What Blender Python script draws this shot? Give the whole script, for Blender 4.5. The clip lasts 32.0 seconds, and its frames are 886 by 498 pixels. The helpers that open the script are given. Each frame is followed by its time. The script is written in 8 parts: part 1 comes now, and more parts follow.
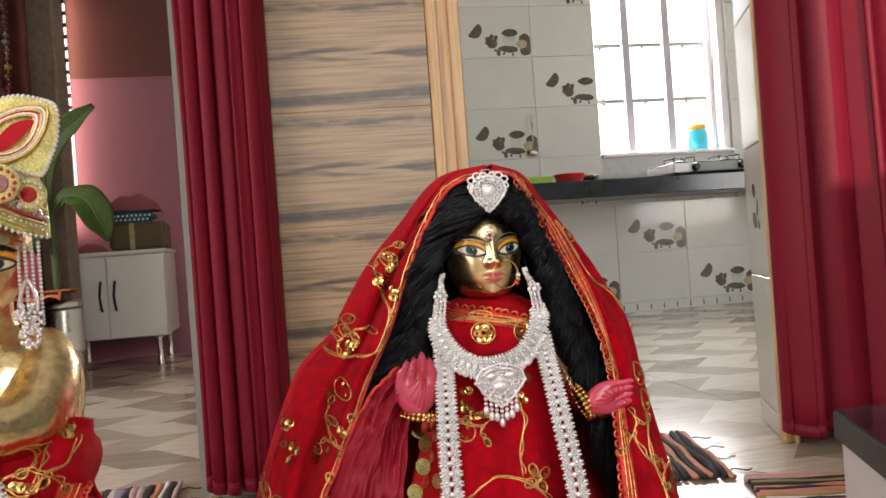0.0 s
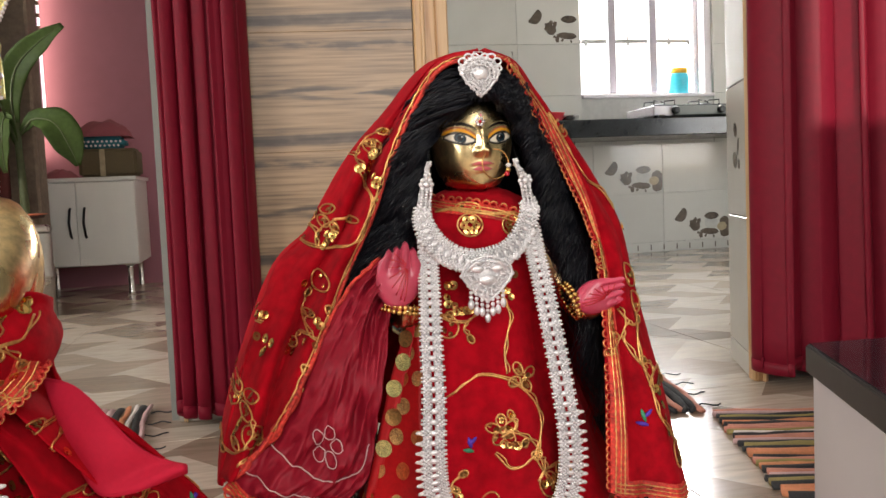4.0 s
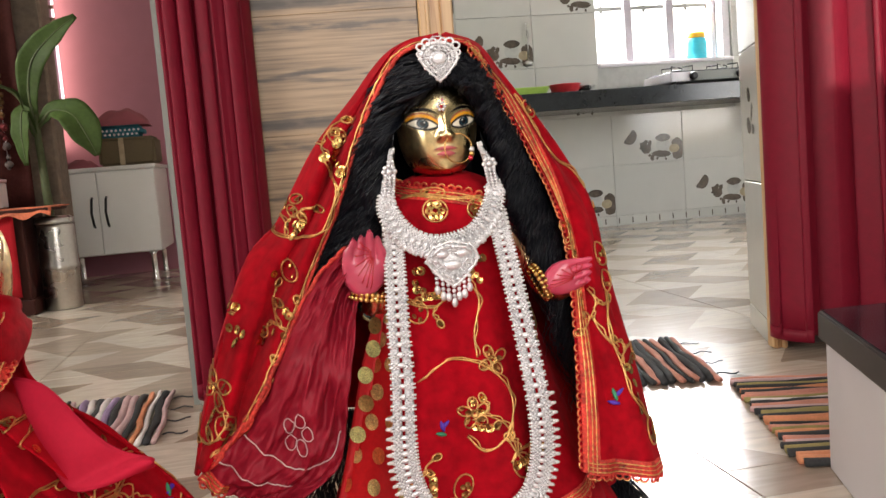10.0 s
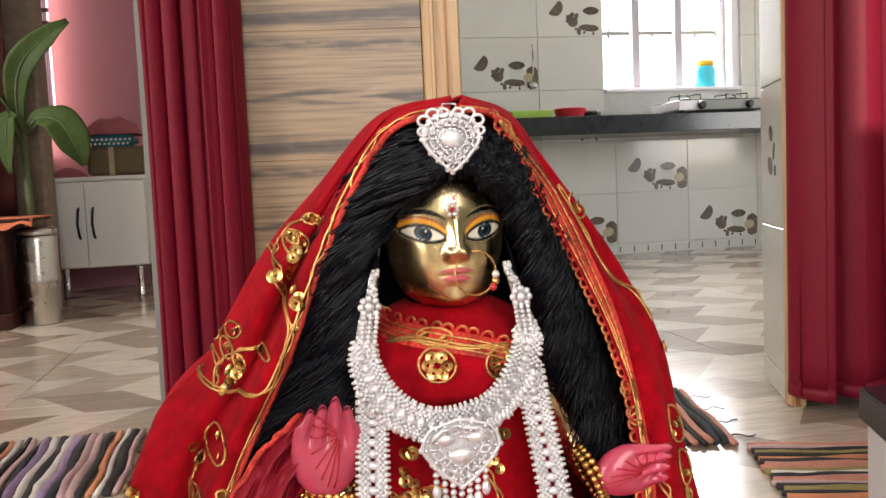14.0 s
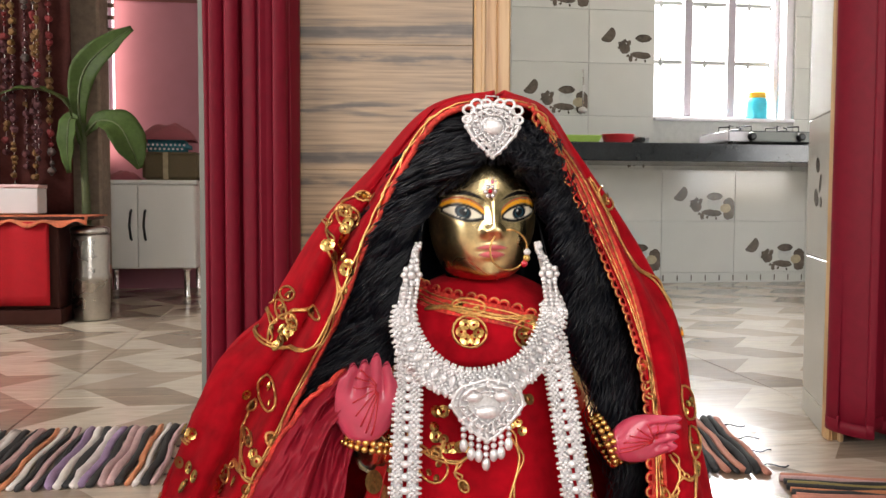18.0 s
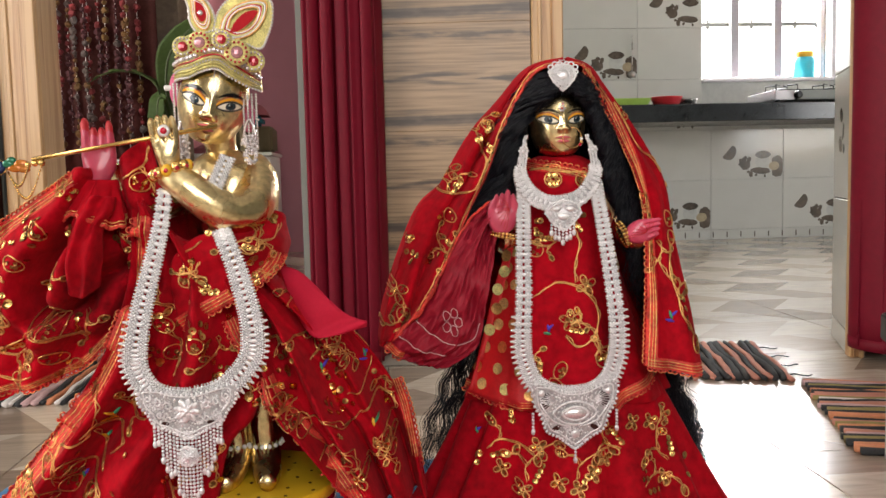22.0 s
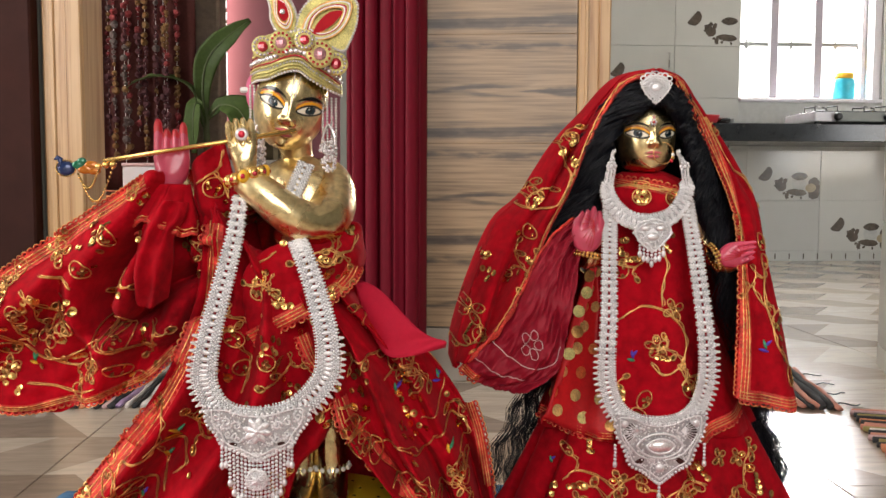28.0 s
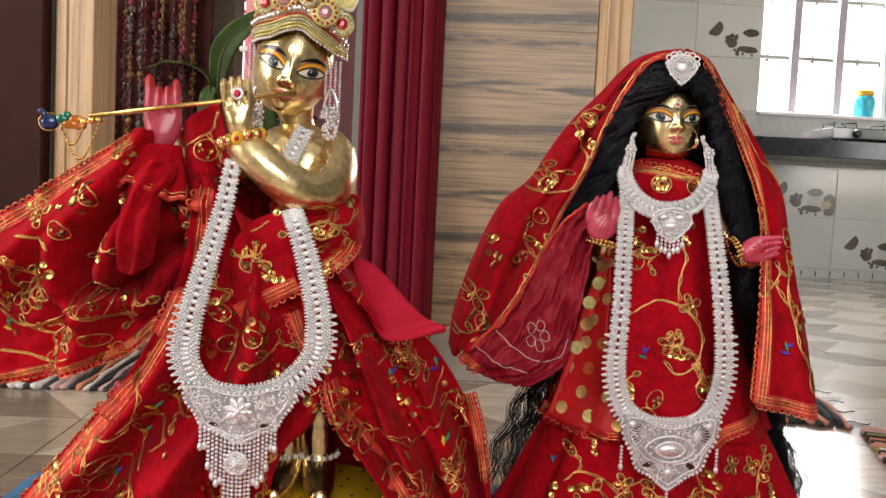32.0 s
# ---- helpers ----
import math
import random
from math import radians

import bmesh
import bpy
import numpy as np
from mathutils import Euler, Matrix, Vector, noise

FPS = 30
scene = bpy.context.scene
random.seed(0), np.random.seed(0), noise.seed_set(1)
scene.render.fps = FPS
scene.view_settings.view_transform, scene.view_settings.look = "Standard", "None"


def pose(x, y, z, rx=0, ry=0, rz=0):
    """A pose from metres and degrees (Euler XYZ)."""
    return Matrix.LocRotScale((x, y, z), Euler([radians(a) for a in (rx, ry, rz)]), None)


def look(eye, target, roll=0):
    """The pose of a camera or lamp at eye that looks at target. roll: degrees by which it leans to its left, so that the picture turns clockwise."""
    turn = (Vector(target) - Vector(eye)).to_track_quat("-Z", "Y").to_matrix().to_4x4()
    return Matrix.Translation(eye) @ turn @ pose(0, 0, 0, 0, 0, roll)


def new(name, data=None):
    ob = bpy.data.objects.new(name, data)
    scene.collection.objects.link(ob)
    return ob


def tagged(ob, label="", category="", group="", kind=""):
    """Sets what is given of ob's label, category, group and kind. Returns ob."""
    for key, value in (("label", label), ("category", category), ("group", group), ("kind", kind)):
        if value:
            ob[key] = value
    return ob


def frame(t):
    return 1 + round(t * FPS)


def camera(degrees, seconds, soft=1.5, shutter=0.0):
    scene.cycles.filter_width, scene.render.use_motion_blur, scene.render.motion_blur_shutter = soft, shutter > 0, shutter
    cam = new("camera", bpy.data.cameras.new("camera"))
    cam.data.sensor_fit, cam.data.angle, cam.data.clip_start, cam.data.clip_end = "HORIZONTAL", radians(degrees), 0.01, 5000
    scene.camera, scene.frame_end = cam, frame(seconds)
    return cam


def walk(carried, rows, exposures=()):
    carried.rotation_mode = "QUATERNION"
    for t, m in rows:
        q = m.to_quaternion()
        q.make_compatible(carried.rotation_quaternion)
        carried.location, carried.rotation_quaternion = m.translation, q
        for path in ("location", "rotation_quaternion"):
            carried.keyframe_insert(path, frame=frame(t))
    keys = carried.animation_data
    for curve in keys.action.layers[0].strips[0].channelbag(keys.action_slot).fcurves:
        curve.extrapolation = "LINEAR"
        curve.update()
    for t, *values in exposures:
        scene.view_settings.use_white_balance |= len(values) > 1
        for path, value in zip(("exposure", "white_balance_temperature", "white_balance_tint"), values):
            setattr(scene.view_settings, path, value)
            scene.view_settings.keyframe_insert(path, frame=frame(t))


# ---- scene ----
cam = camera(54.17, 32.0)
PATH = [
    (0.0, 0.0000, -0.0000, 0.4785, 89.92, 4.11, -10.87),
    (0.5, -0.0120, 0.0039, 0.4792, 89.90, 3.46, -10.72),
    (1.0, -0.0175, 0.0047, 0.4863, 90.08, 2.84, -10.52),
    (1.5, -0.0182, 0.0028, 0.4813, 89.59, 2.73, -10.62),
    (2.0, -0.0104, -0.0008, 0.4702, 88.69, 2.75, -11.08),
    (2.5, -0.0036, 0.0011, 0.4641, 87.92, 2.97, -11.55),
    (3.0, -0.0003, 0.0069, 0.4631, 87.25, 2.90, -12.01),
    (3.5, -0.0021, 0.0151, 0.4578, 86.52, 2.68, -12.32),
    (5.5, -0.0024, 0.0302, 0.4519, 85.33, 1.99, -12.64),
    (6.0, -0.0074, 0.0288, 0.4574, 85.44, 1.99, -12.47),
    (6.5, -0.0099, 0.0299, 0.4558, 85.49, 2.01, -12.29),
    (7.0, -0.0080, 0.0302, 0.4562, 85.61, 2.28, -12.22),
    (7.5, -0.0038, 0.0320, 0.4533, 85.40, 2.55, -12.18),
    (8.0, -0.0058, 0.0312, 0.4540, 85.06, 2.86, -12.01),
    (8.5, -0.0071, 0.0326, 0.4438, 84.44, 3.29, -11.49),
    (9.0, -0.0055, 0.0244, 0.4334, 83.99, 3.59, -11.43),
    (9.5, 0.0083, 0.0128, 0.4466, 84.22, 4.21, -11.35),
    (10.0, 0.0236, 0.0158, 0.4575, 84.41, 4.59, -11.01),
    (10.5, 0.0281, 0.0376, 0.4770, 84.80, 4.82, -10.16),
    (11.0, 0.0406, 0.0617, 0.4782, 84.85, 4.72, -9.99),
    (11.5, 0.0485, 0.0638, 0.4792, 85.09, 4.46, -9.85),
    (12.0, 0.0443, 0.0958, 0.4849, 85.47, 4.04, -9.63),
    (12.5, 0.0433, 0.1407, 0.5012, 85.96, 3.61, -9.42),
    (13.0, 0.0428, 0.1542, 0.4975, 85.78, 3.27, -9.97),
    (13.5, 0.0472, 0.1524, 0.4936, 85.48, 3.00, -10.64),
    (15.5, 0.0485, 0.1288, 0.4877, 85.42, 1.21, -11.70),
    (16.0, 0.0587, 0.1241, 0.4840, 85.93, 0.51, -10.47),
    (16.5, 0.0542, 0.1191, 0.4851, 86.65, 0.11, -8.95),
    (17.0, 0.0378, 0.1256, 0.4867, 86.96, -0.14, -7.99),
    (17.5, 0.0394, 0.1269, 0.4814, 86.92, -0.23, -7.80),
    (18.0, 0.0439, 0.1198, 0.4798, 86.83, -0.21, -8.13),
    (18.5, 0.0514, 0.1129, 0.4760, 86.84, -0.03, -8.46),
    (19.0, 0.0601, 0.0900, 0.4703, 87.25, 0.24, -8.73),
    (19.5, 0.0578, 0.0773, 0.4702, 87.50, 0.43, -8.00),
    (20.0, 0.0426, 0.0440, 0.4730, 87.74, 0.70, -6.38),
    (20.5, -0.0039, -0.0420, 0.4707, 87.26, 1.02, -5.03),
    (21.0, -0.0321, -0.1343, 0.4559, 85.86, 1.33, -4.33),
    (21.5, -0.0300, -0.1721, 0.4488, 84.99, 1.40, -5.15),
    (22.0, -0.0254, -0.1605, 0.4428, 85.02, 1.35, -4.73),
    (22.5, -0.0397, -0.1392, 0.4445, 84.93, 0.92, -4.06),
    (23.0, -0.0425, -0.1220, 0.4455, 85.92, 0.26, -3.35),
    (23.5, -0.0489, -0.1127, 0.4490, 87.13, -0.01, -2.67),
    (24.0, -0.0476, -0.1115, 0.4485, 87.86, 0.08, -2.17),
    (24.5, -0.0471, -0.1169, 0.4505, 88.56, 0.53, -1.88),
    (25.0, -0.0463, -0.1220, 0.4510, 88.50, 1.19, -1.79),
    (25.5, -0.0456, -0.1264, 0.4497, 87.82, 1.80, -1.94),
    (26.0, -0.0434, -0.1361, 0.4482, 86.68, 2.18, -2.47),
    (26.5, -0.0433, -0.1424, 0.4502, 86.24, 2.15, -2.54),
    (28.5, -0.0604, -0.1212, 0.4383, 85.85, -0.90, -3.17),
    (29.0, -0.0555, -0.1139, 0.4345, 86.26, -1.13, -3.10),
    (29.5, -0.0563, -0.1103, 0.4367, 86.44, -1.34, -2.31),
    (30.0, -0.0595, -0.1072, 0.4386, 86.57, -1.62, -1.90),
    (30.5, -0.0580, -0.1022, 0.4357, 86.36, -2.01, -1.67),
    (31.0, -0.0519, -0.1039, 0.4331, 86.33, -2.41, -1.92),
    (31.5, -0.0506, -0.1051, 0.4311, 86.24, -2.64, -2.18),
    (32.0, -0.0529, -0.0993, 0.4285, 86.00, -2.81, -2.24),
]
walk(cam, [(t, pose(x, y, z, rx, ry, rz)) for t, x, y, z, rx, ry, rz in PATH], [(0.0, -0.02), (5.5, 0.05), (8.0, 0.12), (11.0, 0.19), (13.5, 0.2), (19.5, 0.18), (21.5, 0.0), (24.0, -0.08), (32.0, -0.1)])

# ---- world, sun, large lights ----
world = bpy.data.worlds.new("world")
scene.world = world
world.use_nodes = True
wn = world.node_tree
sky = wn.nodes.new("ShaderNodeTexSky")
sky.sky_type, sky.sun_disc = "NISHITA", False
sky.sun_elevation, sky.sun_rotation = radians(24), radians(170)
wn.nodes["Background"].inputs["Strength"].default_value = 0.14
wn.links.new(sky.outputs["Color"], wn.nodes["Background"].inputs["Color"])

sun_data = bpy.data.lights.new("sun", "SUN")
sun_data.energy, sun_data.angle, sun_data.color = 3.9, radians(0.5), (1.0, 0.93, 0.82)
sun = new("sun", sun_data)
sun.matrix_world = look((2.05, -3.2, 2.35), (1.33, 1.62, 0.62))


def window_light(name, x, y, z, target, w, h, energy, colour=(1, 0.955, 0.92)):
    data = bpy.data.lights.new(name, "AREA")
    data.shape, data.size, data.size_y, data.energy, data.color = "RECTANGLE", w, h, energy, colour
    ob = new(name, data)
    ob.matrix_world = look((x, y, z), target)
    return ob


window_light("rear_window_light", 0.2, -2.24, 1.45, (0.2, 2, 1.1), 1.8, 1.3, 46)
# No window is seen there; this lamp adds light from the left.
window_light("west_fill_light", -2.29, -0.1, 1.25, (0.6, 0.6, 0.4), 1.5, 1.4, 58)
window_light("kitchen_window_light", 2.42, 5.32, 1.55, (2.25, 3, 0.6), 0.95, 1.2, 130, (0.98, 0.975, 0.97))
# Lamp added inside the slit, turned along the wall to make a warm glow.
window_light("slit_glow_light", -1.06, 4.94, 1.35, (0.2, 5.02, 1.3), 0.06, 1.3, 2.6, (1, 0.74, 0.58))
window_light("pink_room_window_light", -2.28, 2.75, 1.5, (-0.6, 4.6, 0.5), 0.6, 0.8, 46, (1, 0.96, 0.9))
# Fill added to brighten the wall under the counter; its opening is unseen.
window_light("kitchen_side_fill_light", 3.52, 3.1, 0.95, (1.6, 4.6, 0.3), 1.1, 0.8, 21, (0.97, 0.98, 1))

# ---- materials ----
def material(name, colour, rough=0.5, metal=0.0, spread=0.12, scale=40.0, bump=0.15, bump_scale=None, sheen=0.0, coat=0.0, spec=0.5, emit=0.0, depth=0.001, per_object=0.0):
    """A surface with its colour varied at two scales, and fine relief."""
    m = bpy.data.materials.new(name)
    m.use_nodes = True
    n, l = m.node_tree.nodes, m.node_tree.links
    b = n["Principled BSDF"]
    co = n.new("ShaderNodeTexCoord")
    big, small = n.new("ShaderNodeTexNoise"), n.new("ShaderNodeTexNoise")
    big.inputs["Scale"].default_value, small.inputs["Scale"].default_value = scale * 0.12, scale
    big.inputs["Detail"].default_value, small.inputs["Detail"].default_value = 3, 5
    for t in (big, small):
        l.new(co.outputs["Object"], t.inputs["Vector"])
    add = n.new("ShaderNodeMath")
    add.operation = "ADD"
    l.new(big.outputs["Fac"], add.inputs[0]), l.new(small.outputs["Fac"], add.inputs[1])
    ramp = n.new("ShaderNodeMapRange")
    ramp.inputs["From Min"].default_value, ramp.inputs["From Max"].default_value = 0.6, 1.4
    ramp.inputs["To Min"].default_value, ramp.inputs["To Max"].default_value = 1 - spread, 1 + spread
    l.new(add.outputs[0], ramp.inputs["Value"])
    mul = n.new("ShaderNodeVectorMath")
    mul.operation = "SCALE"
    mul.inputs[0].default_value = colour
    last = ramp.outputs[0]
    if per_object:
        info, vary, both = n.new("ShaderNodeObjectInfo"), n.new("ShaderNodeMapRange"), n.new("ShaderNodeMath")
        vary.inputs["To Min"].default_value, vary.inputs["To Max"].default_value = 1 - per_object, 1 + per_object
        both.operation = "MULTIPLY"
        l.new(info.outputs["Random"], vary.inputs["Value"])
        l.new(vary.outputs[0], both.inputs[0]), l.new(last, both.inputs[1])
        last = both.outputs[0]
    l.new(last, mul.inputs["Scale"])
    l.new(mul.outputs[0], b.inputs["Base Color"])
    r2 = n.new("ShaderNodeMapRange")
    r2.inputs["To Min"].default_value, r2.inputs["To Max"].default_value = max(0.02, rough * 0.82), min(1, rough * 1.18)
    l.new(big.outputs["Fac"], r2.inputs["Value"]), l.new(r2.outputs[0], b.inputs["Roughness"])
    b.inputs["Metallic"].default_value, b.inputs["Specular IOR Level"].default_value = metal, spec
    b.inputs["Sheen Weight"].default_value, b.inputs["Coat Weight"].default_value = sheen, coat
    b.inputs["Sheen Tint"].default_value = (*[min(1, 0.12 + 2.2 * c) for c in colour], 1)
    if bump:
        bn = n.new("ShaderNodeBump")
        bn.inputs["Strength"].default_value, bn.inputs["Distance"].default_value = bump, depth
        src = small
        if bump_scale:
            src = n.new("ShaderNodeTexNoise")
            src.inputs["Scale"].default_value, src.inputs["Detail"].default_value = bump_scale, 4
            l.new(co.outputs["Object"], src.inputs["Vector"])
        l.new(src.outputs["Fac"], bn.inputs["Height"]), l.new(bn.outputs[0], b.inputs["Normal"])
    if emit:
        b.inputs["Emission Color"].default_value, b.inputs["Emission Strength"].default_value = (*colour, 1), emit
    return m


def math_node(m, op, a, b=None, c=None):
    n, l = m.node_tree.nodes, m.node_tree.links
    x = n.new("ShaderNodeMath")
    x.operation = op
    for i, v in enumerate((a, b, c)):
        if v is None:
            continue
        if isinstance(v, (int, float)):
            x.inputs[i].default_value = v
        else:
            l.new(v, x.inputs[i])
    return x.outputs[0]


def floor_material():
    """Glazed floor tile printed with slanted wood and marble lozenges in a zigzag."""
    m = material("glazed_lozenge_tile", (0.6, 0.55, 0.5), rough=0.16, spread=0.05, scale=30, bump=0.03)
    n, l = m.node_tree.nodes, m.node_tree.links
    b = n["Principled BSDF"]
    geo = n.new("ShaderNodeNewGeometry")
    sep = n.new("ShaderNodeSeparateXYZ")
    l.new(geo.outputs["Position"], sep.inputs[0])
    x, y = sep.outputs[0], sep.outputs[1]
    v = math_node(m, "DIVIDE", y, 0.2)
    row = math_node(m, "FLOOR", v)
    fv = math_node(m, "SUBTRACT", v, row)
    sign = math_node(m, "SUBTRACT", math_node(m, "MULTIPLY", math_node(m, "FLOORED_MODULO", row, 2.0), 2.0), 1.0)
    u = math_node(m, "ADD", math_node(m, "DIVIDE", x, 0.2), math_node(m, "MULTIPLY", math_node(m, "MULTIPLY", fv, sign), 0.75))
    cell = math_node(m, "FLOOR", u)
    comb = n.new("ShaderNodeCombineXYZ")
    l.new(cell, comb.inputs[0]), l.new(row, comb.inputs[1])
    wh = n.new("ShaderNodeTexWhiteNoise")
    l.new(comb.outputs[0], wh.inputs["Vector"])
    alt = math_node(m, "FLOORED_MODULO", math_node(m, "ADD", cell, math_node(m, "FLOOR", math_node(m, "DIVIDE", row, 2.0))), 2.0)
    pick = math_node(m, "ADD", math_node(m, "MULTIPLY", alt, 0.62), math_node(m, "MULTIPLY", wh.outputs["Value"], 0.38))
    ramp = n.new("ShaderNodeValToRGB")
    e = ramp.color_ramp
    e.elements[0].position, e.elements[0].color = 0.0, (0.66, 0.575, 0.475, 1)
    e.elements[1].position, e.elements[1].color = 1.0, (0.32, 0.245, 0.185, 1)
    for p, c in ((0.3, (0.62, 0.535, 0.44, 1)), (0.55, (0.54, 0.455, 0.365, 1)), (0.78, (0.39, 0.31, 0.245, 1))):
        e.elements.new(p).color = c
    l.new(pick, ramp.inputs[0])
    grain = n.new("ShaderNodeTexNoise")
    grain.inputs["Scale"].default_value, grain.inputs["Detail"].default_value, grain.inputs["Distortion"].default_value = 9, 6, 1.2
    stretch = n.new("ShaderNodeVectorMath")
    stretch.operation = "MULTIPLY"
    stretch.inputs[1].default_value = (1, 5, 1)
    l.new(geo.outputs["Position"], stretch.inputs[0]), l.new(stretch.outputs[0], grain.inputs["Vector"])
    g = n.new("ShaderNodeMapRange")
    g.inputs["From Min"].default_value, g.inputs["From Max"].default_value = 0.3, 0.7
    g.inputs["To Min"].default_value, g.inputs["To Max"].default_value = 0.84, 1.13
    l.new(grain.outputs["Fac"], g.inputs["Value"])
    mul = n.new("ShaderNodeVectorMath")
    mul.operation = "SCALE"
    l.new(ramp.outputs[0], mul.inputs[0]), l.new(g.outputs[0], mul.inputs["Scale"])
    l.new(mul.outputs[0], b.inputs["Base Color"])
    return m


def plank_material(name, pale, dark, axis=2, rough=0.3, contrast=0.6, long_scale=1.6, cross_scale=26.0, twist=1.6):
    """Wood print with drawn-out grain and knots along the board."""
    m = material(name, pale, rough=rough, bump=0.05, scale=60)
    n, l = m.node_tree.nodes, m.node_tree.links
    b = n["Principled BSDF"]
    co, info = n.new("ShaderNodeTexCoord"), n.new("ShaderNodeObjectInfo")
    mp = n.new("ShaderNodeMapping")
    sc = [cross_scale] * 3
    sc[axis] = long_scale
    mp.inputs["Scale"].default_value = sc
    off = n.new("ShaderNodeVectorMath")
    off.operation = "SCALE"
    off.inputs[0].default_value = (3.7, 1.3, 7.9)
    l.new(info.outputs["Random"], off.inputs["Scale"])
    add = n.new("ShaderNodeVectorMath")
    l.new(co.outputs["Object"], mp.inputs["Vector"])
    l.new(mp.outputs[0], add.inputs[0]), l.new(off.outputs[0], add.inputs[1])
    a, c = n.new("ShaderNodeTexNoise"), n.new("ShaderNodeTexNoise")
    a.inputs["Scale"].default_value, a.inputs["Detail"].default_value, a.inputs["Distortion"].default_value = 1.0, 5, twist
    c.inputs["Scale"].default_value, c.inputs["Detail"].default_value = 5.0, 6
    l.new(add.outputs[0], a.inputs["Vector"]), l.new(add.outputs[0], c.inputs["Vector"])
    s = math_node(m, "ADD", math_node(m, "MULTIPLY", a.outputs["Fac"], 0.75), math_node(m, "MULTIPLY", c.outputs["Fac"], 0.25))
    ramp = n.new("ShaderNodeValToRGB")
    e = ramp.color_ramp
    e.elements[0].position, e.elements[0].color = 0.5 - 0.13 * contrast, (*dark, 1)
    e.elements[1].position, e.elements[1].color = 0.5 + 0.09 * contrast, (*pale, 1)
    mid = e.elements.new(0.5 - 0.02 * contrast)
    mid.color = (*[0.35 * d + 0.65 * p for d, p in zip(dark, pale)], 1)
    l.new(s, ramp.inputs[0]), l.new(ramp.outputs[0], b.inputs["Base Color"])
    return m


BOARD, BOARD_TOP = 0.2404, 0.7799     # height of one cladding board, and the height of one of its joints


def panel_material():
    """Laminate board with a printed walnut figure: smoky streaks at top and foot, a flame in the middle."""
    m = material("walnut_wood_print", (0.4, 0.27, 0.16), rough=0.32, bump=0.05, scale=60)
    n, l = m.node_tree.nodes, m.node_tree.links
    b = n["Principled BSDF"]
    co, sep = n.new("ShaderNodeTexCoord"), n.new("ShaderNodeSeparateXYZ")
    l.new(co.outputs["Object"], sep.inputs[0])
    x = sep.outputs[0]
    t = math_node(m, "FRACT", math_node(m, "DIVIDE", math_node(m, "SUBTRACT", BOARD_TOP + 10 * BOARD, sep.outputs[2]), BOARD))

    def grain(sx, st, seed, detail=4):
        c, q = n.new("ShaderNodeCombineXYZ"), n.new("ShaderNodeTexNoise")
        l.new(math_node(m, "MULTIPLY", x, sx), c.inputs[0]), l.new(math_node(m, "MULTIPLY", t, st), c.inputs[2])
        c.inputs[1].default_value = seed
        q.inputs["Scale"].default_value, q.inputs["Detail"].default_value = 1.0, detail
        l.new(c.outputs[0], q.inputs["Vector"])
        return q.outputs["Fac"]
    bend = math_node(m, "ADD", t, math_node(m, "MULTIPLY", math_node(m, "SUBTRACT", grain(7, 3, 1.0), 0.5), 0.12))

    def band(centre, width):
        d = math_node(m, "DIVIDE", math_node(m, "SUBTRACT", bend, centre), width)
        return math_node(m, "EXPONENT", math_node(m, "MULTIPLY", math_node(m, "MULTIPLY", d, d), -1.0))

    def cut(v, lo, hi):
        r = n.new("ShaderNodeMapRange")
        r.inputs["From Min"].default_value, r.inputs["From Max"].default_value = lo, hi
        l.new(v, r.inputs["Value"])
        return r.outputs[0]
    away = math_node(m, "ABSOLUTE", math_node(m, "SUBTRACT", bend, 0.52))
    rings = math_node(m, "ADD", math_node(m, "MULTIPLY", away, 60.0), math_node(m, "ADD", math_node(m, "MULTIPLY", x, -26.0), math_node(m, "MULTIPLY", grain(9, 8, 5.0), 5.0)))
    rings = cut(math_node(m, "SINE", rings), -0.6, 0.9)
    foot = math_node(m, "MULTIPLY", band(0.89, 0.05), cut(grain(16, 9, 2.0), 0.15, 0.52))
    head_ = math_node(m, "MULTIPLY", band(0.11, 0.04), cut(grain(18, 14, 3.0), 0.25, 0.6))
    flame = math_node(m, "MULTIPLY", band(0.51, 0.06), math_node(m, "MULTIPLY", rings, cut(grain(6, 2, 8.0), 0.2, 0.5)))
    thin = math_node(m, "MULTIPLY", cut(grain(5, 40, 4.0, 6), 0.40, 0.70), 0.5)
    total = math_node(m, "ADD", math_node(m, "ADD", math_node(m, "MULTIPLY", foot, 0.85), math_node(m, "MULTIPLY", head_, 0.7)), math_node(m, "ADD", math_node(m, "MULTIPLY", flame, 0.8), thin))
    ramp = n.new("ShaderNodeValToRGB")
    e = ramp.color_ramp
    e.elements[0].position, e.elements[0].color = 0.0, (0.43, 0.295, 0.178, 1)
    e.elements[1].position, e.elements[1].color = 1.0, (0.075, 0.055, 0.042, 1)
    e.elements.new(0.35).color = (0.27, 0.183, 0.11, 1)
    e.elements.new(0.65).color = (0.135, 0.098, 0.07, 1)
    l.new(total, ramp.inputs[0]), l.new(ramp.outputs[0], b.inputs["Base Color"])
    return m


FLOOR = floor_material()
GROUT = material("grout", (0.42, 0.38, 0.34), 0.8)
PLASTER = material("white_plaster", (0.72, 0.70, 0.66), 0.85, scale=25, spread=0.05, bump=0.1)
GREY_PAINT = material("grey_green_wall_paint", (0.23, 0.235, 0.215), 0.7, scale=18, spread=0.06)
PINK = material("mauve_pink_wall_paint", (0.40, 0.17, 0.225), 0.7, scale=14, spread=0.05)
MAROON = material("maroon_wall_paint", (0.17, 0.055, 0.05), 0.6, scale=14, spread=0.06)
BROWN = material("dark_brown_laminate", (0.042, 0.013, 0.01), 0.6, scale=30, spread=0.25, spec=0.15)
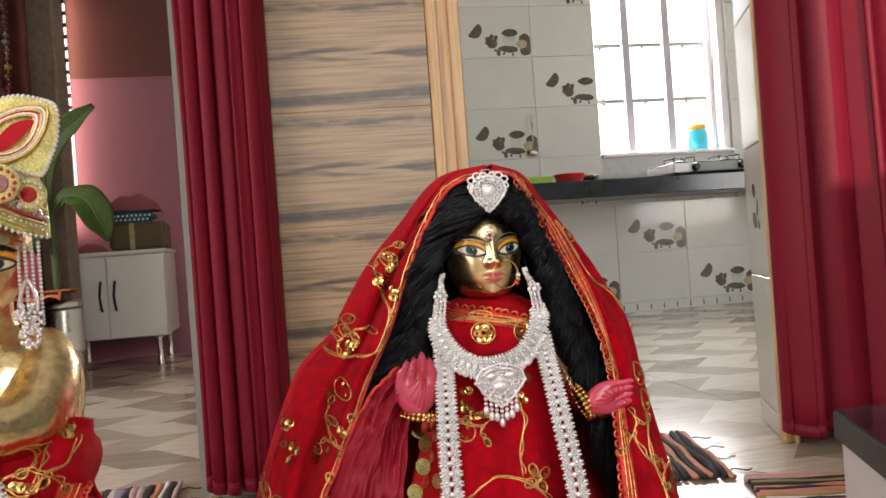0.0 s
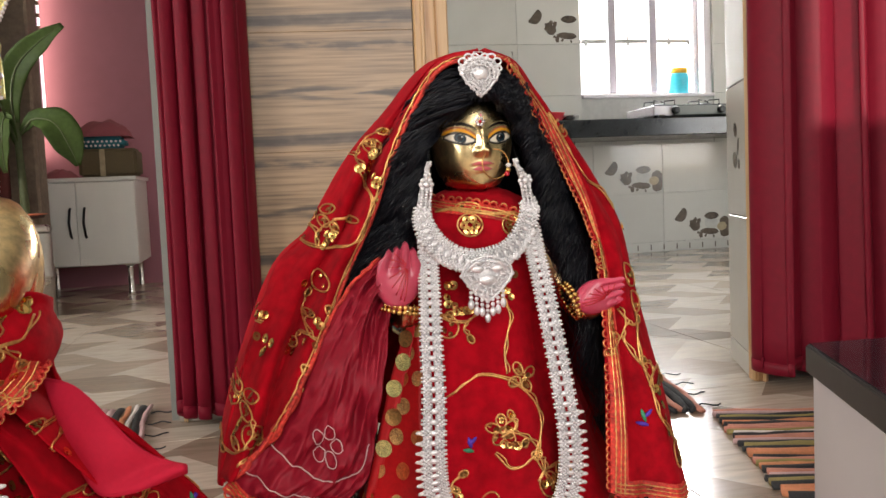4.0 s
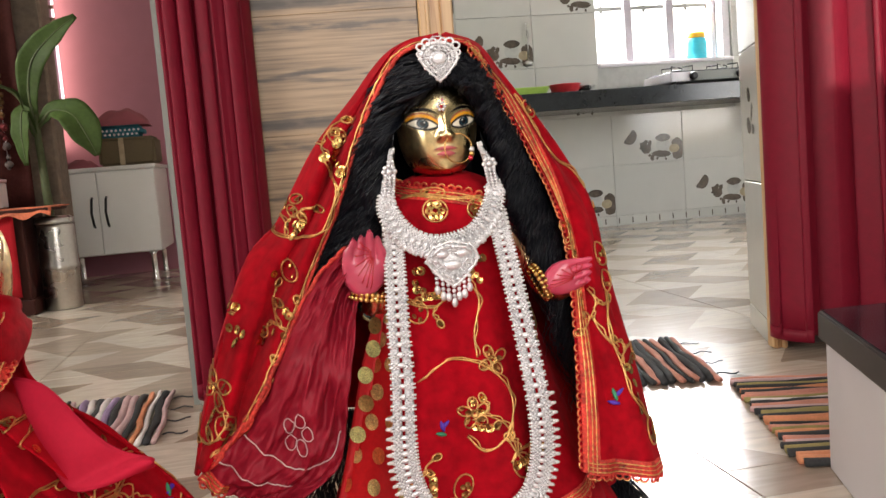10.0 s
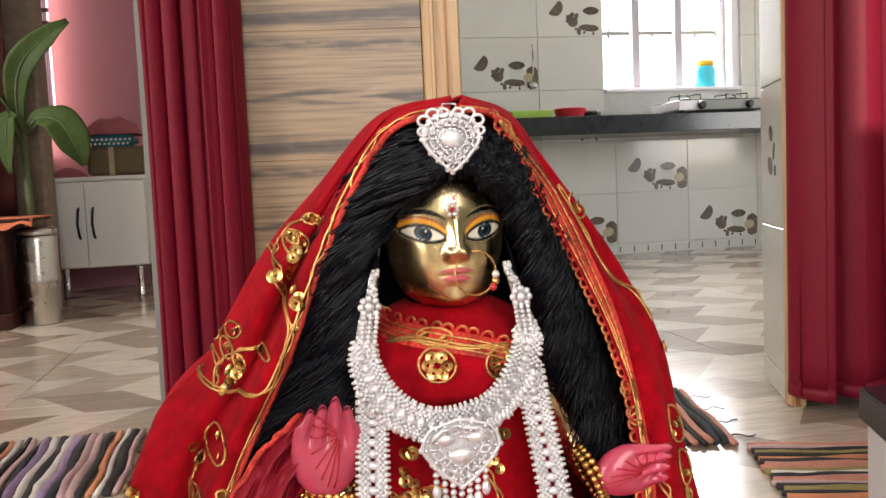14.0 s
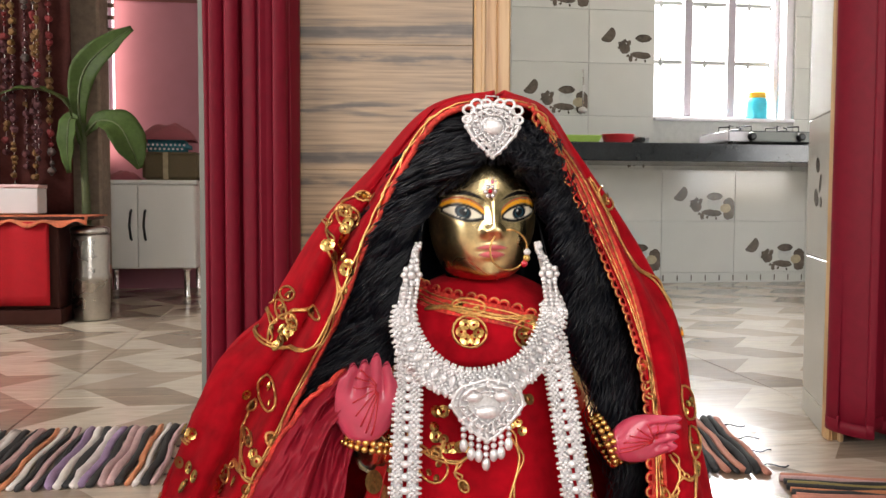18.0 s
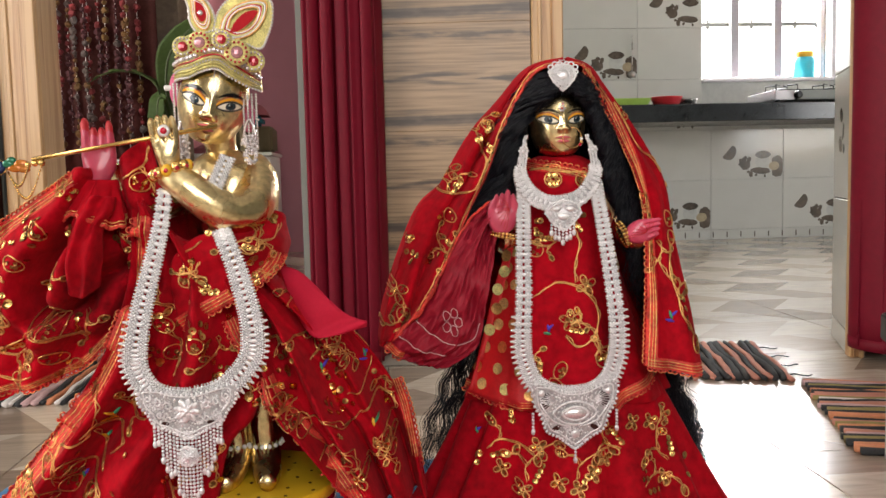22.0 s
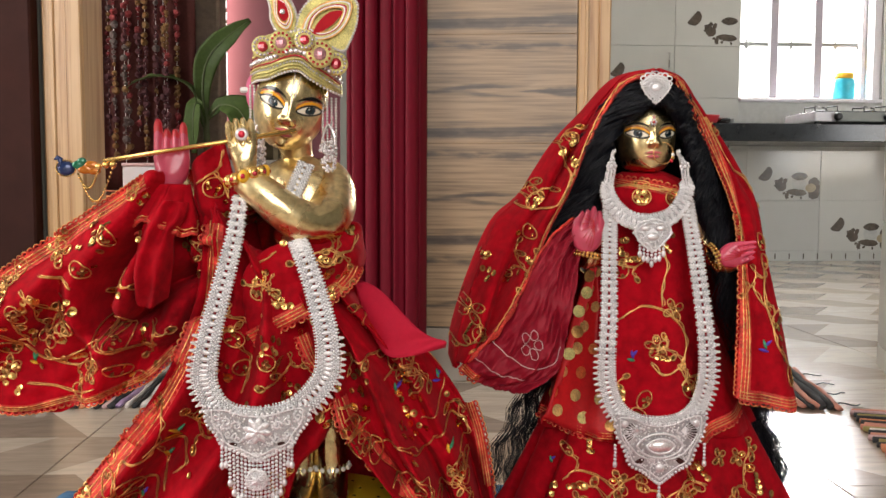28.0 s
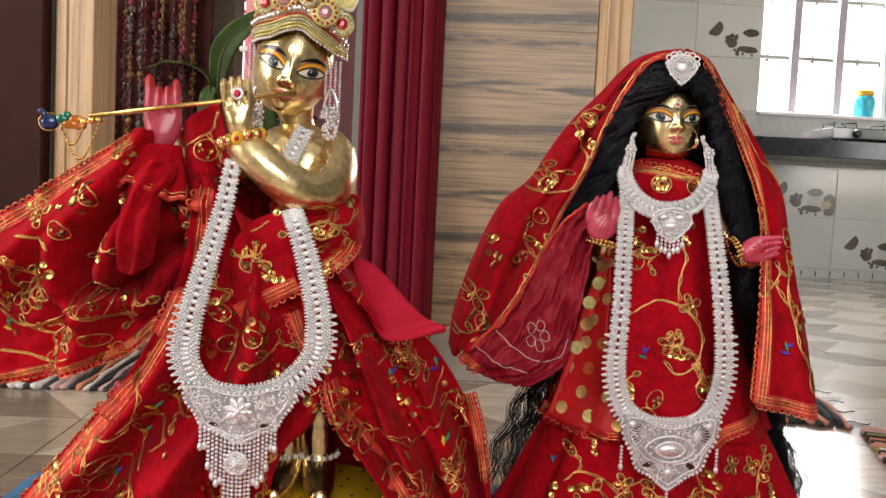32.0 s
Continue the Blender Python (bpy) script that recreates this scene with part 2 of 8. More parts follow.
BEIGE_STONE = material("rough_beige_stone", (0.19, 0.142, 0.105), 0.9, scale=45, spread=0.35, bump=0.6, depth=0.004)
TILE = material("glazed_white_wall_tile", (0.585, 0.575, 0.53), 0.14, scale=6, spread=0.05, bump=0.03, per_object=0.03)
TILE_GAP = material("wall_tile_joint", (0.56, 0.555, 0.52), 0.8)
COFFEE = material("dark_coffee_print", (0.10, 0.078, 0.06), 0.2, spread=0.6, scale=60, bump=0)
CUP_PRINT = material("pale_cup_print", (0.5, 0.5, 0.47), 0.15, spread=0.15, scale=30, bump=0)
SAND_PRINT = material("sand_biscuit_print", (0.38, 0.31, 0.2), 0.2, spread=0.3, scale=40, bump=0)
PINE = plank_material("varnished_pine", (0.62, 0.40, 0.2), (0.42, 0.22, 0.09), axis=2, rough=0.35, contrast=0.9, long_scale=1.2, cross_scale=45)
PANEL = panel_material()
SKIRTING = material("beige_marble_skirting", (0.36, 0.32, 0.275), 0.2, scale=20, spread=0.15)
CURTAIN = material("maroon_satin_curtain", (0.185, 0.006, 0.02), 0.5, scale=500, spread=0.14, bump=0.1, spec=0.2, sheen=0.05, depth=0.0004)
GRANITE = material("black_granite", (0.018, 0.02, 0.022), 0.2, scale=120, spread=0.5)
WHITE_PAINT = material("white_window_paint", (0.7, 0.66, 0.68), 0.45, scale=30, spread=0.06)
WHITE_LAMINATE = material("white_laminate", (0.74, 0.735, 0.71), 0.35, scale=12, spread=0.03)
PALE_LAMINATE = material("lilac_white_laminate", (0.6, 0.56, 0.57), 0.4, scale=14, spread=0.04)
CHROME = material("chrome", (0.8, 0.79, 0.77), 0.18, 1.0, spread=0.03, bump=0)
STEEL = material("brushed_steel", (0.5, 0.48, 0.45), 0.28, 1.0, scale=80, spread=0.1)
BLACK_METAL = material("black_iron", (0.02, 0.02, 0.02), 0.45, 0.6)
RED_CLOTH = material("plain_red_cloth", (0.42, 0.012, 0.02), 0.85, scale=300, bump=0.3, spec=0.2)
ORANGE_CLOTH = material("orange_fringed_cloth", (0.5, 0.13, 0.06), 0.9, scale=120, spread=0.4, bump=0.5)
BLUE_CLOTH = material("blue_cloth", (0.05, 0.16, 0.32), 0.85, scale=200, spread=0.3, bump=0.3)
LIME_PLASTIC = material("lime_green_plastic", (0.42, 0.62, 0.12), 0.35)
RED_PLASTIC = material("red_plastic", (0.65, 0.04, 0.05), 0.3)
CYAN_PLASTIC = material("turquoise_plastic", (0.05, 0.5, 0.62), 0.3)
YELLOW_PLASTIC = material("yellow_plastic", (0.8, 0.45, 0.03), 0.35)
LEAF = material("banana_leaf", (0.04, 0.066, 0.014), 0.6, scale=60, spread=0.35, spec=0.2)
STEM = material("plant_stem", (0.06, 0.075, 0.025), 0.6, scale=60, spread=0.3)
TERRACOTTA = material("terracotta", (0.3, 0.1, 0.05), 0.8)
# White window paint at half tone, so the mullions look backlit.
MULLION = material("backlit_window_paint", (0.36, 0.325, 0.35), 0.5, scale=30, spread=0.08)

# ---- building helpers ----
def finish(name, bm, mat, parent=None, label="", smooth=False, at=None):
    me = bpy.data.meshes.new(name)
    bm.normal_update()
    bm.to_mesh(me)
    bm.free()
    for one in (mat if isinstance(mat, (list, tuple)) else [mat]):
        me.materials.append(one)
    if smooth:
        me.polygons.foreach_set("use_smooth", [True] * len(me.polygons))
    ob = new(name, me)
    if at is not None:
        ob.matrix_world = at
    if parent is not None:
        ob.parent = parent
        if at is not None:
            ob.matrix_parent_inverse = Matrix.Identity(4)
            ob.matrix_basis = at
    if label:
        ob["label"] = label
    return ob


def part(name, bm, mat, parent, label="", smooth=False):
    return finish(name, bm, mat, parent, label, smooth)


def empty(name, at=None):
    ob = new(name)
    if at is not None:
        ob.matrix_world = at
    return ob


def box_bm(x0, x1, y0, y1, z0, z1, bevel=0.0, bm=None, segments=1):
    own = bmesh.new()
    bmesh.ops.create_cube(own, size=1)
    for v in own.verts:
        v.co = Vector((x0 + (v.co.x + 0.5) * (x1 - x0), y0 + (v.co.y + 0.5) * (y1 - y0), z0 + (v.co.z + 0.5) * (z1 - z0)))
    if bevel:
        bmesh.ops.bevel(own, geom=own.edges[:], offset=bevel, segments=segments, affect="EDGES")
    if bm is None:
        return own
    add_to(bm, own)
    return bm


def add_to(bm, other, m=None, index=None):
    """Adds the bmesh other to bm, and frees it."""
    if m is not None:
        bmesh.ops.transform(other, matrix=m, verts=other.verts)
    made = [bm.verts.new(v.co) for v in other.verts]
    other.verts.index_update()
    for f in other.faces:
        g = bm.faces.new([made[v.index] for v in f.verts])
        g.smooth = f.smooth
        g.material_index = f.material_index if index is None else index
    other.free()
    return bm


def sphere_bm(rx, ry, rz, at=(0, 0, 0), u=20, v=12):
    bm = bmesh.new()
    bmesh.ops.create_uvsphere(bm, u_segments=u, v_segments=v, radius=1)
    for w in bm.verts:
        w.co = Vector((w.co.x * rx + at[0], w.co.y * ry + at[1], w.co.z * rz + at[2]))
    for f in bm.faces:
        f.smooth = True
    return bm


def gem_bm(rx, ry, rz, at=(0, 0, 0)):
    """A cut stone with flat facets."""
    bm = sphere_bm(rx, ry, rz, at, 9, 5)
    for f in bm.faces:
        f.smooth = False
    return bm


def turned_bm(profile, around=24, at=(0, 0, 0)):
    """A vessel or post turned about z from (radius, height) pairs."""
    bm = bmesh.new()
    rings = []
    for r, z in profile:
        rings.append([bm.verts.new((at[0] + r * math.cos(2 * math.pi * i / around), at[1] + r * math.sin(2 * math.pi * i / around), at[2] + z)) for i in range(around)])
    for a, b in zip(rings, rings[1:]):
        for i in range(around):
            bm.faces.new((a[i], a[(i + 1) % around], b[(i + 1) % around], b[i])).smooth = True
    bm.faces.new(rings[0][::-1]), bm.faces.new(rings[-1])
    return bm


def tube_bm(points, radius, around=6, closed=False, bm=None, flat=1.0):
    """A cord along points; radius a number or a list."""
    bm = bm or bmesh.new()
    pts = [Vector(p) for p in points]
    k = len(pts)
    rings, last = [], None
    for i, p in enumerate(pts):
        a = pts[(i - 1) % k] if closed or i else p
        b = pts[(i + 1) % k] if closed or i < k - 1 else p
        d = (b - a)
        d = d.normalized() if d.length > 1e-9 else Vector((0, 0, 1))
        side = last - d * last.dot(d) if last is not None else d.cross(Vector((0, 1, 0.1)))
        side = side.normalized() if side.length > 1e-6 else d.orthogonal().normalized()
        last = side
        up = d.cross(side)
        r = radius[i] if isinstance(radius, (list, tuple)) else radius
        rings.append([bm.verts.new(p + side * (r * math.cos(2 * math.pi * j / around)) + up * (r * flat * math.sin(2 * math.pi * j / around))) for j in range(around)])
    pairs = list(zip(rings, rings[1:])) + ([(rings[-1], rings[0])] if closed else [])
    for a, b in pairs:
        for j in range(around):
            bm.faces.new((a[j], a[(j + 1) % around], b[(j + 1) % around], b[j])).smooth = True
    if not closed:
        bm.faces.new(rings[0][::-1]), bm.faces.new(rings[-1])
    return bm


def sheet_bm(f, nu, nv, thick=0.0, closed_u=False):
    """A surface f(u, v) over the unit square; thick: a second skin behind it, joined round the rim."""
    bm = bmesh.new()
    grid = [[Vector(f(i / nu, j / nv)) for j in range(nv + 1)] for i in range(nu + (0 if closed_u else 1))]
    n = len(grid)
    front = [[bm.verts.new(p) for p in line] for line in grid]
    for i in range(n if closed_u else n - 1):
        for j in range(nv):
            bm.faces.new((front[i][j], front[(i + 1) % n][j], front[(i + 1) % n][j + 1], front[i][j + 1])).smooth = True
    if thick:
        bm.normal_update()
        back = [[bm.verts.new(v.co - v.normal * thick) for v in line] for line in front]
        for i in range(n if closed_u else n - 1):
            for j in range(nv):
                bm.faces.new((back[i][j], back[i][j + 1], back[(i + 1) % n][j + 1], back[(i + 1) % n][j])).smooth = True
        for i in range(n if closed_u else n - 1):
            k = (i + 1) % n
            bm.faces.new((front[i][0], back[i][0], back[k][0], front[k][0]))
            bm.faces.new((front[i][nv], front[k][nv], back[k][nv], back[i][nv]))
        if not closed_u:
            for j in range(nv):
                bm.faces.new((front[0][j], front[0][j + 1], back[0][j + 1], back[0][j]))
                bm.faces.new((front[-1][j], back[-1][j], back[-1][j + 1], front[-1][j + 1]))
    return bm


def along(points, t):
    """A smooth curve through the points at t in 0..1."""
    k = len(points) - 1
    s = min(max(t, 0.0), 1.0) * k
    i = min(int(s), k - 1)
    f = s - i
    p1, p2 = Vector(points[i]), Vector(points[i + 1])
    p0 = Vector(points[i - 1]) if i else p1 * 2 - p2
    p3 = Vector(points[i + 2]) if i + 2 <= k else p2 * 2 - p1
    return 0.5 * ((2 * p1) + (p2 - p0) * f + (2 * p0 - 5 * p1 + 4 * p2 - p3) * f * f + (3 * p1 - p0 - 3 * p2 + p3) * f * f * f)


def structure(ob, label):
    return tagged(ob, label, kind="structure")


# ---- the large structure ----
WY, DEEP, HIGH = 1.84, 0.2, 2.7
WM = pose(0, WY, 0, 0, 0, -6)          # the door wall: local x along it, y away from the front room
KY = 5.0                                # the far wall of the kitchen and the pink room

floor = structure(finish("floor", box_bm(-2.4, 3.7, -2.5, 5.3, -0.12, -0.008), GROUT), "floor bed under glazed lozenge-patterned tiles")
ceiling = structure(finish("ceiling", box_bm(-2.4, 3.7, -2.5, 5.3, HIGH, HIGH + 0.1), PLASTER), "plain white plaster ceiling")


def wall_with_holes(name, label, x0, x1, y0, y1, z1, holes, mat, at=None, axis="x"):
    """A wall of some thickness, with openings (a0, a1, z0, z1) cut through along its length."""
    bm = bmesh.new()
    cuts = sorted({x0, x1, *[h[0] for h in holes], *[h[1] for h in holes]})
    for a, b in zip(cuts, cuts[1:]):
        mid, z = (a + b) / 2, 0.0
        for h in sorted([h for h in holes if h[0] <= mid <= h[1]], key=lambda h: h[2]):
            if h[2] > z:
                box_bm(a, b, y0, y1, z, h[2], bm=bm)
            z = h[3]
        if z < z1:
            box_bm(a, b, y0, y1, z, z1, bm=bm)
    if axis == "y":
        bmesh.ops.transform(bm, matrix=Matrix(((0, 1, 0, 0), (1, 0, 0, 0), (0, 0, 1, 0), (0, 0, 0, 1))), verts=bm.verts)
        bmesh.ops.reverse_faces(bm, faces=bm.faces)
    return structure(finish(name, bm, mat, at=at), label)


door_wall = wall_with_holes("wall_north", "grey-green painted wall with two doorways", -2.45, 3.75, 0, DEEP, HIGH, [(-0.88, -0.187, 0, 2.05), (0.37, 1.15, 0, 2.05)], GREY_PAINT, WM)
# High slot added to shape the sun patch on the right curtain.
wall_with_holes("wall_south", "unseen plaster wall with a wide window opening and a sun slot", -2.3, 2.5, -2.4, -2.25, HIGH, [(-0.75, 1.15, 0.7, 2.2), (1.74, 2.02, 1.95, 2.5)], PLASTER)
# Unseen panel outside the rear opening keeps the sun out.
structure(finish("light_blocker", box_bm(-0.8, 1.2, -2.5, -2.46, 0.6, 2.3), PLASTER), "unseen panel added outside the rear opening to block the sun")
wall_with_holes("wall_east", "plain grey-green painted wall", -2.4, 1.7, 2.4, 2.5, HIGH, [], GREY_PAINT, axis="y")
wall_with_holes("wall_west", "unseen plaster wall with two openings added for light from the left", -2.4, 5.2, -2.4, -2.3, HIGH, [(-0.9, 0.7, 0.5, 2.0), (2.45, 3.05, 1.1, 1.9)], PLASTER, axis="y")
# Added panel blocks the sky at the west opening.
structure(finish("light_blocker", box_bm(-2.5, -2.46, -1.0, 0.8, 0.4, 2.1), PLASTER), "unseen panel added to close the west opening from outside")
kitchen_wall = wall_with_holes("wall_kitchen", "kitchen wall clad in white tiles printed with coffee cups", 0.36, 3.6, KY + 0.012, KY + 0.2, HIGH, [(1.985, 2.86, 0.955, 2.1)], TILE_GAP)
wall_with_holes("wall_kitchen_east", "unseen kitchen side wall with an opening added for the fill lamp", 1.9, 5.2, 3.5, 3.6, HIGH, [(2.4, 3.8, 0.5, 2.0)], PLASTER, axis="y")
wall_with_holes("wall_partition", "wall between the kitchen and the pink room", 2.05, 5.2, 0.24, 0.36, HIGH, [], PLASTER, axis="y")
SPLIT = 1.54
pink_wall = wall_with_holes("wall_pink", "mauve pink painted wall", -2.3, 0.24, KY, KY + 0.2, SPLIT, [(-1.09, -1.035, 0.86, SPLIT)], PINK)
wall_with_holes("wall_maroon", "maroon painted band of wall above the pink", -2.3, 0.24, KY - 0.004, KY + 0.2, HIGH, [(-2.3, -1.09, 0, SPLIT), (-1.09, -1.035, 0, 2.1), (-1.035, 0.24, 0, SPLIT)], MAROON)
pillar = structure(finish("pillar", box_bm(-1.75, -0.905, 4.12, 4.3, 0, HIGH, 0.01), BEIGE_STONE), "rough beige stone-textured pillar beside the window slit")

# side window of the pink room: light falls past its lattice
side_window = structure(empty("window_2"), "narrow window slit with small white bars, sun bright outside")
for i in range(11):
    part("lattice_bar", box_bm(-1.089, -1.036, KY + 0.05, KY + 0.062, 1.32 + i * 0.065, 1.34 + i * 0.065), BEIGE_STONE, side_window)
part("window_frame", box_bm(-1.0895, -1.082, KY + 0.04, KY + 0.08, 0.861, 2.099), WHITE_PAINT, side_window)
DAY = bpy.data.materials.new("bright_daylight_outside")
DAY.use_nodes = True
db = DAY.node_tree.nodes["Principled BSDF"]
db.inputs["Base Color"].default_value = (0.8, 0.8, 0.8, 1)
db.inputs["Emission Color"].default_value, db.inputs["Emission Strength"].default_value = (1, 0.985, 0.97, 1), 1.8
structure(finish("backdrop", box_bm(-1.5, -0.6, 5.5, 5.55, 0.5, 2.6), DAY), "bright hazy daylight outside the side window")
structure(finish("backdrop", box_bm(-1, 8, 8.0, 8.05, -0.5, 5), DAY), "bright hazy daylight outside the kitchen window")

# pine door frames
def door_frame(name, label, posts, top):
    ob = structure(empty(name, WM), label)
    for a, b in posts:
        bm = box_bm(a, b, -0.016, 0.09 if b - a > 0.05 else 0.012, 0, top, 0.004)
        box_bm(a + 0.62 * (b - a), b, -0.026, -0.0165, 0, top, 0.003, bm=bm)
        box_bm(a + 0.2 * (b - a), a + 0.32 * (b - a), -0.021, -0.0165, 0, top, 0.002, bm=bm)
        part("post", bm, PINE, ob)
    part("lintel", box_bm(posts[0][1] + 0.001, posts[1][0] - 0.001, -0.016, 0.09, top - 0.075, top, 0.004), PINE, ob)
    return ob


kitchen_frame = door_frame("door_1", "varnished pine door frame of the kitchen doorway, no leaf", [(0.345, 0.415), (1.062, 1.092)], 2.05)
left_frame = door_frame("door_2", "varnished pine door frame of the pink room doorway", [(-0.868, -0.772), (-0.160, -0.1505)], 2.05)
brown_door = structure(empty("door_3", WM), "dark brown laminate door leaf folded open against the wall")
part("leaf", box_bm(-1.64, -0.876, -0.05, -0.012, 0.01, 2.03, 0.004), BROWN, brown_door)
part("handle", tube_bm([(-0.93, -0.05, 1.0), (-0.93, -0.085, 1.0), (-1.02, -0.085, 1.0)], 0.007, 8), CHROME, brown_door)

# wood-print cladding between the doorways
edges = [0.125] + [z for z in (BOARD_TOP + k * BOARD for k in range(-3, 12)) if 0.15 < z < HIGH - 0.05] + [HIGH]
for z, top in zip(edges, edges[1:]):
    part("plank", box_bm(-0.15, 0.343, -0.014, -0.001, z + 0.0001, top - 0.0001, 0.0008), PANEL, door_wall)
part("baseboard", box_bm(-0.17, 0.343, -0.02, -0.001, 0.0, 0.122, 0.003), SKIRTING, door_wall, "beige marble baseboard")

def bean_bm(cx, cz, rx, rz, turn, y=0.0, n=14, squash=0.0):
    bm = bmesh.new()
    c, s = math.cos(turn), math.sin(turn)
    vs = []
    for i in range(n):
        a = 2 * math.pi * i / n
        px, pz = rx * math.cos(a), rz * math.sin(a)
        if squash:
            pz += squash * rz * math.cos(a) ** 2
        vs.append(bm.verts.new((cx + px * c - pz * s, y, cz + px * s + pz * c)))
    bm.faces.new(vs[::-1])
    return bm


# tiled end of the wall beside the kitchen doorway, a little splayed
JM = WM @ Matrix.Translation((1.068, 0.0125, 0)) @ Matrix.Rotation(radians(-15), 4, "Z")
splay = structure(finish("wall_return", box_bm(0.012, 0.016, 0.0, 0.245, 0, HIGH), TILE_GAP, at=JM), "splayed tiled end of the wall beside the kitchen doorway")
for i in range(9):
    t0 = i * 0.305 - 0.25
    tile = part("wall_tile", box_bm(0.0, 0.0118, 0.001, 0.245, max(0, t0) + 0.001, t0 + 0.304, 0.0015), TILE, splay)
    if i in (2, 4, 6):
        pr = bmesh.new()
        for c in [(0.13, 0.2, 0.022, 0.016), (0.10, 0.16, 0.010, 0.022), (0.14, 0.13, 0.026, 0.018), (0.09, 0.12, 0.012, 0.012)]:
            add_to(pr, bean_bm(c[0], t0 + c[1], c[2], c[3], 0.4, 0))
        bmesh.ops.transform(pr, matrix=Matrix(((0, 1, 0, -0.0006), (1, 0, 0, 0), (0, 0, 1, 0), (0, 0, 0, 1))), verts=pr.verts)
        bmesh.ops.reverse_faces(pr, faces=pr.faces)
        part("coffee_print", pr, COFFEE, tile)


# ---- kitchen: wall tiles with coffee prints ----
TW, TH = 0.457, 0.305
tile_plain = box_bm(0.001, TW - 0.001, -0.012, 0, 0.001, TH - 0.001, 0.0015)
plain_mesh = bpy.data.meshes.new("wall_tile")
tile_plain.to_mesh(plain_mesh), tile_plain.free()
plain_mesh.materials.append(TILE)


def print_bm(x0=0.0, z0=0.0, y=-0.0126, limit=9.0):
    """The dark parts of the coffee print: a half-moon bean, spilled beans, coffee, saucer and the corner patch."""
    bm, rp = bmesh.new(), random.Random(15)

    def blot(cx, cz, rx, rz, turn, rough=0.12, half=False):
        if x0 + cx + rx > limit:
            return
        pts = []
        for i in range(18):
            a = 2 * math.pi * i / 18
            k = 1 + rp.uniform(-rough, rough)
            px, pz = rx * k * math.cos(a), rz * k * math.sin(a)
            if half:
                pz = min(pz, 0.25 * rz)
            pts.append((px * math.cos(turn) - pz * math.sin(turn), px * math.sin(turn) + pz * math.cos(turn)))
        bm.faces.new([bm.verts.new((x0 + cx + a, y - rp.uniform(0, 0.0002), z0 + cz + b)) for a, b in pts][::-1])
    blot(0.112, 0.165, 0.048, 0.046, 0.85, 0.05, True)
    for q in ((0.20, 0.105, 0.028, 0.024), (0.225, 0.085, 0.032, 0.022), (0.205, 0.078, 0.02, 0.018), (0.24, 0.12, 0.016, 0.014), (0.215, 0.128, 0.012, 0.014), (0.252, 0.03, 0.02, 0.012), (0.235, 0.045, 0.009, 0.009), (0.285, 0.025, 0.01, 0.007), (0.34, 0.018, 0.009, 0.006), (0.18, 0.09, 0.008, 0.007)):
        blot(*q, rp.uniform(0, 3), 0.22)
    blot(0.328, 0.147, 0.05, 0.023, 0.0, 0.06)
    blot(0.312, 0.05, 0.062, 0.021, -0.08, 0.1)
    blot(0.419, 0.112, 0.034, 0.028, 0.0, 0.1)
    blot(0.418, 0.04, 0.035, 0.03, 0.0, 0.1)
    blot(0.438, 0.075, 0.016, 0.05, 0.0, 0.06)
    return bm


dark = print_bm()
dark_mesh = bpy.data.meshes.new("coffee_print")
dark.to_mesh(dark_mesh), dark.free()
dark_mesh.materials.append(COFFEE)
pale = bmesh.new()
add_to(pale, bean_bm(0.325, 0.105, 0.045, 0.045, 0, -0.0123))
pale_mesh = bpy.data.meshes.new("cup_print")
pale.to_mesh(pale_mesh), pale.free()
pale_mesh.materials.append(CUP_PRINT)
sand = bmesh.new()
add_to(sand, bean_bm(0.398, 0.078, 0.034, 0.027, 0.1, -0.0131))
sand_mesh = bpy.data.meshes.new("biscuit_print")
sand.to_mesh(sand_mesh), sand.free()
sand_mesh.materials.append(SAND_PRINT)
TX, TZ = 2.501 - TW, 0.365            # the lower left corner of one printed tile
for c in range(-4, 4):
    for r in range(-1, 7):
        x, z = TX + c * TW, TZ + r * TH
        if x + TW > 3.5 or (x > 1.9 and x + TW < 2.95 and 0.9 < z + 0.1 and z + TH < 2.2):
            continue
        if x < 2.86 and x + TW > 1.985 and z + TH > 0.955 and z < 2.1:
            a0, a1 = (x, min(x + TW, 1.984)) if x < 1.985 else (max(x, 2.861), x + TW)
            if a1 - a0 < 0.02 or (x >= 1.985 and x + TW < 2.87):
                continue
            o = finish("wall_tile", box_bm(a0 + 0.001, a1 - 0.001, KY, KY + 0.0115, z + 0.001, z + TH - 0.001, 0.0015), TILE, kitchen_wall)
            if (c + r) % 2 == 0 and x < 1.985:
                b2 = print_bm(x, z, KY - 0.0006, 1.984)
                part("coffee_print", b2, COFFEE, o)
            continue
        o = new("wall_tile", plain_mesh)
        o.parent, o.location = kitchen_wall, (x, KY + 0.0118, z)
        if (c + r) % 2 == 0:
            for nm, me in (("coffee_print", dark_mesh), ("cup_print", pale_mesh), ("biscuit_print", sand_mesh)):
                p = new(nm, me)
                p.parent = o
for c in range(-5, 4):                   # the cut row at the foot, with small dark spacers
    x = TX + c * TW
    if 0.36 < x < 3.1:
        part("cut_tile", box_bm(x + 0.001, x + TW - 0.001, KY, KY + 0.0115, 0.0, TZ - TH - 0.001, 0.0015), TILE, kitchen_wall)
for i in range(24):
    part("spacer", box_bm(1.0 + i * 0.088, 1.006 + i * 0.088, KY - 0.003, KY - 0.0005, 0.012, 0.045), COFFEE, kitchen_wall)

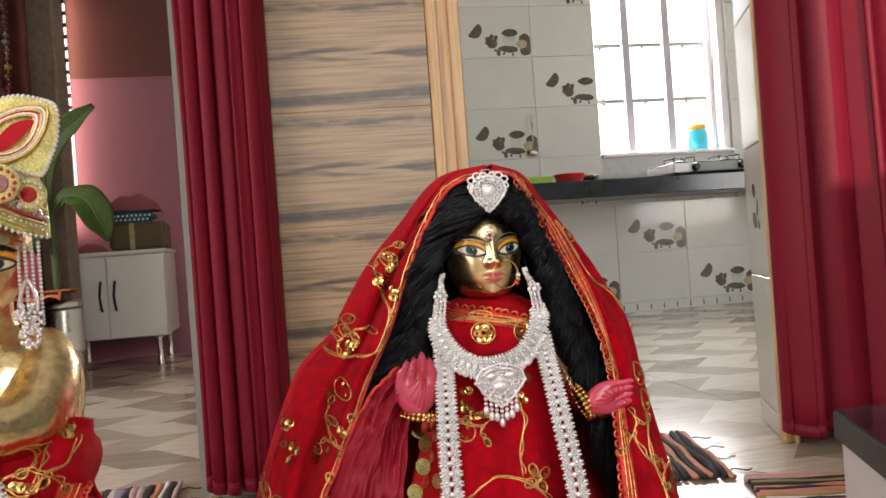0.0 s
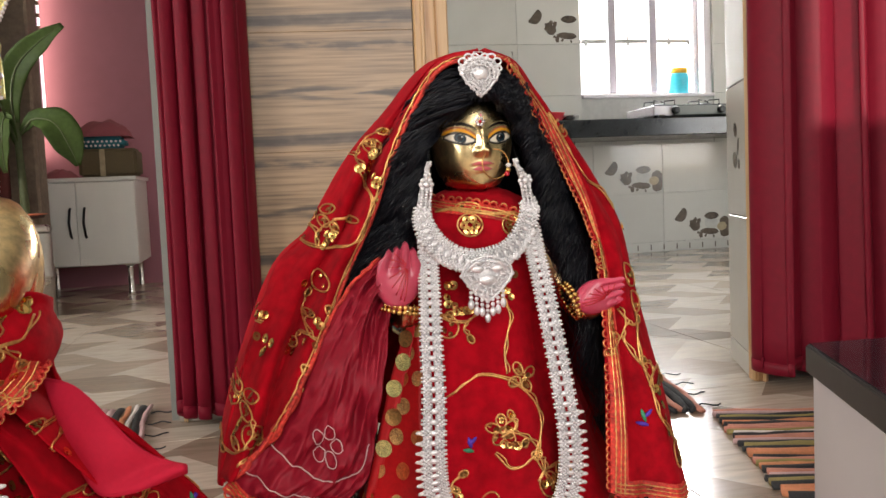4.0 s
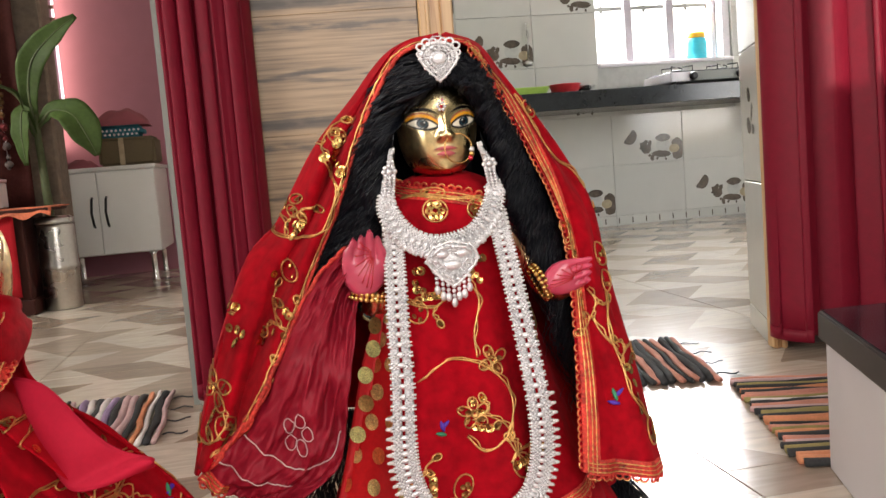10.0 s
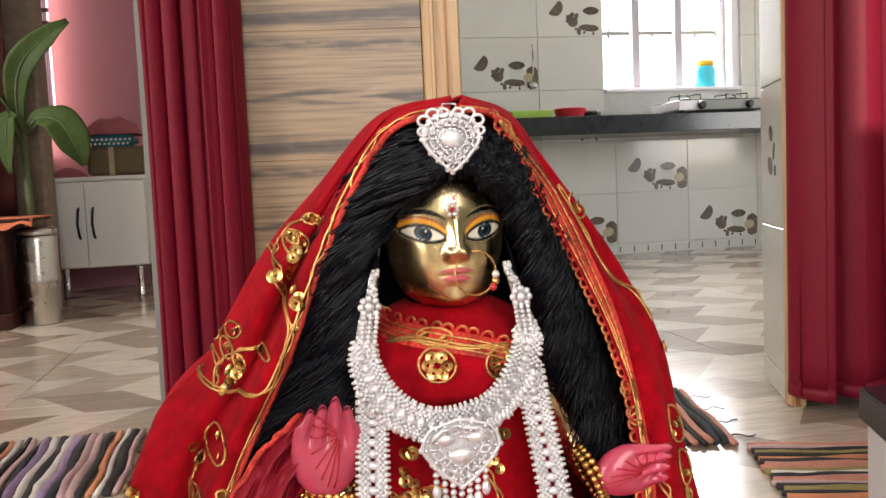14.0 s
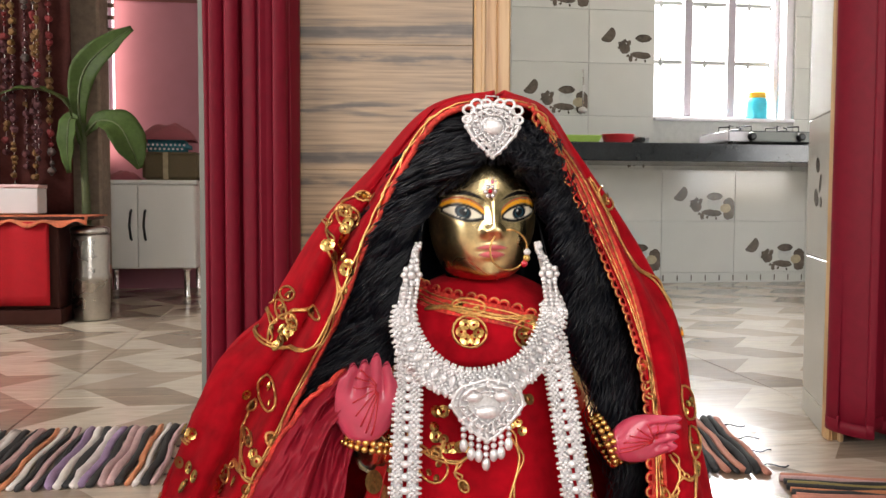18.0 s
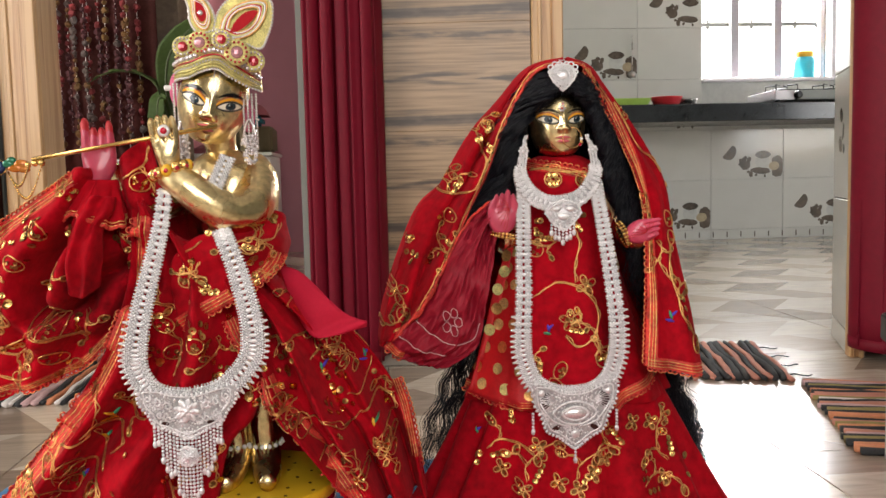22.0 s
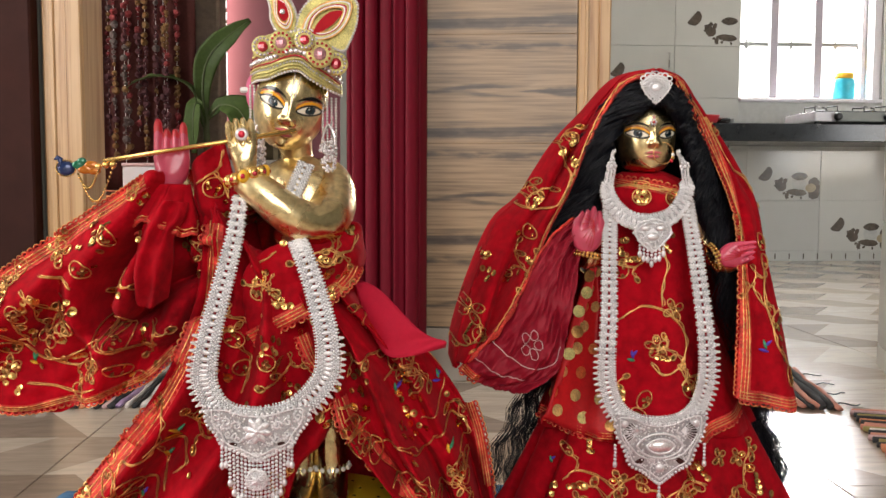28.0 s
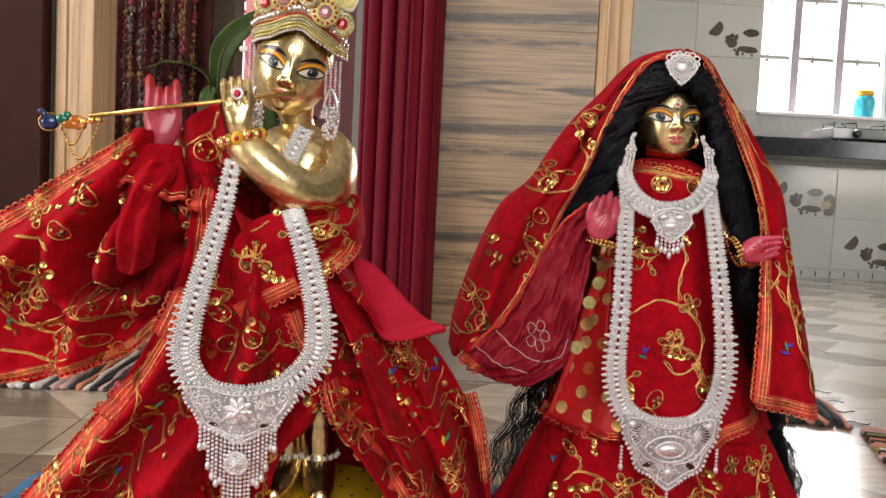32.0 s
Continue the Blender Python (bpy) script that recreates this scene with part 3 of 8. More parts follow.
# kitchen window
window = structure(empty("window_1"), "white painted kitchen window with iron grille, daylight white behind")
wx0, wx1, wz0, wz1 = 1.985, 2.86, 0.955, 2.1
part("window_sill", box_bm(wx0, wx1, KY - 0.02, KY + 0.19, wz0 - 0.0, wz0 + 0.02, 0.003), WHITE_PAINT, window)
fr = bmesh.new()
for a, b, c, d in ((wx0, wx0 + 0.03, wz0 + 0.021, wz1), (2.78, 2.81, wz0 + 0.021, wz1), (wx0 + 0.031, 2.779, wz1 - 0.04, wz1), (wx0 + 0.031, 2.779, wz0 + 0.021, wz0 + 0.04)):
    box_bm(a, b, KY + 0.1, KY + 0.14, c, d, 0.003, bm=fr)
part("window_frame", fr, WHITE_PAINT, window)
part("window_reveal", box_bm(2.812, wx1, KY + 0.02, KY + 0.19, wz0 + 0.021, wz1), WHITE_PAINT, window)
for x in (2.235, 2.51):
    part("mullion", box_bm(x - 0.025, x + 0.025, KY + 0.1, KY + 0.135, wz0 + 0.041, wz1 - 0.041, 0.004), MULLION, window)
for zz in (1.32, 1.67, 2.0):
    bar = box_bm(wx0 + 0.031, 2.779, KY + 0.142, KY + 0.152, zz - 0.011, zz + 0.011)
    for i in range(6):
        xx = 2.08 + i * 0.14
        add_to(bar, sphere_bm(0.012, 0.006, 0.014, (xx, KY + 0.147, zz - 0.016), 8, 6))
        add_to(bar, sphere_bm(0.006, 0.005, 0.02, (xx, KY + 0.147, zz + 0.02), 8, 6))
    part("grille_bar", bar, GREY_PAINT, window)

# counter
CF = 4.42
counter = tagged(empty("kitchen_counter"), "black granite kitchen counter slab on the tiled wall", "counter")
part("slab", box_bm(0.8, 3.49, CF, KY - 0.004, 0.69, 0.785, 0.004), GRANITE, counter)
part("support", box_bm(3.2, 3.3, CF + 0.05, KY - 0.004, 0, 0.689, 0.003), TILE_GAP, counter)


# ---- floor tiles ----
FT = 0.6
ft = box_bm(0.001, FT - 0.001, 0.001, FT - 0.001, -0.008, 0, 0.0008)
ft_mesh = bpy.data.meshes.new("floor_tile")
ft.to_mesh(ft_mesh), ft.free()
ft_mesh.materials.append(FLOOR)
for i in range(-4, 6):
    for j in range(-4, 9):
        o = new("floor_tile", ft_mesh)
        o.parent, o.location = floor, (i * FT, j * FT - 0.1, 0)

# ---- curtains ----
def curtain(name, label, s0, s1, z0, z1, folds, amp, seed, sway=0.0, off=-0.055):
    r = random.Random(seed)
    ph = [r.uniform(0, 6.28) for _ in range(4)]

    def f(u, v):
        z = z1 + (z0 - z1) * v
        a = 2 * math.pi * folds * u + 0.5 * math.sin(3 * u + ph[0]) + 0.25 * math.sin(4 * v + ph[1])
        y = off + amp * (math.sin(a) * (0.62 + 0.38 * math.sin(9 * u + ph[2])) + 0.12 * math.sin(2 * a + ph[3]))
        x = s0 + (s1 - s0) * u + 0.35 * amp * math.sin(2 * a) + sway * v * v * (u - 0.3)
        return x, y, z + (0.006 * math.sin(a + 1) if v > 0.98 else 0)
    ob = tagged(empty(name, WM), label, "curtain", "door curtains")
    part("drape", sheet_bm(f, 240, 30, 0.0025), CURTAIN, ob, smooth=True)
    hem = sheet_bm(lambda u, v: tuple(Vector(f(u, 1 - 0.012 * (1 - v))) + Vector((0, -0.0012, 0))), 120, 2, 0.004)
    part("hem", hem, CURTAIN, ob, smooth=True)
    return ob


left_curtain = curtain("curtain", "maroon satin door curtain gathered at the frame", -0.155, 0.005, 0.03, 2.12, 5.4, 0.045, 5, 0.0, -0.075)
right_curtain = curtain("curtain", "maroon curtain drawn aside, sunlit along its edge", 1.06, 1.32, 0.03, 2.12, 3.6, 0.045, 8, 0.04, -0.065)
for nm, s0, s1 in (("curtain_rod", -0.8, 0.1), ("curtain_rod", 0.3, 1.5)):
    rod = tagged(finish(nm, tube_bm([(s0, -0.055, 2.13), (s1, -0.055, 2.13)], 0.011, 12), CHROME, at=WM), "chrome curtain rod over the doorway", "curtain rod", "curtain rods")


# ---- rag mats ----
def rag_mat(name, label, cx, cy, lx, ly, turn, colours, seed, fringe=True):
    """A woven rag mat: every weft strip a soft cord of its own, stripes across the length lx."""
    r = random.Random(seed)
    ob = tagged(empty(name, pose(cx, cy, 0.0, 0, 0, turn)), label, "mat", "rag mats")
    n = int(lx / 0.0143)
    for i in range(n):
        x = -lx / 2 + (i + 0.5) * lx / n
        ph = r.uniform(0, 6)
        pts = []
        for j in range(11):
            y = -ly / 2 + ly * j / 10 + (r.uniform(-0.006, 0.006) if j in (0, 10) else 0)
            pts.append((x + 0.0035 * math.sin(j * 0.9 + ph) + r.uniform(-0.0015, 0.0015), y, 0.0065 + 0.0008 * math.sin(j * 2 + ph)))
        bm = tube_bm(pts, [lx / n * 0.56 * r.uniform(0.88, 1.1) for _ in pts], 8, flat=0.62)
        part("weft", bm, colours[i % len(colours)] if r.random() > 0.12 else r.choice(colours), ob, smooth=True)
    if fringe:
        for side in (-1, 1):
            for k in range(4):
                y = -ly / 2 + ly * (k + 0.5) / 4
                pts = [(side * (lx / 2 + 0.009 * q), y + 0.010 * math.sin(q * 1.3 + k * 2), 0.003) for q in range(6)]
                part("fringe", tube_bm(pts, 0.0015, 5), RAG_BLACK, ob)
    return ob


RAG_BLACK = material("charcoal_rag", (0.04, 0.04, 0.042), 0.95, scale=300, spread=0.4, bump=0.5)
RAG_PEACH = material("peach_rag", (0.62, 0.27, 0.2), 0.95, scale=300, spread=0.2, bump=0.5)
RAG_PINK = material("pink_rag", (0.6, 0.4, 0.4), 0.95, scale=300, spread=0.2, bump=0.5)
RAG_WHITE = material("off_white_rag", (0.76, 0.70, 0.67), 0.95, scale=300, spread=0.15, bump=0.5)
RAG_MAUVE = material("mauve_rag", (0.36, 0.25, 0.42), 0.95, scale=300, spread=0.2, bump=0.5)
RAG_OLIVE = material("olive_rag", (0.33, 0.27, 0.1), 0.95, scale=300, spread=0.2, bump=0.5)
RAG_ORANGE = material("orange_rag", (0.7, 0.28, 0.14), 0.95, scale=300, spread=0.2, bump=0.5)
rag_mat("rag_mat", "striped rag mat in charcoal, peach and mauve on the floor", 0.664, 1.751, 0.42, 0.375, -11.6, [RAG_BLACK, RAG_PEACH, RAG_BLACK, RAG_BLACK, RAG_PEACH, RAG_PINK, RAG_BLACK, RAG_PEACH], 5)
rag_mat("rag_mat", "striped rag mat with peach and olive strips beside the low table", 0.986, 1.22, 0.46, 0.46, -107, [RAG_PEACH, RAG_PINK, RAG_BLACK, RAG_OLIVE, RAG_BLACK, RAG_ORANGE, RAG_ORANGE, RAG_BLACK, RAG_PEACH, RAG_OLIVE, RAG_WHITE, RAG_BLACK], 6, False)
rag_mat("rag_mat", "striped rag mat in charcoal, white and orange at the doorway", -0.62, 1.78, 0.78, 0.37, 2, [RAG_WHITE, RAG_BLACK, RAG_WHITE, RAG_WHITE, RAG_BLACK, RAG_PINK, RAG_PINK, RAG_BLACK, RAG_ORANGE, RAG_WHITE, RAG_BLACK, RAG_PINK, RAG_BLACK, RAG_MAUVE], 7)

# ---- low table with a black top ----
low_table = tagged(empty("low_table", pose(0.725, 1.06, 0, 0, 0, -6)), "low white table with a thick glossy black top", "table")
TABLE_TOP = material("black_marbled_gloss", (0.03, 0.026, 0.035), 0.08, scale=25, spread=0.8, bump=0.02)
BLACK_EDGE = material("black_edge_band", (0.022, 0.02, 0.018), 0.4)


def table_bm(z0, z1, inset, bevel):
    bm = bmesh.new()
    a = Vector((0, 0, 0))
    dx, dy = Vector((0.95, 0.03, 0)), Vector((-0.105, -0.4, 0))
    mid = (dx + dy) / 2
    ring = [a, a + dy, a + dy + dx, a + dx]
    lo = [bm.verts.new(mid + (p - mid) * (1 - inset) + Vector((0, 0, z0))) for p in ring]
    hi = [bm.verts.new(mid + (p - mid) * (1 - inset) + Vector((0, 0, z1))) for p in ring]
    bm.faces.new(lo[::-1]), bm.faces.new(hi)
    for i in range(4):
        bm.faces.new((lo[i], lo[(i + 1) % 4], hi[(i + 1) % 4], hi[i]))
    bmesh.ops.recalc_face_normals(bm, faces=bm.faces)
    bmesh.ops.bevel(bm, geom=bm.edges[:], offset=bevel, segments=2, affect="EDGES")
    return bm


part("body", table_bm(0.0, 0.181, 0.02, 0.002), PALE_LAMINATE, low_table)
part("tabletop", table_bm(0.182, 0.22, 0.0, 0.002), BLACK_EDGE, low_table, "black table top")
part("gloss_sheet", table_bm(0.2205, 0.222, 0.01, 0.0004), TABLE_TOP, low_table, "purple-black marbled gloss sheet")

# ---- counter things ----
def rounded_tray(name, label, cat, x0, x1, y0, y1, z0, h, mat, wall=0.006, flare=0.012, rim=0.006):
    bm = bmesh.new()
    def ring(g, z):
        return [Vector((x, y, z)) for x, y in ((x0 - g, y0 - g), (x1 + g, y0 - g), (x1 + g, y1 + g), (x0 - g, y1 + g))]
    rings = [ring(0, z0), ring(flare, z0 + h), ring(flare + rim, z0 + h), ring(flare + rim, z0 + h - 0.004), ring(flare - wall, z0 + h - 0.003), ring(-wall, z0 + wall)]
    rows = [[bm.verts.new(p) for p in q] for q in rings]
    bm.faces.new(rows[0][::-1])
    order = [0, 3, 2, 1]
    for a, b in ((0, 3), (3, 2), (2, 1), (1, 4), (4, 5)):
        for i in range(4):
            bm.faces.new((rows[a][i], rows[a][(i + 1) % 4], rows[b][(i + 1) % 4], rows[b][i]))
    bm.faces.new(rows[5])
    bmesh.ops.recalc_face_normals(bm, faces=bm.faces)
    bmesh.ops.bevel(bm, geom=[e for e in bm.edges if abs((e.verts[0].co - e.verts[1].co).z) > h * 0.3], offset=0.02, segments=4, affect="EDGES")
    ob = tagged(finish(name, bm, mat), label, cat)
    return ob


CZ = 0.785
rounded_tray("tray", "lime green plastic tray on the counter", "tray", 1.27, 1.49, 4.5, 4.68, CZ, 0.04, LIME_PLASTIC)
tagged(finish("bowl", turned_bm([(0.045, 0), (0.07, 0.004), (0.085, 0.045), (0.09, 0.05), (0.086, 0.051), (0.06, 0.01), (0.01, 0.008)], 28, (1.62, 4.58, CZ)), RED_PLASTIC), "red plastic bowl on the counter", "bowl")
tagged(finish("bowl", turned_bm([(0.03, 0), (0.05, 0.004), (0.058, 0.035), (0.06, 0.04), (0.056, 0.04), (0.03, 0.008), (0.01, 0.007)], 24, (1.75, 4.62, CZ)), STEEL), "small steel bowl beside the red one", "bowl")
tagged(finish("cup", turned_bm([(0.035, 0), (0.045, 0.006), (0.052, 0.05), (0.049, 0.05), (0.03, 0.01), (0.01, 0.009)], 24, (1.15, 4.6, CZ)), STEEL), "dull steel cup on the counter", "cup")

stove = tagged(empty("gas_stove", pose(2.43, 4.68, CZ)), "grey and white two-burner gas stove on the counter", "stove")
part("body", box_bm(-0.099, 0.33, -0.19, 0.17, 0.02, 0.07, 0.006, segments=2), GREY_PAINT, stove, "dull grey front")
part("side_panel", box_bm(-0.23, -0.101, -0.19, 0.17, 0.02, 0.07, 0.006, segments=2), WHITE_PAINT, stove)
part("glass_top", box_bm(-0.22, 0.32, -0.18, 0.16, 0.071, 0.076, 0.002), GRANITE, stove)
for x in (-0.1, 0.18):
    part("burner", turned_bm([(0.03, 0.077), (0.045, 0.08), (0.045, 0.09), (0.02, 0.096)], 20, (x, 0.0, 0)), BLACK_METAL, stove)
    for a in range(4):
        c, s = math.cos(a * math.pi / 2 + 0.78), math.sin(a * math.pi / 2 + 0.78)
        part("pan_support", tube_bm([(x + 0.09 * c, 0.09 * s, 0.077), (x + 0.09 * c, 0.09 * s, 0.112), (x + 0.03 * c, 0.03 * s, 0.112)], 0.004, 6), BLACK_METAL, stove)
    part("knob", add_to(bmesh.new(), turned_bm([(0.022, 0), (0.024, 0.004), (0.02, 0.022), (0.012, 0.026)], 18), pose(x, -0.19, 0.045, 90)), BLACK_METAL, stove)
for x in (-0.2, 0.3):
    for y in (-0.16, 0.14):
        part("foot", turned_bm([(0.014, 0), (0.016, 0.01), (0.014, 0.02)], 12, (x, y, 0)), BLACK_METAL, stove)

jar = tagged(empty("jar", pose(2.66, 5.07, 0.975)), "turquoise plastic jar with a yellow lid on the sill", "jar")
part("body", turned_bm([(0.055, 0), (0.062, 0.004), (0.064, 0.1), (0.058, 0.125), (0.05, 0.13)], 28), CYAN_PLASTIC, jar)
part("lid", turned_bm([(0.052, 0.1305), (0.055, 0.134), (0.055, 0.16), (0.048, 0.165)], 28), YELLOW_PLASTIC, jar, "yellow screw lid")

ladle = tagged(empty("ladle", pose(1.55, KY - 0.02, 1.02)), "thin steel ladle hung on the tiled wall", "ladle")
part("shaft", tube_bm([(0, 0, 0.2), (0, -0.002, 0.1), (-0.004, -0.004, 0)], 0.004, 8), STEEL, ladle)
part("hook", tube_bm([(0, 0.018, 0.215), (0, -0.006, 0.212), (0, -0.008, 0.2), (0, 0, 0.195)], 0.0035, 6), STEEL, ladle)
part("scoop", sphere_bm(0.026, 0.014, 0.02, (-0.004, -0.006, -0.015), 14, 8), STEEL, ladle)

# ---- pink room ----
cabinet = tagged(empty("cabinet", pose(-0.715, 4.42, 0)), "white laminate cabinet with two doors on metal legs", "cabinet")
part("body", box_bm(-0.36, 0.17, 0.006, 0.5, 0.15, 0.555, 0.004), WHITE_LAMINATE, cabinet)
part("top", box_bm(-0.37, 0.18, -0.005, 0.51, 0.556, 0.575, 0.003), WHITE_LAMINATE, cabinet)
for a, b, hx in ((-0.358, -0.098, -0.125), (-0.094, 0.168, -0.06)):
    d = part("door", box_bm(a, b, -0.012, 0.004, 0.155, 0.55, 0.002), WHITE_LAMINATE, cabinet)
    hob = part("handle", tube_bm([(hx, -0.013, 0.43), (hx, -0.032, 0.42), (hx - 0.006, -0.034, 0.36), (hx, -0.032, 0.3), (hx, -0.013, 0.29)], 0.006, 8), BLACK_METAL, d, "dark curved pull handle")
for x, y in ((-0.3, 0.05), (0.12, 0.05), (0.12, 0.45), (-0.3, 0.45)):
    part("leg", turned_bm([(0.02, 0), (0.022, 0.004), (0.016, 0.02), (0.014, 0.13), (0.022, 0.1499)], 16, (x, y, 0)), CHROME, cabinet)

basket = tagged(empty("laundry_basket", pose(-0.74, 4.62, 0.575)), "olive box with a folded teal dotted cloth on top", "basket")
OLIVE = material("olive_canvas", (0.13, 0.1, 0.055), 0.9, scale=120, bump=0.4)
TEAL = material("teal_cotton", (0.03, 0.17, 0.22), 0.85, scale=200, bump=0.3)
DUSTY_PINK = material("dusty_pink_cloth", (0.3, 0.08, 0.1), 0.85, scale=150, bump=0.4)
part("box", box_bm(-0.07, 0.2, -0.1, 0.15, 0, 0.14, 0.015, segments=3), OLIVE, basket)
part("strap", box_bm(0.03, 0.055, -0.104, -0.101, 0.005, 0.138), SAND_PRINT, basket)
folded = tagged(empty("folded_cloth", pose(-0.715, 4.62, 0.715)), "folded teal cotton with white dots", "cloth")
part("fold", box_bm(-0.09, 0.12, -0.1, 0.1, 0, 0.06, 0.02, segments=4), TEAL, folded, smooth=True)
for i in range(9):
    for j in range(2):
        part("dot", turned_bm([(0.006, 0), (0.006, 0.001)], 10), WHITE_PAINT, folded).matrix_local = pose(-0.072 + i * 0.021 + j * 0.01, -0.1012, 0.014 + j * 0.02, 90)
r = random.Random(3)


def heap_bm(w, d, h, seed):
    def f(u, v):
        a, b = (u - 0.5) * 2, (v - 0.5) * 2
        k = max(0, 1 - (abs(a) ** 2.2 + abs(b) ** 2.2)) ** 0.5
        return a * w / 2, b * d / 2, h * k * (0.8 + 0.4 * noise.noise((a * 2 + seed, b * 2, seed))) + 0.001
    return sheet_bm(f, 24, 16)


tagged(finish("shawl", heap_bm(0.27, 0.24, 0.1, 3.0), DUSTY_PINK, at=pose(-0.70, 4.62, 0.772), smooth=True), "dusty pink shawl heaped on the folded cloth", "cloth")
tagged(finish("rumpled_cloth", heap_bm(0.16, 0.2, 0.05, 7.0), DUSTY_PINK, at=pose(-0.9, 4.55, 0.575), smooth=True), "small rumpled pink cloth on the cabinet", "cloth")

# altar stand with a red cloth, steel side and orange fringed top cloth
altar = tagged(empty("altar_stand", pose(-1.42, 3.6, 0)), "low dark altar stand with a red cloth front", "stand")
part("base", box_bm(-0.55, 0.485, 0.0, 0.3, 0, 0.06, 0.004), BROWN, altar)
part("body", box_bm(-0.55, 0.475, 0.01, 0.3, 0.061, 0.40, 0.004), BROWN, altar)
part("red_cloth", sheet_bm(lambda u, v: (-0.5 + 0.945 * u, -0.004 - 0.006 * abs(math.sin(u * 22)), 0.395 - 0.32 * v), 60, 8, 0.002), RED_CLOTH, altar, "red cloth hung down the front", True)
part("top_board", box_bm(-0.56, 0.575, -0.01, 0.31, 0.401, 0.415, 0.003), BROWN, altar)
top_cloth = tagged(finish("table_cloth", sheet_bm(lambda u, v: (-0.57 + 1.155 * u, -0.02 + 0.34 * v if v > 0.08 else -0.022, (0.418 if v > 0.08 else 0.385 + 0.012 * math.sin(u * 60)) + 0.004 * noise.noise((u * 20, v * 9, 1))), 90, 24, 0.004), ORANGE_CLOTH, at=pose(-1.42, 3.6, 0), smooth=True), "orange fringed cloth over the altar stand", "cloth")
carton = tagged(empty("carton", pose(-1.13, 3.74, 0.424)), "small pale pink carton on the altar stand", "box")
part("box", box_bm(-0.11, 0.09, -0.05, 0.06, 0, 0.1, 0.004), PALE_LAMINATE, carton)
part("lid", box_bm(-0.113, 0.093, -0.053, 0.063, 0.1005, 0.114, 0.003), RAG_PINK, carton)
drum = tagged(empty("steel_drum", pose(-0.862, 3.745, 0)), "brushed steel storage drum standing beside the altar stand", "drum")
part("body", turned_bm([(0.068, 0), (0.072, 0.006), (0.072, 0.158), (0.075, 0.164), (0.076, 0.172), (0.075, 0.18), (0.072, 0.186), (0.072, 0.335), (0.069, 0.345)], 40), STEEL, drum)
part("lid", turned_bm([(0.073, 0.346), (0.075, 0.35), (0.075, 0.366), (0.06, 0.374), (0.01, 0.376)], 40), STEEL, drum)

# hanging garlands
tagged(finish("garland_rail", tube_bm([(-2.31, 3.93, 2.4), (-1.0, 3.93, 2.4), (-1.0, 4.3, 2.4)], 0.009, 8), CHROME), "thin rail that carries the garlands", "rail")
# Flower and cloth colours are darkened for the shade in the back room.
GARLAND_MATS = [material("shaded_marigold_" + n, c, 0.8, scale=200, spread=0.3, bump=0.4) for n, c in (("red", (0.13, 0.008, 0.009)), ("yellow", (0.11, 0.05, 0.009)), ("white", (0.07, 0.05, 0.045)), ("maroon", (0.05, 0.008, 0.011)))]
SHADED_CLOTH = material("shaded_maroon_cloth", (0.055, 0.016, 0.014), 0.95, scale=80, spread=0.3, spec=0.1)
back_cloth = tagged(finish("hanging_cloth", sheet_bm(lambda u, v: (-2.28 + 1.3 * u, 3.955 + 0.012 * math.sin(u * 40), 2.4 - 1.98 * v), 60, 10, 0.003), SHADED_CLOTH, smooth=True), "maroon cloth hung behind the garlands, darkened for the room's shade", "cloth")
rg = random.Random(12)
for i in range(26):
    gx, gy = -1.9 + i * 0.034 + rg.uniform(-0.015, 0.015), 3.9 + rg.uniform(-0.06, 0.03)
    g = tagged(empty("garland", pose(gx, gy, 0)), "hanging string of paper and marigold flowers", "garland", "hanging garlands")
    low = rg.uniform(0.45, 0.75)
    part("string", tube_bm([(0, 3.93 - gy, 2.395), (0, 0, 2.3), (0, 0, low)], 0.001, 5), WHITE_LAMINATE, g)
    zz, kind = low, rg.randrange(4)
    while zz < 1.7:
        kind = rg.randrange(4) if rg.random() < 0.35 else kind
        rr = rg.uniform(0.005, 0.017)
        bm = bmesh.new()
        bmesh.ops.create_icosphere(bm, subdivisions=2, radius=rr)
        for v in bm.verts:
            v.co *= 0.8 + 0.4 * rg.random()
        bmesh.ops.translate(bm, verts=bm.verts, vec=(rg.uniform(-0.004, 0.004), 0, zz))
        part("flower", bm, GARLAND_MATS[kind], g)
        zz += rr * rg.uniform(1.7, 3.2)

# banana plant
plant = tagged(empty("banana_plant", pose(-0.93, 3.95, 0)), "young banana plant in a terracotta pot, broad leaves", "plant")
part("pot", turned_bm([(0.06, 0), (0.085, 0.16), (0.098, 0.165), (0.098, 0.2), (0.085, 0.2), (0.08, 0.17), (0.01, 0.165)], 24), TERRACOTTA, plant)
part("stem", tube_bm([(0, 0, 0.16), (0.005, 0, 0.4), (-0.005, 0, 0.7), (0.0, 0, 0.8)], [0.022, 0.019, 0.015, 0.01], 10), STEM, plant, smooth=True)


def leaf(pts, widths, tilt, label=""):
    def f(u, v):
        c = along(pts, u)
        d = (along(pts, min(1, u + 0.02)) - along(pts, max(0, u - 0.02))).normalized()
        side = d.cross(Vector(tilt)).normalized()
        up = side.cross(d)
        w = along([(k, 0, 0) for k in widths], u).x
        s = (v - 0.5) * 2
        return c + side * (w * s) + up * (0.25 * w * abs(s) + 0.004 * math.sin(u * 30) * abs(s))
    part("leaf", sheet_bm(f, 26, 8, 0.0012), LEAF, plant, label, True)
    part("midrib", tube_bm([along(pts, i / 14) - Vector((0, 0.003, 0)) for i in range(15)], [0.006 * (1 - i / 16) for i in range(15)], 6), STEM, plant, smooth=True)


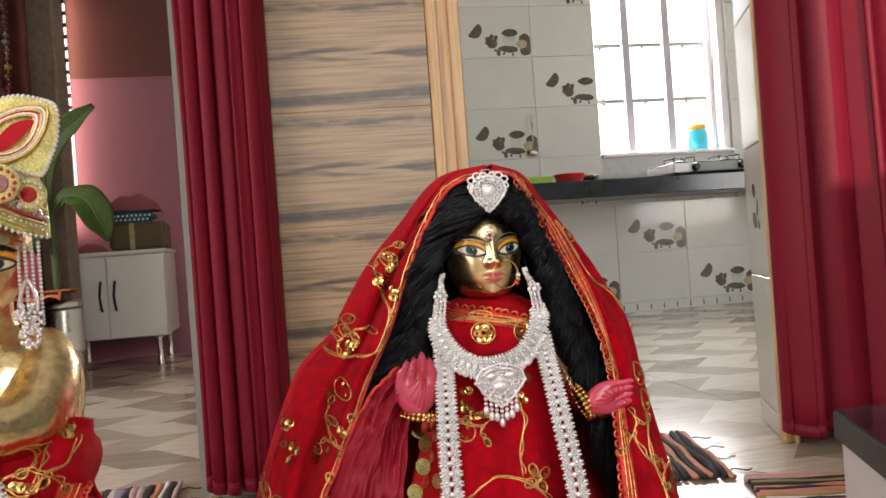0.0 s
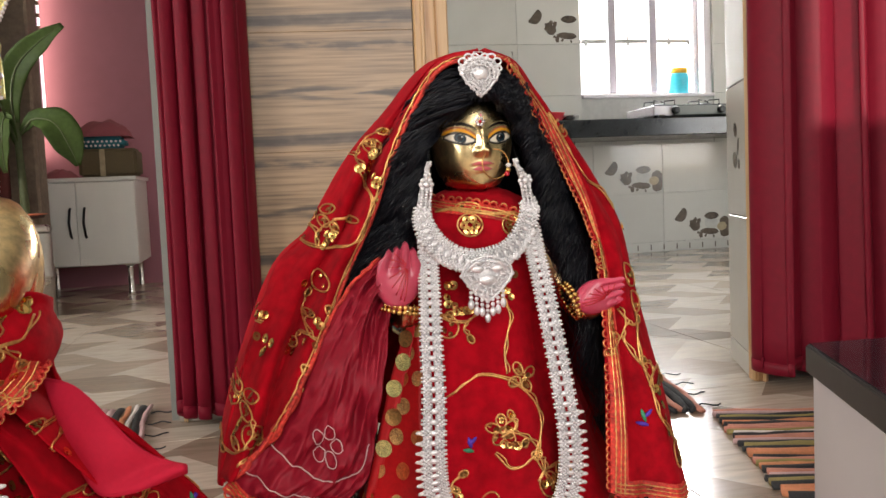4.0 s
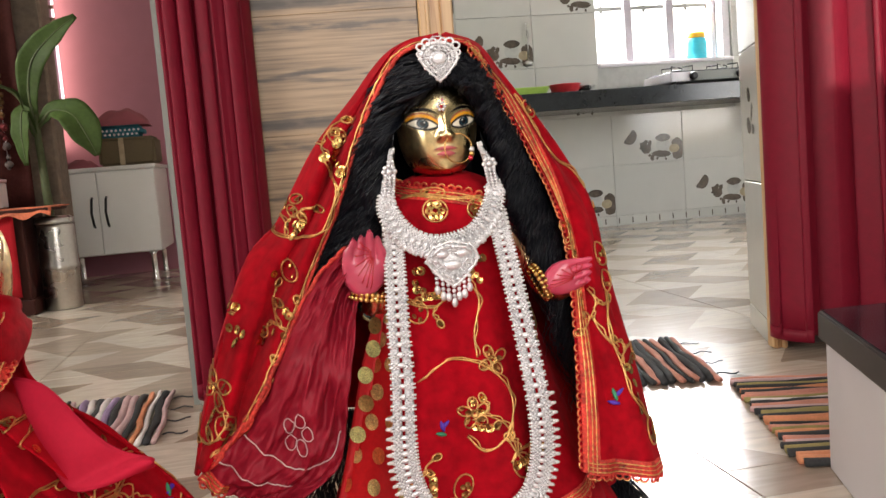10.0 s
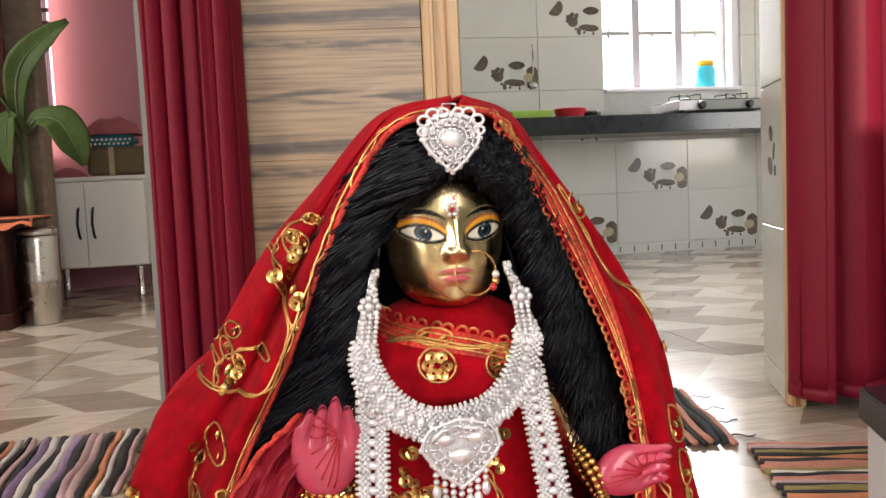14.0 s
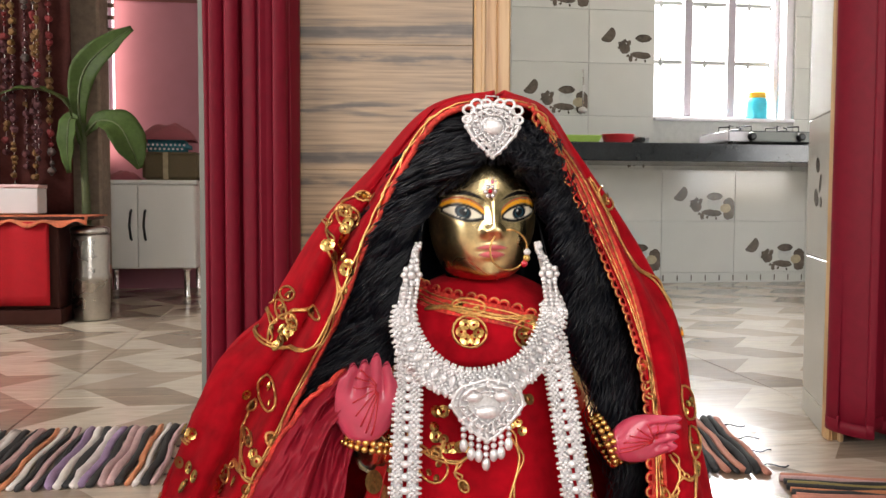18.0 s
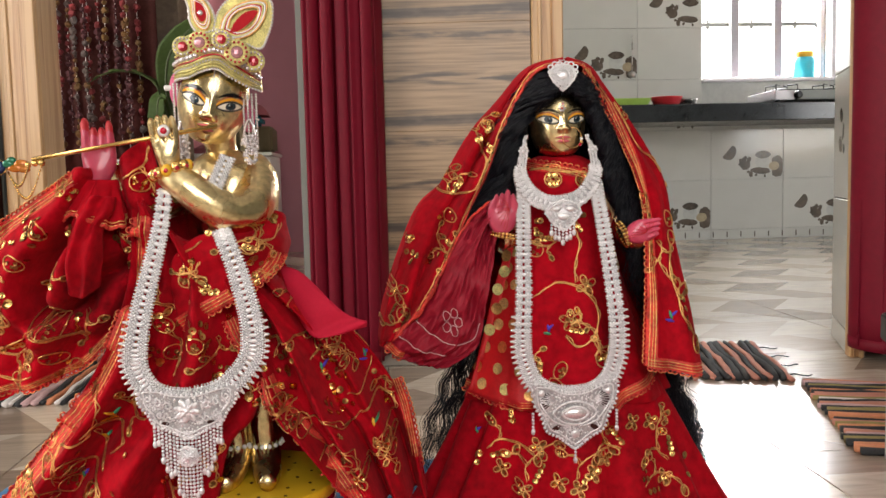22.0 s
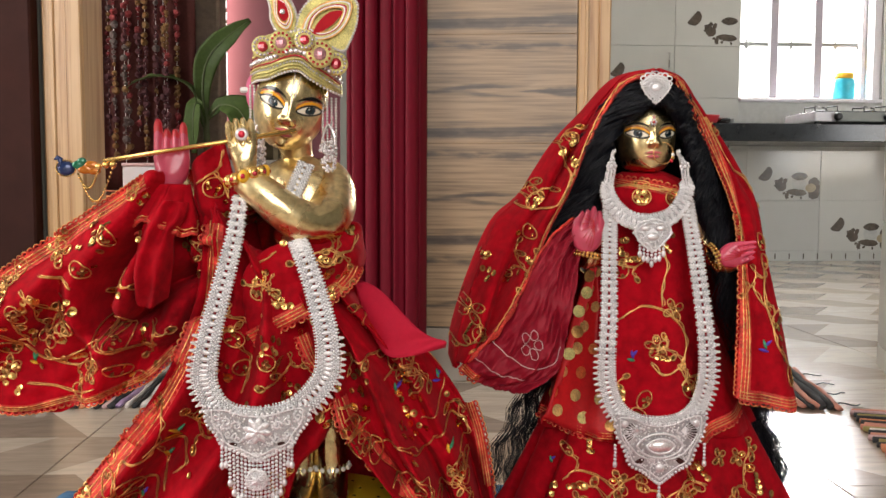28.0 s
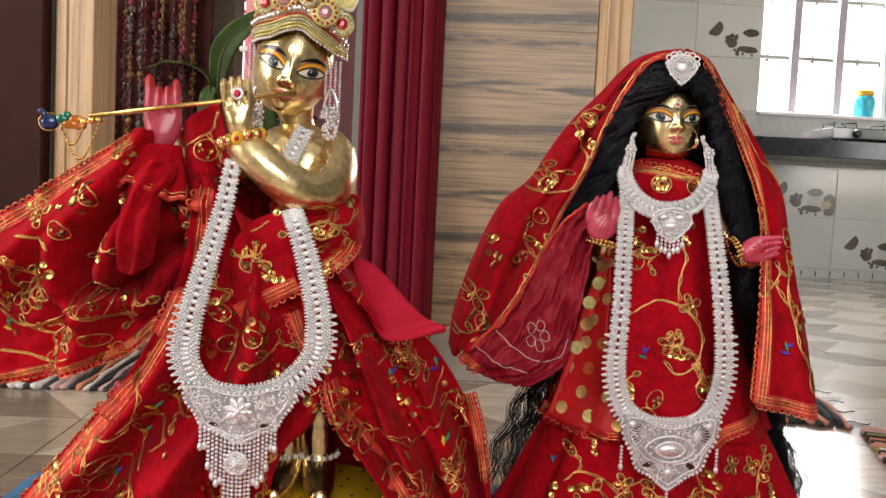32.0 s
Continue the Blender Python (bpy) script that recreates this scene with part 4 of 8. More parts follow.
leaf([(0, 0, 0.72), (-0.018, -0.01, 0.88), (0.012, -0.02, 1.02), (0.105, -0.03, 1.12), (0.205, -0.03, 1.195)], [0.008, 0.035, 0.055, 0.045, 0.012], (0.2, -1, 0.2))
leaf([(0.005, 0, 0.75), (0.065, -0.02, 0.81), (0.15, -0.05, 0.79), (0.2, -0.06, 0.70), (0.235, -0.06, 0.61)], [0.008, 0.035, 0.07, 0.065, 0.012], (0.3, -1, 0.5))
leaf([(-0.01, 0, 0.72), (-0.06, -0.03, 0.88), (-0.16, -0.06, 0.93), (-0.26, -0.08, 0.92), (-0.34, -0.08, 0.88)], [0.006, 0.02, 0.03, 0.025, 0.006], (0, -0.3, 1))
leaf([(-0.005, 0, 0.7), (-0.04, -0.03, 0.82), (-0.055, -0.05, 0.73), (-0.05, -0.05, 0.59)], [0.008, 0.03, 0.04, 0.01], (-0.3, -1, 0.3))

# ---- platform for the statues ----
PZ = 0.2
platform = tagged(empty("platform"), "low wooden platform draped in a red cloth", "platform")
part("board", box_bm(-0.5, 0.225, 0.16, 0.50, PZ - 0.03, PZ - 0.004, 0.003), BROWN, platform)
for x in (-0.47, 0.175):
    for y in (0.18, 0.45):
        part("leg", box_bm(x, x + 0.035, y, y + 0.035, 0, PZ - 0.0305, 0.003), BROWN, platform)
tagged(finish("altar_cloth", sheet_bm(lambda u, v: (-0.502 + 0.729 * u, 0.158 + 0.344 * v, PZ - 0.0005 + 0.0006 * noise.noise((u * 14, v * 9, 2))), 40, 20, 0.003), RED_CLOTH, smooth=True), "red cloth spread on the platform", "cloth")
tagged(finish("altar_cloth", sheet_bm(lambda u, v: (-0.32 + 0.36 * u, 0.36 + 0.2 * v, PZ + 0.004 + 0.001 * noise.noise((u * 14, v * 9, 5)) - 0.05 * max(0, v - 0.72) ** 2), 40, 20, 0.003), BLUE_CLOTH, smooth=True), "blue cloth spread between the statues", "cloth")

# ---- statues and what they wear ----
from mathutils.bvhtree import BVHTree

VELVET = material("red_velvet", (0.34, 0.001, 0.008), 0.9, scale=170, spread=0.5, bump=0.3, bump_scale=420, sheen=0.12, spec=0.12, depth=0.0006)
LINING = material("wine_satin_lining", (0.26, 0.008, 0.022), 0.5, scale=300, spread=0.2, bump=0.3, spec=0.22, depth=0.0008)
COTTON = material("plain_scarlet_cotton", (0.5, 0.012, 0.04), 0.8, spec=0.2, scale=500, spread=0.08, bump=0.2, depth=0.0004)
BROCADE = material("scarlet_brocade", (0.52, 0.012, 0.016), 0.5, scale=400, spread=0.2, bump=0.3, depth=0.0004)
LACE = material("red_gold_lace", (0.58, 0.05, 0.035), 0.6, 0.1, scale=900, spread=0.8, bump=0.9, spec=0.3, depth=0.0005)
GOLD = material("gold_thread", (0.74, 0.43, 0.15), 0.36, 0.8, scale=900, spread=0.5, bump=0.7, depth=0.0003)
SEQUIN = material("gold_sequin", (0.72, 0.47, 0.16), 0.27, 1.0, scale=60, spread=0.3, bump=0, per_object=0.35)
BRONZE_SEQUIN = material("dull_bronze_sequin", (0.32, 0.16, 0.05), 0.3, 0.8, scale=200, spread=0.4, bump=0.2)
SILVER = material("frosted_silver", (0.77, 0.76, 0.775), 0.34, 0.45, scale=1100, spread=0.2, bump=0.5, depth=0.0003)
# Darker silver puts the shade between beads and wires into the colour.
SILVER_SHADED = material("shaded_silver", (0.44, 0.43, 0.44), 0.42, 0.5, scale=1200, spread=0.5, bump=0.8, depth=0.0003)
PEARL = material("white_pearl", (0.66, 0.63, 0.61), 0.22, 0.1, scale=200, spread=0.06, coat=0.4, bump=0)
RHINESTONE = material("clear_rhinestone", (0.72, 0.68, 0.69), 0.1, 0.5, scale=900, spread=0.35, bump=0.4, depth=0.0004)
RUBY = material("red_stone", (0.5, 0.008, 0.03), 0.08, 0.2, scale=300, spread=0.3, coat=0.8, bump=0)
ZARI = material("pale_gold_zari", (0.66, 0.60, 0.23), 0.42, 0.5, scale=1300, spread=0.6, bump=1.0, depth=0.0007)
HAIR = material("black_hair", (0.004, 0.005, 0.009), 0.38, spec=0.35, scale=900, spread=0.4, bump=0.2, depth=0.0003)
GREEN_THREAD = material("green_thread", (0.04, 0.25, 0.12), 0.6)
BLUE_THREAD = material("violet_thread", (0.09, 0.03, 0.4), 0.6)
HAND_PINK = material("rose_painted_hand", (0.5, 0.055, 0.105), 0.3, scale=120, spread=0.3, coat=0.3)
HAND_RED = material("red_painted_lines", (0.42, 0.012, 0.02), 0.35)
STAND_YELLOW = material("yellow_painted_base", (0.72, 0.46, 0.02), 0.45, scale=60)


def brass_material():
    """Polished brass that takes paint where the mesh's paint layer says so."""
    m = material("polished_brass", (0.75, 0.60, 0.325), 0.25, 1.0, scale=330, spread=0.4, bump=0.6, bump_scale=60, depth=0.0012)
    for link in list(m.node_tree.links):
        if link.to_socket.name == "Roughness":
            link.from_node.inputs["From Min"].default_value, link.from_node.inputs["From Max"].default_value = 0.35, 0.65
            link.from_node.inputs["To Min"].default_value, link.from_node.inputs["To Max"].default_value = 0.16, 0.38
    n, l = m.node_tree.nodes, m.node_tree.links
    b = n["Principled BSDF"]
    base = b.inputs["Base Color"].links[0].from_socket
    at = n.new("ShaderNodeAttribute")
    at.attribute_name = "paint"
    mix = n.new("ShaderNodeMix")
    mix.data_type = "RGBA"
    l.new(at.outputs["Alpha"], mix.inputs["Factor"]), l.new(base, mix.inputs["A"]), l.new(at.outputs["Color"], mix.inputs["B"])
    l.new(mix.outputs["Result"], b.inputs["Base Color"])
    l.new(math_node(m, "SUBTRACT", 1.0, at.outputs["Alpha"]), b.inputs["Metallic"])
    return m


BRASS = brass_material()


class Bag:
    """Gathers shapes into one mesh, with a paint layer."""
    def __init__(self):
        self.v, self.f, self.m, self.c = [], [], [], []

    def add(self, verts, faces, mat=0, paint=None):
        k = len(self.v)
        self.v += [tuple(p) for p in verts]
        self.f += [tuple(i + k for i in q) for q in faces]
        self.m += [mat] * len(faces)
        self.c += paint if paint is not None else [(0, 0, 0, 0)] * len(verts)

    def bm(self, other, mat=0):
        other.verts.index_update()
        self.add([v.co[:] for v in other.verts], [[v.index for v in f.verts] for f in other.faces], mat)
        other.free()

    def done(self, name, mats):
        me = bpy.data.meshes.new(name)
        me.from_pydata(self.v, [], self.f)
        for one in mats:
            me.materials.append(one)
        me.polygons.foreach_set("material_index", self.m)
        me.polygons.foreach_set("use_smooth", [True] * len(self.f))
        layer = me.color_attributes.new("paint", "FLOAT_COLOR", "POINT")
        layer.data.foreach_set("color", [x for c in self.c for x in c])
        return new(name, me)


def head(bag, centre, a, b, c, turn, lean, gaze=0.0, tilak=False, apart=0.5, tall=0.095, low=0.86, lip=-0.36, jaw=0.55, level=0.10):
    """A smooth cast head with nose, lids, lips and painted features; a, b, c: half width, depth, height."""
    nu, nv = 230, 190
    # columns crowd towards the face, which looks along -y
    s = np.linspace(-1, 1, nu, endpoint=False)
    th = np.pi * (0.45 * s + 0.55 * s ** 3)
    ph = np.linspace(-np.pi / 2 + 0.02, np.pi / 2 - 0.02, nv)
    T, P = np.meshgrid(th, ph, indexing="ij")
    full = np.where(P < 0, np.cos(P) ** jaw, np.cos(P))
    deep = np.where(P < 0, np.cos(P) ** 0.25, np.cos(P) ** 0.85)
    x, y, z = np.sin(T) * full, -np.cos(T) * deep, np.sin(P)
    front = np.clip(-y, 0, 1)
    p, q = x.copy(), (z + 0.14) * np.where(z < -0.14, 0.9, 1.0)
    taper = 1 - 0.04 * np.clip(-z, 0, 1) ** 1.5
    X, Y, Z = x * taper, y * (1 - 0.05 * np.clip(-q, 0, 1)), z

    def g(px, qx, sx, sz):
        return np.exp(-((p - px) / sx) ** 2 - ((q - qx) / sz) ** 2)
    ridge = np.exp(-(p / 0.13) ** 2) * np.clip((0.36 - q) / 0.55, 0, 1) * (1 / (1 + np.exp(-(q + 0.22) * 28)))
    rise = 0.155 * ridge + 0.10 * g(0.13, -0.18, 0.085, 0.065) + 0.10 * g(-0.13, -0.18, 0.085, 0.065)
    rise += 0.075 * g(0, lip, 0.17, 0.04) + 0.085 * g(0, lip - 0.09, 0.14, 0.045) - 0.05 * g(0, lip - 0.045, 0.2, 0.018)
    rise += 0.09 * g(0, -0.76, 0.2, 0.13) + 0.05 * g(0.5, -0.25, 0.25, 0.25) + 0.05 * g(-0.5, -0.25, 0.25, 0.25)
    rise += -0.06 * g(0.38, 0.10, 0.2, 0.12) - 0.06 * g(-0.38, 0.10, 0.2, 0.12)
    rise += 0.045 * g(0.4, 0.10, 0.14, 0.07) + 0.045 * g(-0.4, 0.10, 0.14, 0.07)
    Y = Y - rise * front
    Z = np.where(Z < -0.04, -0.04 + (Z + 0.04) * low, Z)
    col = np.zeros((nu, nv, 4))

    def dab(mask, rgb, w=None):
        m = np.clip(mask, 0, 1)[..., None] * (front[..., None] > 0.25)
        col[..., :3] = col[..., :3] * (1 - m) + np.array(rgb) * m
        col[..., 3:] = np.maximum(col[..., 3:], m)

    def soft(d, w=0.012):
        return np.clip(0.5 - d / w, 0, 1)
    for side in (-1, 1):
        e = (p * side - apart)
        slant = q - level - 0.16 * e
        half = tall * np.clip(1 - (e / 0.32) ** 2, 0, 1) ** 0.85
        lid = tall * np.clip(1 - (e / 0.37) ** 2, 0, 1) ** 0.8
        upper, lower = slant - half, -(slant + half * 0.78)
        dist = np.maximum(upper, lower)
        dab(soft(np.abs(slant - lid * 1.5 - 0.028) - 0.03) * (np.abs(e) < 0.36), (0.8, 0.36, 0.02))
        dab(soft(np.abs(slant - lid * 1.5 - 0.074) - 0.012) * (np.abs(e) < 0.34), (0.45, 0.03, 0.01))
        dab(soft(dist - 0.042) * (np.abs(e) < 0.345), (0.004, 0.004, 0.006))
        dab(soft(np.abs(slant - 0.02 - 0.1 * (e - 0.3)) - 0.02 * np.clip(1.5 - (e - 0.3) / 0.12, 0, 1)) * (e > 0.28) * (e < 0.44), (0.004, 0.004, 0.006))
        dab(soft(dist) * (np.abs(e) < 0.31), (0.78, 0.72, 0.58))
        iris = np.hypot(e - gaze * side, (slant - 0.012) * 1.08 * c / a) - 0.118
        inside = soft(dist + 0.004)
        dab(soft(iris) * inside, (0.012, 0.05, 0.07))
        dab(soft(np.abs(iris + 0.006) - 0.022) * inside, (0.008, 0.012, 0.02))
        dab(soft(iris + 0.05) * inside, (0.003, 0.003, 0.005))
        # Small white glint painted into the iris.
        dab(soft(np.hypot(e - gaze * side + 0.04, slant - 0.04) - 0.014) * inside, (0.85, 0.85, 0.85))
        brow = q - 0.375 + 0.62 * (e - 0.08) ** 2 + (0.05 if not tilak else 0.0)
        dab(soft(np.abs(brow + (0.03 if tilak else 0.0)) - (0.044 if tilak else 0.036) * np.clip(1 - (e / 0.40) ** 2, 0, 1)) * (np.abs(e) < 0.40), (0.004, 0.003, 0.003))
    for lz, lh, lw in ((lip + 0.005, 0.034, 0.30), (lip - 0.08, 0.045, 0.25)):
        d = np.abs(q - lz + 0.12 * p * p) - lh * np.clip(1 - (p / lw) ** 2, 0, 1)
        dab(soft(d) * (np.abs(p) < lw), (0.6, 0.12, 0.14))
    if tilak:
        v = np.abs(np.abs(p) - 0.052 - 0.06 * np.clip(q - 0.3, 0, 1)) - 0.017
        dab(soft(v) * (q > 0.27) * (q < 0.82), (0.75, 0.72, 0.62))
        dab(soft(np.hypot(p, (q - 0.2) / 3) - 0.022), (0.75, 0.72, 0.62))
    else:
        dab(soft(np.hypot(p, q - 0.46) - 0.03), (0.6, 0.12, 0.22))
        for i in range(6):
            dab(soft(np.hypot(p - 0.06 * math.cos(i * 1.047), q - 0.46 - 0.06 * math.sin(i * 1.047)) - 0.016), (0.7, 0.6, 0.6))
    R = np.array(Euler((radians(lean), 0, radians(turn))).to_matrix())
    pts = np.stack([X * a, Y * b, Z * c], -1).reshape(-1, 3) @ R.T + np.array(centre)
    idx = np.arange(nu * nv).reshape(nu, nv)
    nx = np.roll(idx, -1, axis=0)
    quads = np.stack([idx[:, :-1], nx[:, :-1], nx[:, 1:], idx[:, 1:]], -1).reshape(-1, 4)
    bag.add(pts.tolist(), quads.tolist(), 0, [tuple(k) for k in col.reshape(-1, 4).tolist()])


def limb(bag, pts, radii, mat=0, steps=18, around=18):
    line = [along(pts, i / steps) for i in range(steps + 1)]
    rad = [max(0.0006, along([(r, 0, 0) for r in radii], i / steps).x) for i in range(steps + 1)]
    bag.bm(tube_bm(line, rad, around), mat)


# ---- needlework laid on cloth ----
class Cloth:
    """A garment's surface, on which trim and embroidery are laid from the front."""
    def __init__(self, *obs):
        v, f = [], []
        for ob in obs:
            k = len(v)
            v += [ob.matrix_world @ w.co for w in ob.data.vertices]
            f += [[i + k for i in q.vertices] for q in ob.data.polygons]
        self.tree = BVHTree.FromPolygons(v, f)

    def at(self, x, z, lift=0.0005):
        hit, normal, _, _ = self.tree.ray_cast(Vector((x, -0.5, z)), Vector((0, 1, 0)), 2)
        if hit is None:
            return None, None
        if normal.y > 0:
            normal = -normal
        return hit + normal * lift, normal


def laid_line(cloth, pts, lift=0.0005):
    out = []
    for x, z in pts:
        h, _ = cloth.at(x, z, lift)
        if h is not None and (not out or (h - out[-1]).length < 0.02):
            out.append(h)
    return out


def smooth2(pts, n):
    return [(v.x, v.y) for v in (along([(a, b, 0) for a, b in pts], i / n) for i in range(n + 1))]


def disc_bm(at, normal, r, hole=0.25, around=12):
    bm = bmesh.new()
    q = normal.to_track_quat("Z", "Y")
    rings = []
    for rr, h in ((r * hole, -0.0001), (r * 0.6, 0.0), (r, 0.00025)):
        rings.append([bm.verts.new(at + q @ Vector((rr * math.cos(2 * math.pi * i / around), rr * math.sin(2 * math.pi * i / around), h))) for i in range(around)])
    for a, b in zip(rings, rings[1:]):
        for i in range(around):
            bm.faces.new((a[i], b[i], b[(i + 1) % around], a[(i + 1) % around]))
    return bm


class Needlework:
    """Collects gold cord, sequins and coloured stitches for one garment."""
    def __init__(self, cloth, owner, seed):
        self.c, self.o, self.r = cloth, owner, random.Random(seed)
        self.dull = bmesh.new()

    def cord(self, pts, n=24, w=0.00044, double=True, name="gold_vine", mat=None):
        line = laid_line(self.c, smooth2(pts, n), 0.0005)
        if len(line) < 3:
            return
        bm = tube_bm(line, w, 5)
        if double:
            off = [(x + 0.0007 * math.sin(i * 0.9) + 0.0009, z + 0.0007) for i, (x, z) in enumerate(smooth2(pts, n))]
            l2 = laid_line(self.c, off, 0.0005)
            if len(l2) > 2:
                tube_bm(l2, w * 0.85, 5, bm=bm)
        part(name, bm, mat or GOLD, self.o)

    def sequin(self, x, z, r=0.0022):
        h, n = self.c.at(x, z, 0.0005 + self.r.uniform(0, 0.0004))
        if h is None:
            return
        n = (n + Vector((self.r.uniform(-0.3, 0.3), 0, self.r.uniform(-0.3, 0.3)))).normalized()
        part("sequin", disc_bm(h, n, r), SEQUIN if self.r.random() < 0.75 else BRONZE_SEQUIN, self.o)

    def loop(self, x, z, rx, rz, turn=0.0, fill=0):
        pts = []
        for i in range(17):
            a = 2 * math.pi * i / 16
            px, pz = rx * math.cos(a), rz * math.sin(a)
            pts.append((x + px * math.cos(turn) - pz * math.sin(turn), z + px * math.sin(turn) + pz * math.cos(turn)))
        line = laid_line(self.c, pts, 0.0005)
        if len(line) > 4:
            part("gold_loop", tube_bm(line, 0.00044, 5), GOLD, self.o)
        h, n = self.c.at(x, z, 0.0003)
        if h is not None and fill:
            q = n.to_track_quat("Z", "Y")
            bm = bmesh.new()
            for _ in range(fill):
                a, k = self.r.uniform(0, 6.28), math.sqrt(self.r.random()) * 0.75
                px, pz = rx * k * math.cos(a), rz * k * math.sin(a)
                hh, nn = self.c.at(x + px * math.cos(turn) - pz * math.sin(turn), z + px * math.sin(turn) + pz * math.cos(turn), 0.0004)
                if hh is not None:
                    add_to(bm, disc_bm(hh, (nn + Vector((self.r.uniform(-0.4, 0.4), 0, self.r.uniform(-0.4, 0.4)))).normalized(), 0.0013, 0.25, 8))
            if len(bm.faces):
                part("sequin_filling", bm, BRONZE_SEQUIN if self.r.random() < 0.6 else SEQUIN, self.o)["kind"] = "stuff"
            else:
                bm.free()

    def flower(self, x, z, s=0.0042, petals=5):
        for i in range(petals):
            a = 2 * math.pi * i / petals + 0.4
            self.loop(x + s * math.cos(a), z + s * math.sin(a), s * 0.7, s * 0.5, a, 3)
        self.sequin(x, z, 0.002)

    def stitches(self, x, z, mats, s=0.004):
        for i, m in enumerate(mats):
            a = 0.7 + i * 1.1
            line = laid_line(self.c, [(x + s * k / 4 * math.cos(a) + 0.001 * i, z + s * k / 4 * math.sin(a) - 0.0015 * i) for k in range(5)], 0.0006)
            if len(line) > 2:
                part("coloured_stitch", tube_bm(line, [0.0004, 0.0009, 0.0011, 0.0008, 0.0003][:len(line)], 6), m, self.o)

    def spray(self, x, z, turn, s=1.0):
        """A vine with leaves, sequins and a flower, from (x, z) along turn."""
        def w(a, b):
            c, d = math.cos(turn), math.sin(turn)
            return x + s * (a * c - b * d), z + s * (a * d + b * c)
        self.cord([w(0, 0), w(0.010, 0.004), w(0.020, 0.001), w(0.030, -0.005), w(0.036, -0.013)], 26)
        self.cord([w(0.012, 0.004), w(0.016, 0.011), w(0.013, 0.017)], 12)
        self.loop(*w(0.012, 0.021), 0.0032 * s, 0.0048 * s, turn + 0.3, 5)
        self.loop(*w(0.024, -0.007), 0.0030 * s, 0.0046 * s, turn - 0.7, 5)
        self.loop(*w(0.037, -0.018), 0.0032 * s, 0.005 * s, turn + 0.1, 5)
        for i in range(4):
            self.sequin(*w(0.003 + 0.0045 * i, -0.006 - 0.001 * i), 0.0020)

    def cluster(self, x, z, n=9, w=0.006, h=0.010):
        for _ in range(n):
            self.sequin(x + self.r.uniform(-w, w), z + self.r.uniform(-h, h), self.r.uniform(0.0015, 0.0023))

    def lace(self, pts, width=0.0075, n=70, flip=1, scallop=True, taper=False):
        """A woven trim along pts (x, z): band, gold lines and scalloped edge."""
        line = smooth2(pts, n)
        sides = []
        for i in range(n + 1):
            a, b = line[max(0, i - 1)], line[min(n, i + 1)]
            d = Vector((b[0] - a[0], b[1] - a[1]))
            d = d.normalized() if d.length > 1e-9 else Vector((1, 0))
            sides.append(Vector((-d.y, d.x)) * flip)
        rows, base = [], None
        wide = [width * (min(1, 0.15 + 5 * i / n) if taper else 1) for i in range(n + 1)]
        for k in (4, 3, 2, 1, 0):
            flat = [(line[i][0] + sides[i].x * wide[i] * k / 4, line[i][1] + sides[i].y * wide[i] * k / 4) for i in range(n + 1)]
            hits = [self.c.at(x, z, 0.0007)[0] for x, z in flat]
            deep = [h.y if h is not None else None for h in hits]
            good = [i for i in range(n + 1) if deep[i] is not None]
            if not good:
                deep = list(base) if base else [0.4] * (n + 1)
            else:
                deep = [deep[i] if deep[i] is not None else deep[min(good, key=lambda j: abs(j - i))] for i in range(n + 1)]
            if base:
                deep = [d if abs(d - o) < 0.008 else o for d, o in zip(deep, base)]
            base = deep
            rows.append([Vector((x, d, z)) for (x, z), d in zip(flat, deep)])
        rows.reverse()
        bm = bmesh.new()
        vs = [[bm.verts.new(p + Vector((0, -0.0002 * math.sin(i * 2.2 + k), 0))) for i, p in enumerate(row)] for k, row in enumerate(rows)]
        for a, b in zip(vs, vs[1:]):
            for i in range(n):
                bm.faces.new((a[i], a[i + 1], b[i + 1], b[i])).smooth = True
        part("lace_band", bm, LACE, self.o)
        for k, rad in ((1, 0.00028), (2, 0.00020), (3, 0.00028)):
            part("gold_line", tube_bm([p + Vector((0, -0.0004, 0)) for p in (rows[k] if k >= 1 else [a.lerp(b, k) for a, b in zip(rows[0], rows[1])])], [rad * (0.7 + 0.8 * (i % 2)) for i in range(n + 1)], 5), GOLD, self.o)
        if scallop:
            bm, edge = bmesh.new(), bmesh.new()
            count = max(3, int(sum((Vector(line[i + 1]) - Vector(line[i])).length for i in range(n)) / 0.0034))
            for j in range(count):
                i = min(n - 1, int((j + 0.5) / count * n))
                p, s = rows[0][i], sides[i]
                d = (rows[0][i + 1] - rows[0][i]).normalized()
                out = Vector((-s.x, 0, -s.y))
                arc = [p + d * (0.0017 * math.cos(a)) + out * (0.0017 * math.sin(a)) for a in [math.pi * t / 6 for t in range(7)]]
                tube_bm(arc, 0.0006, 5, bm=bm)
                tube_bm([q + out * 0.0003 + Vector((0, -0.0005, 0)) for q in arc[1:-1]], 0.00025, 4, bm=edge)
            part("scallop_edge", bm, LACE, self.o)["kind"] = "stuff"
            part("scallop_thread", edge, GOLD, self.o)["kind"] = "stuff"


def scatter(c, x0, x1, z0, z1, n, gap, r):
    """Places on a cloth, well apart."""
    out = []
    for _ in range(n * 30):
        x, z = r.uniform(x0, x1), r.uniform(z0, z1)
        h, _ = c.at(x, z)
        if h is not None and all((x - a) ** 2 + (z - b) ** 2 > gap * gap for a, b in out):
            out.append((x, z))
        if len(out) >= n:
            break
    return out


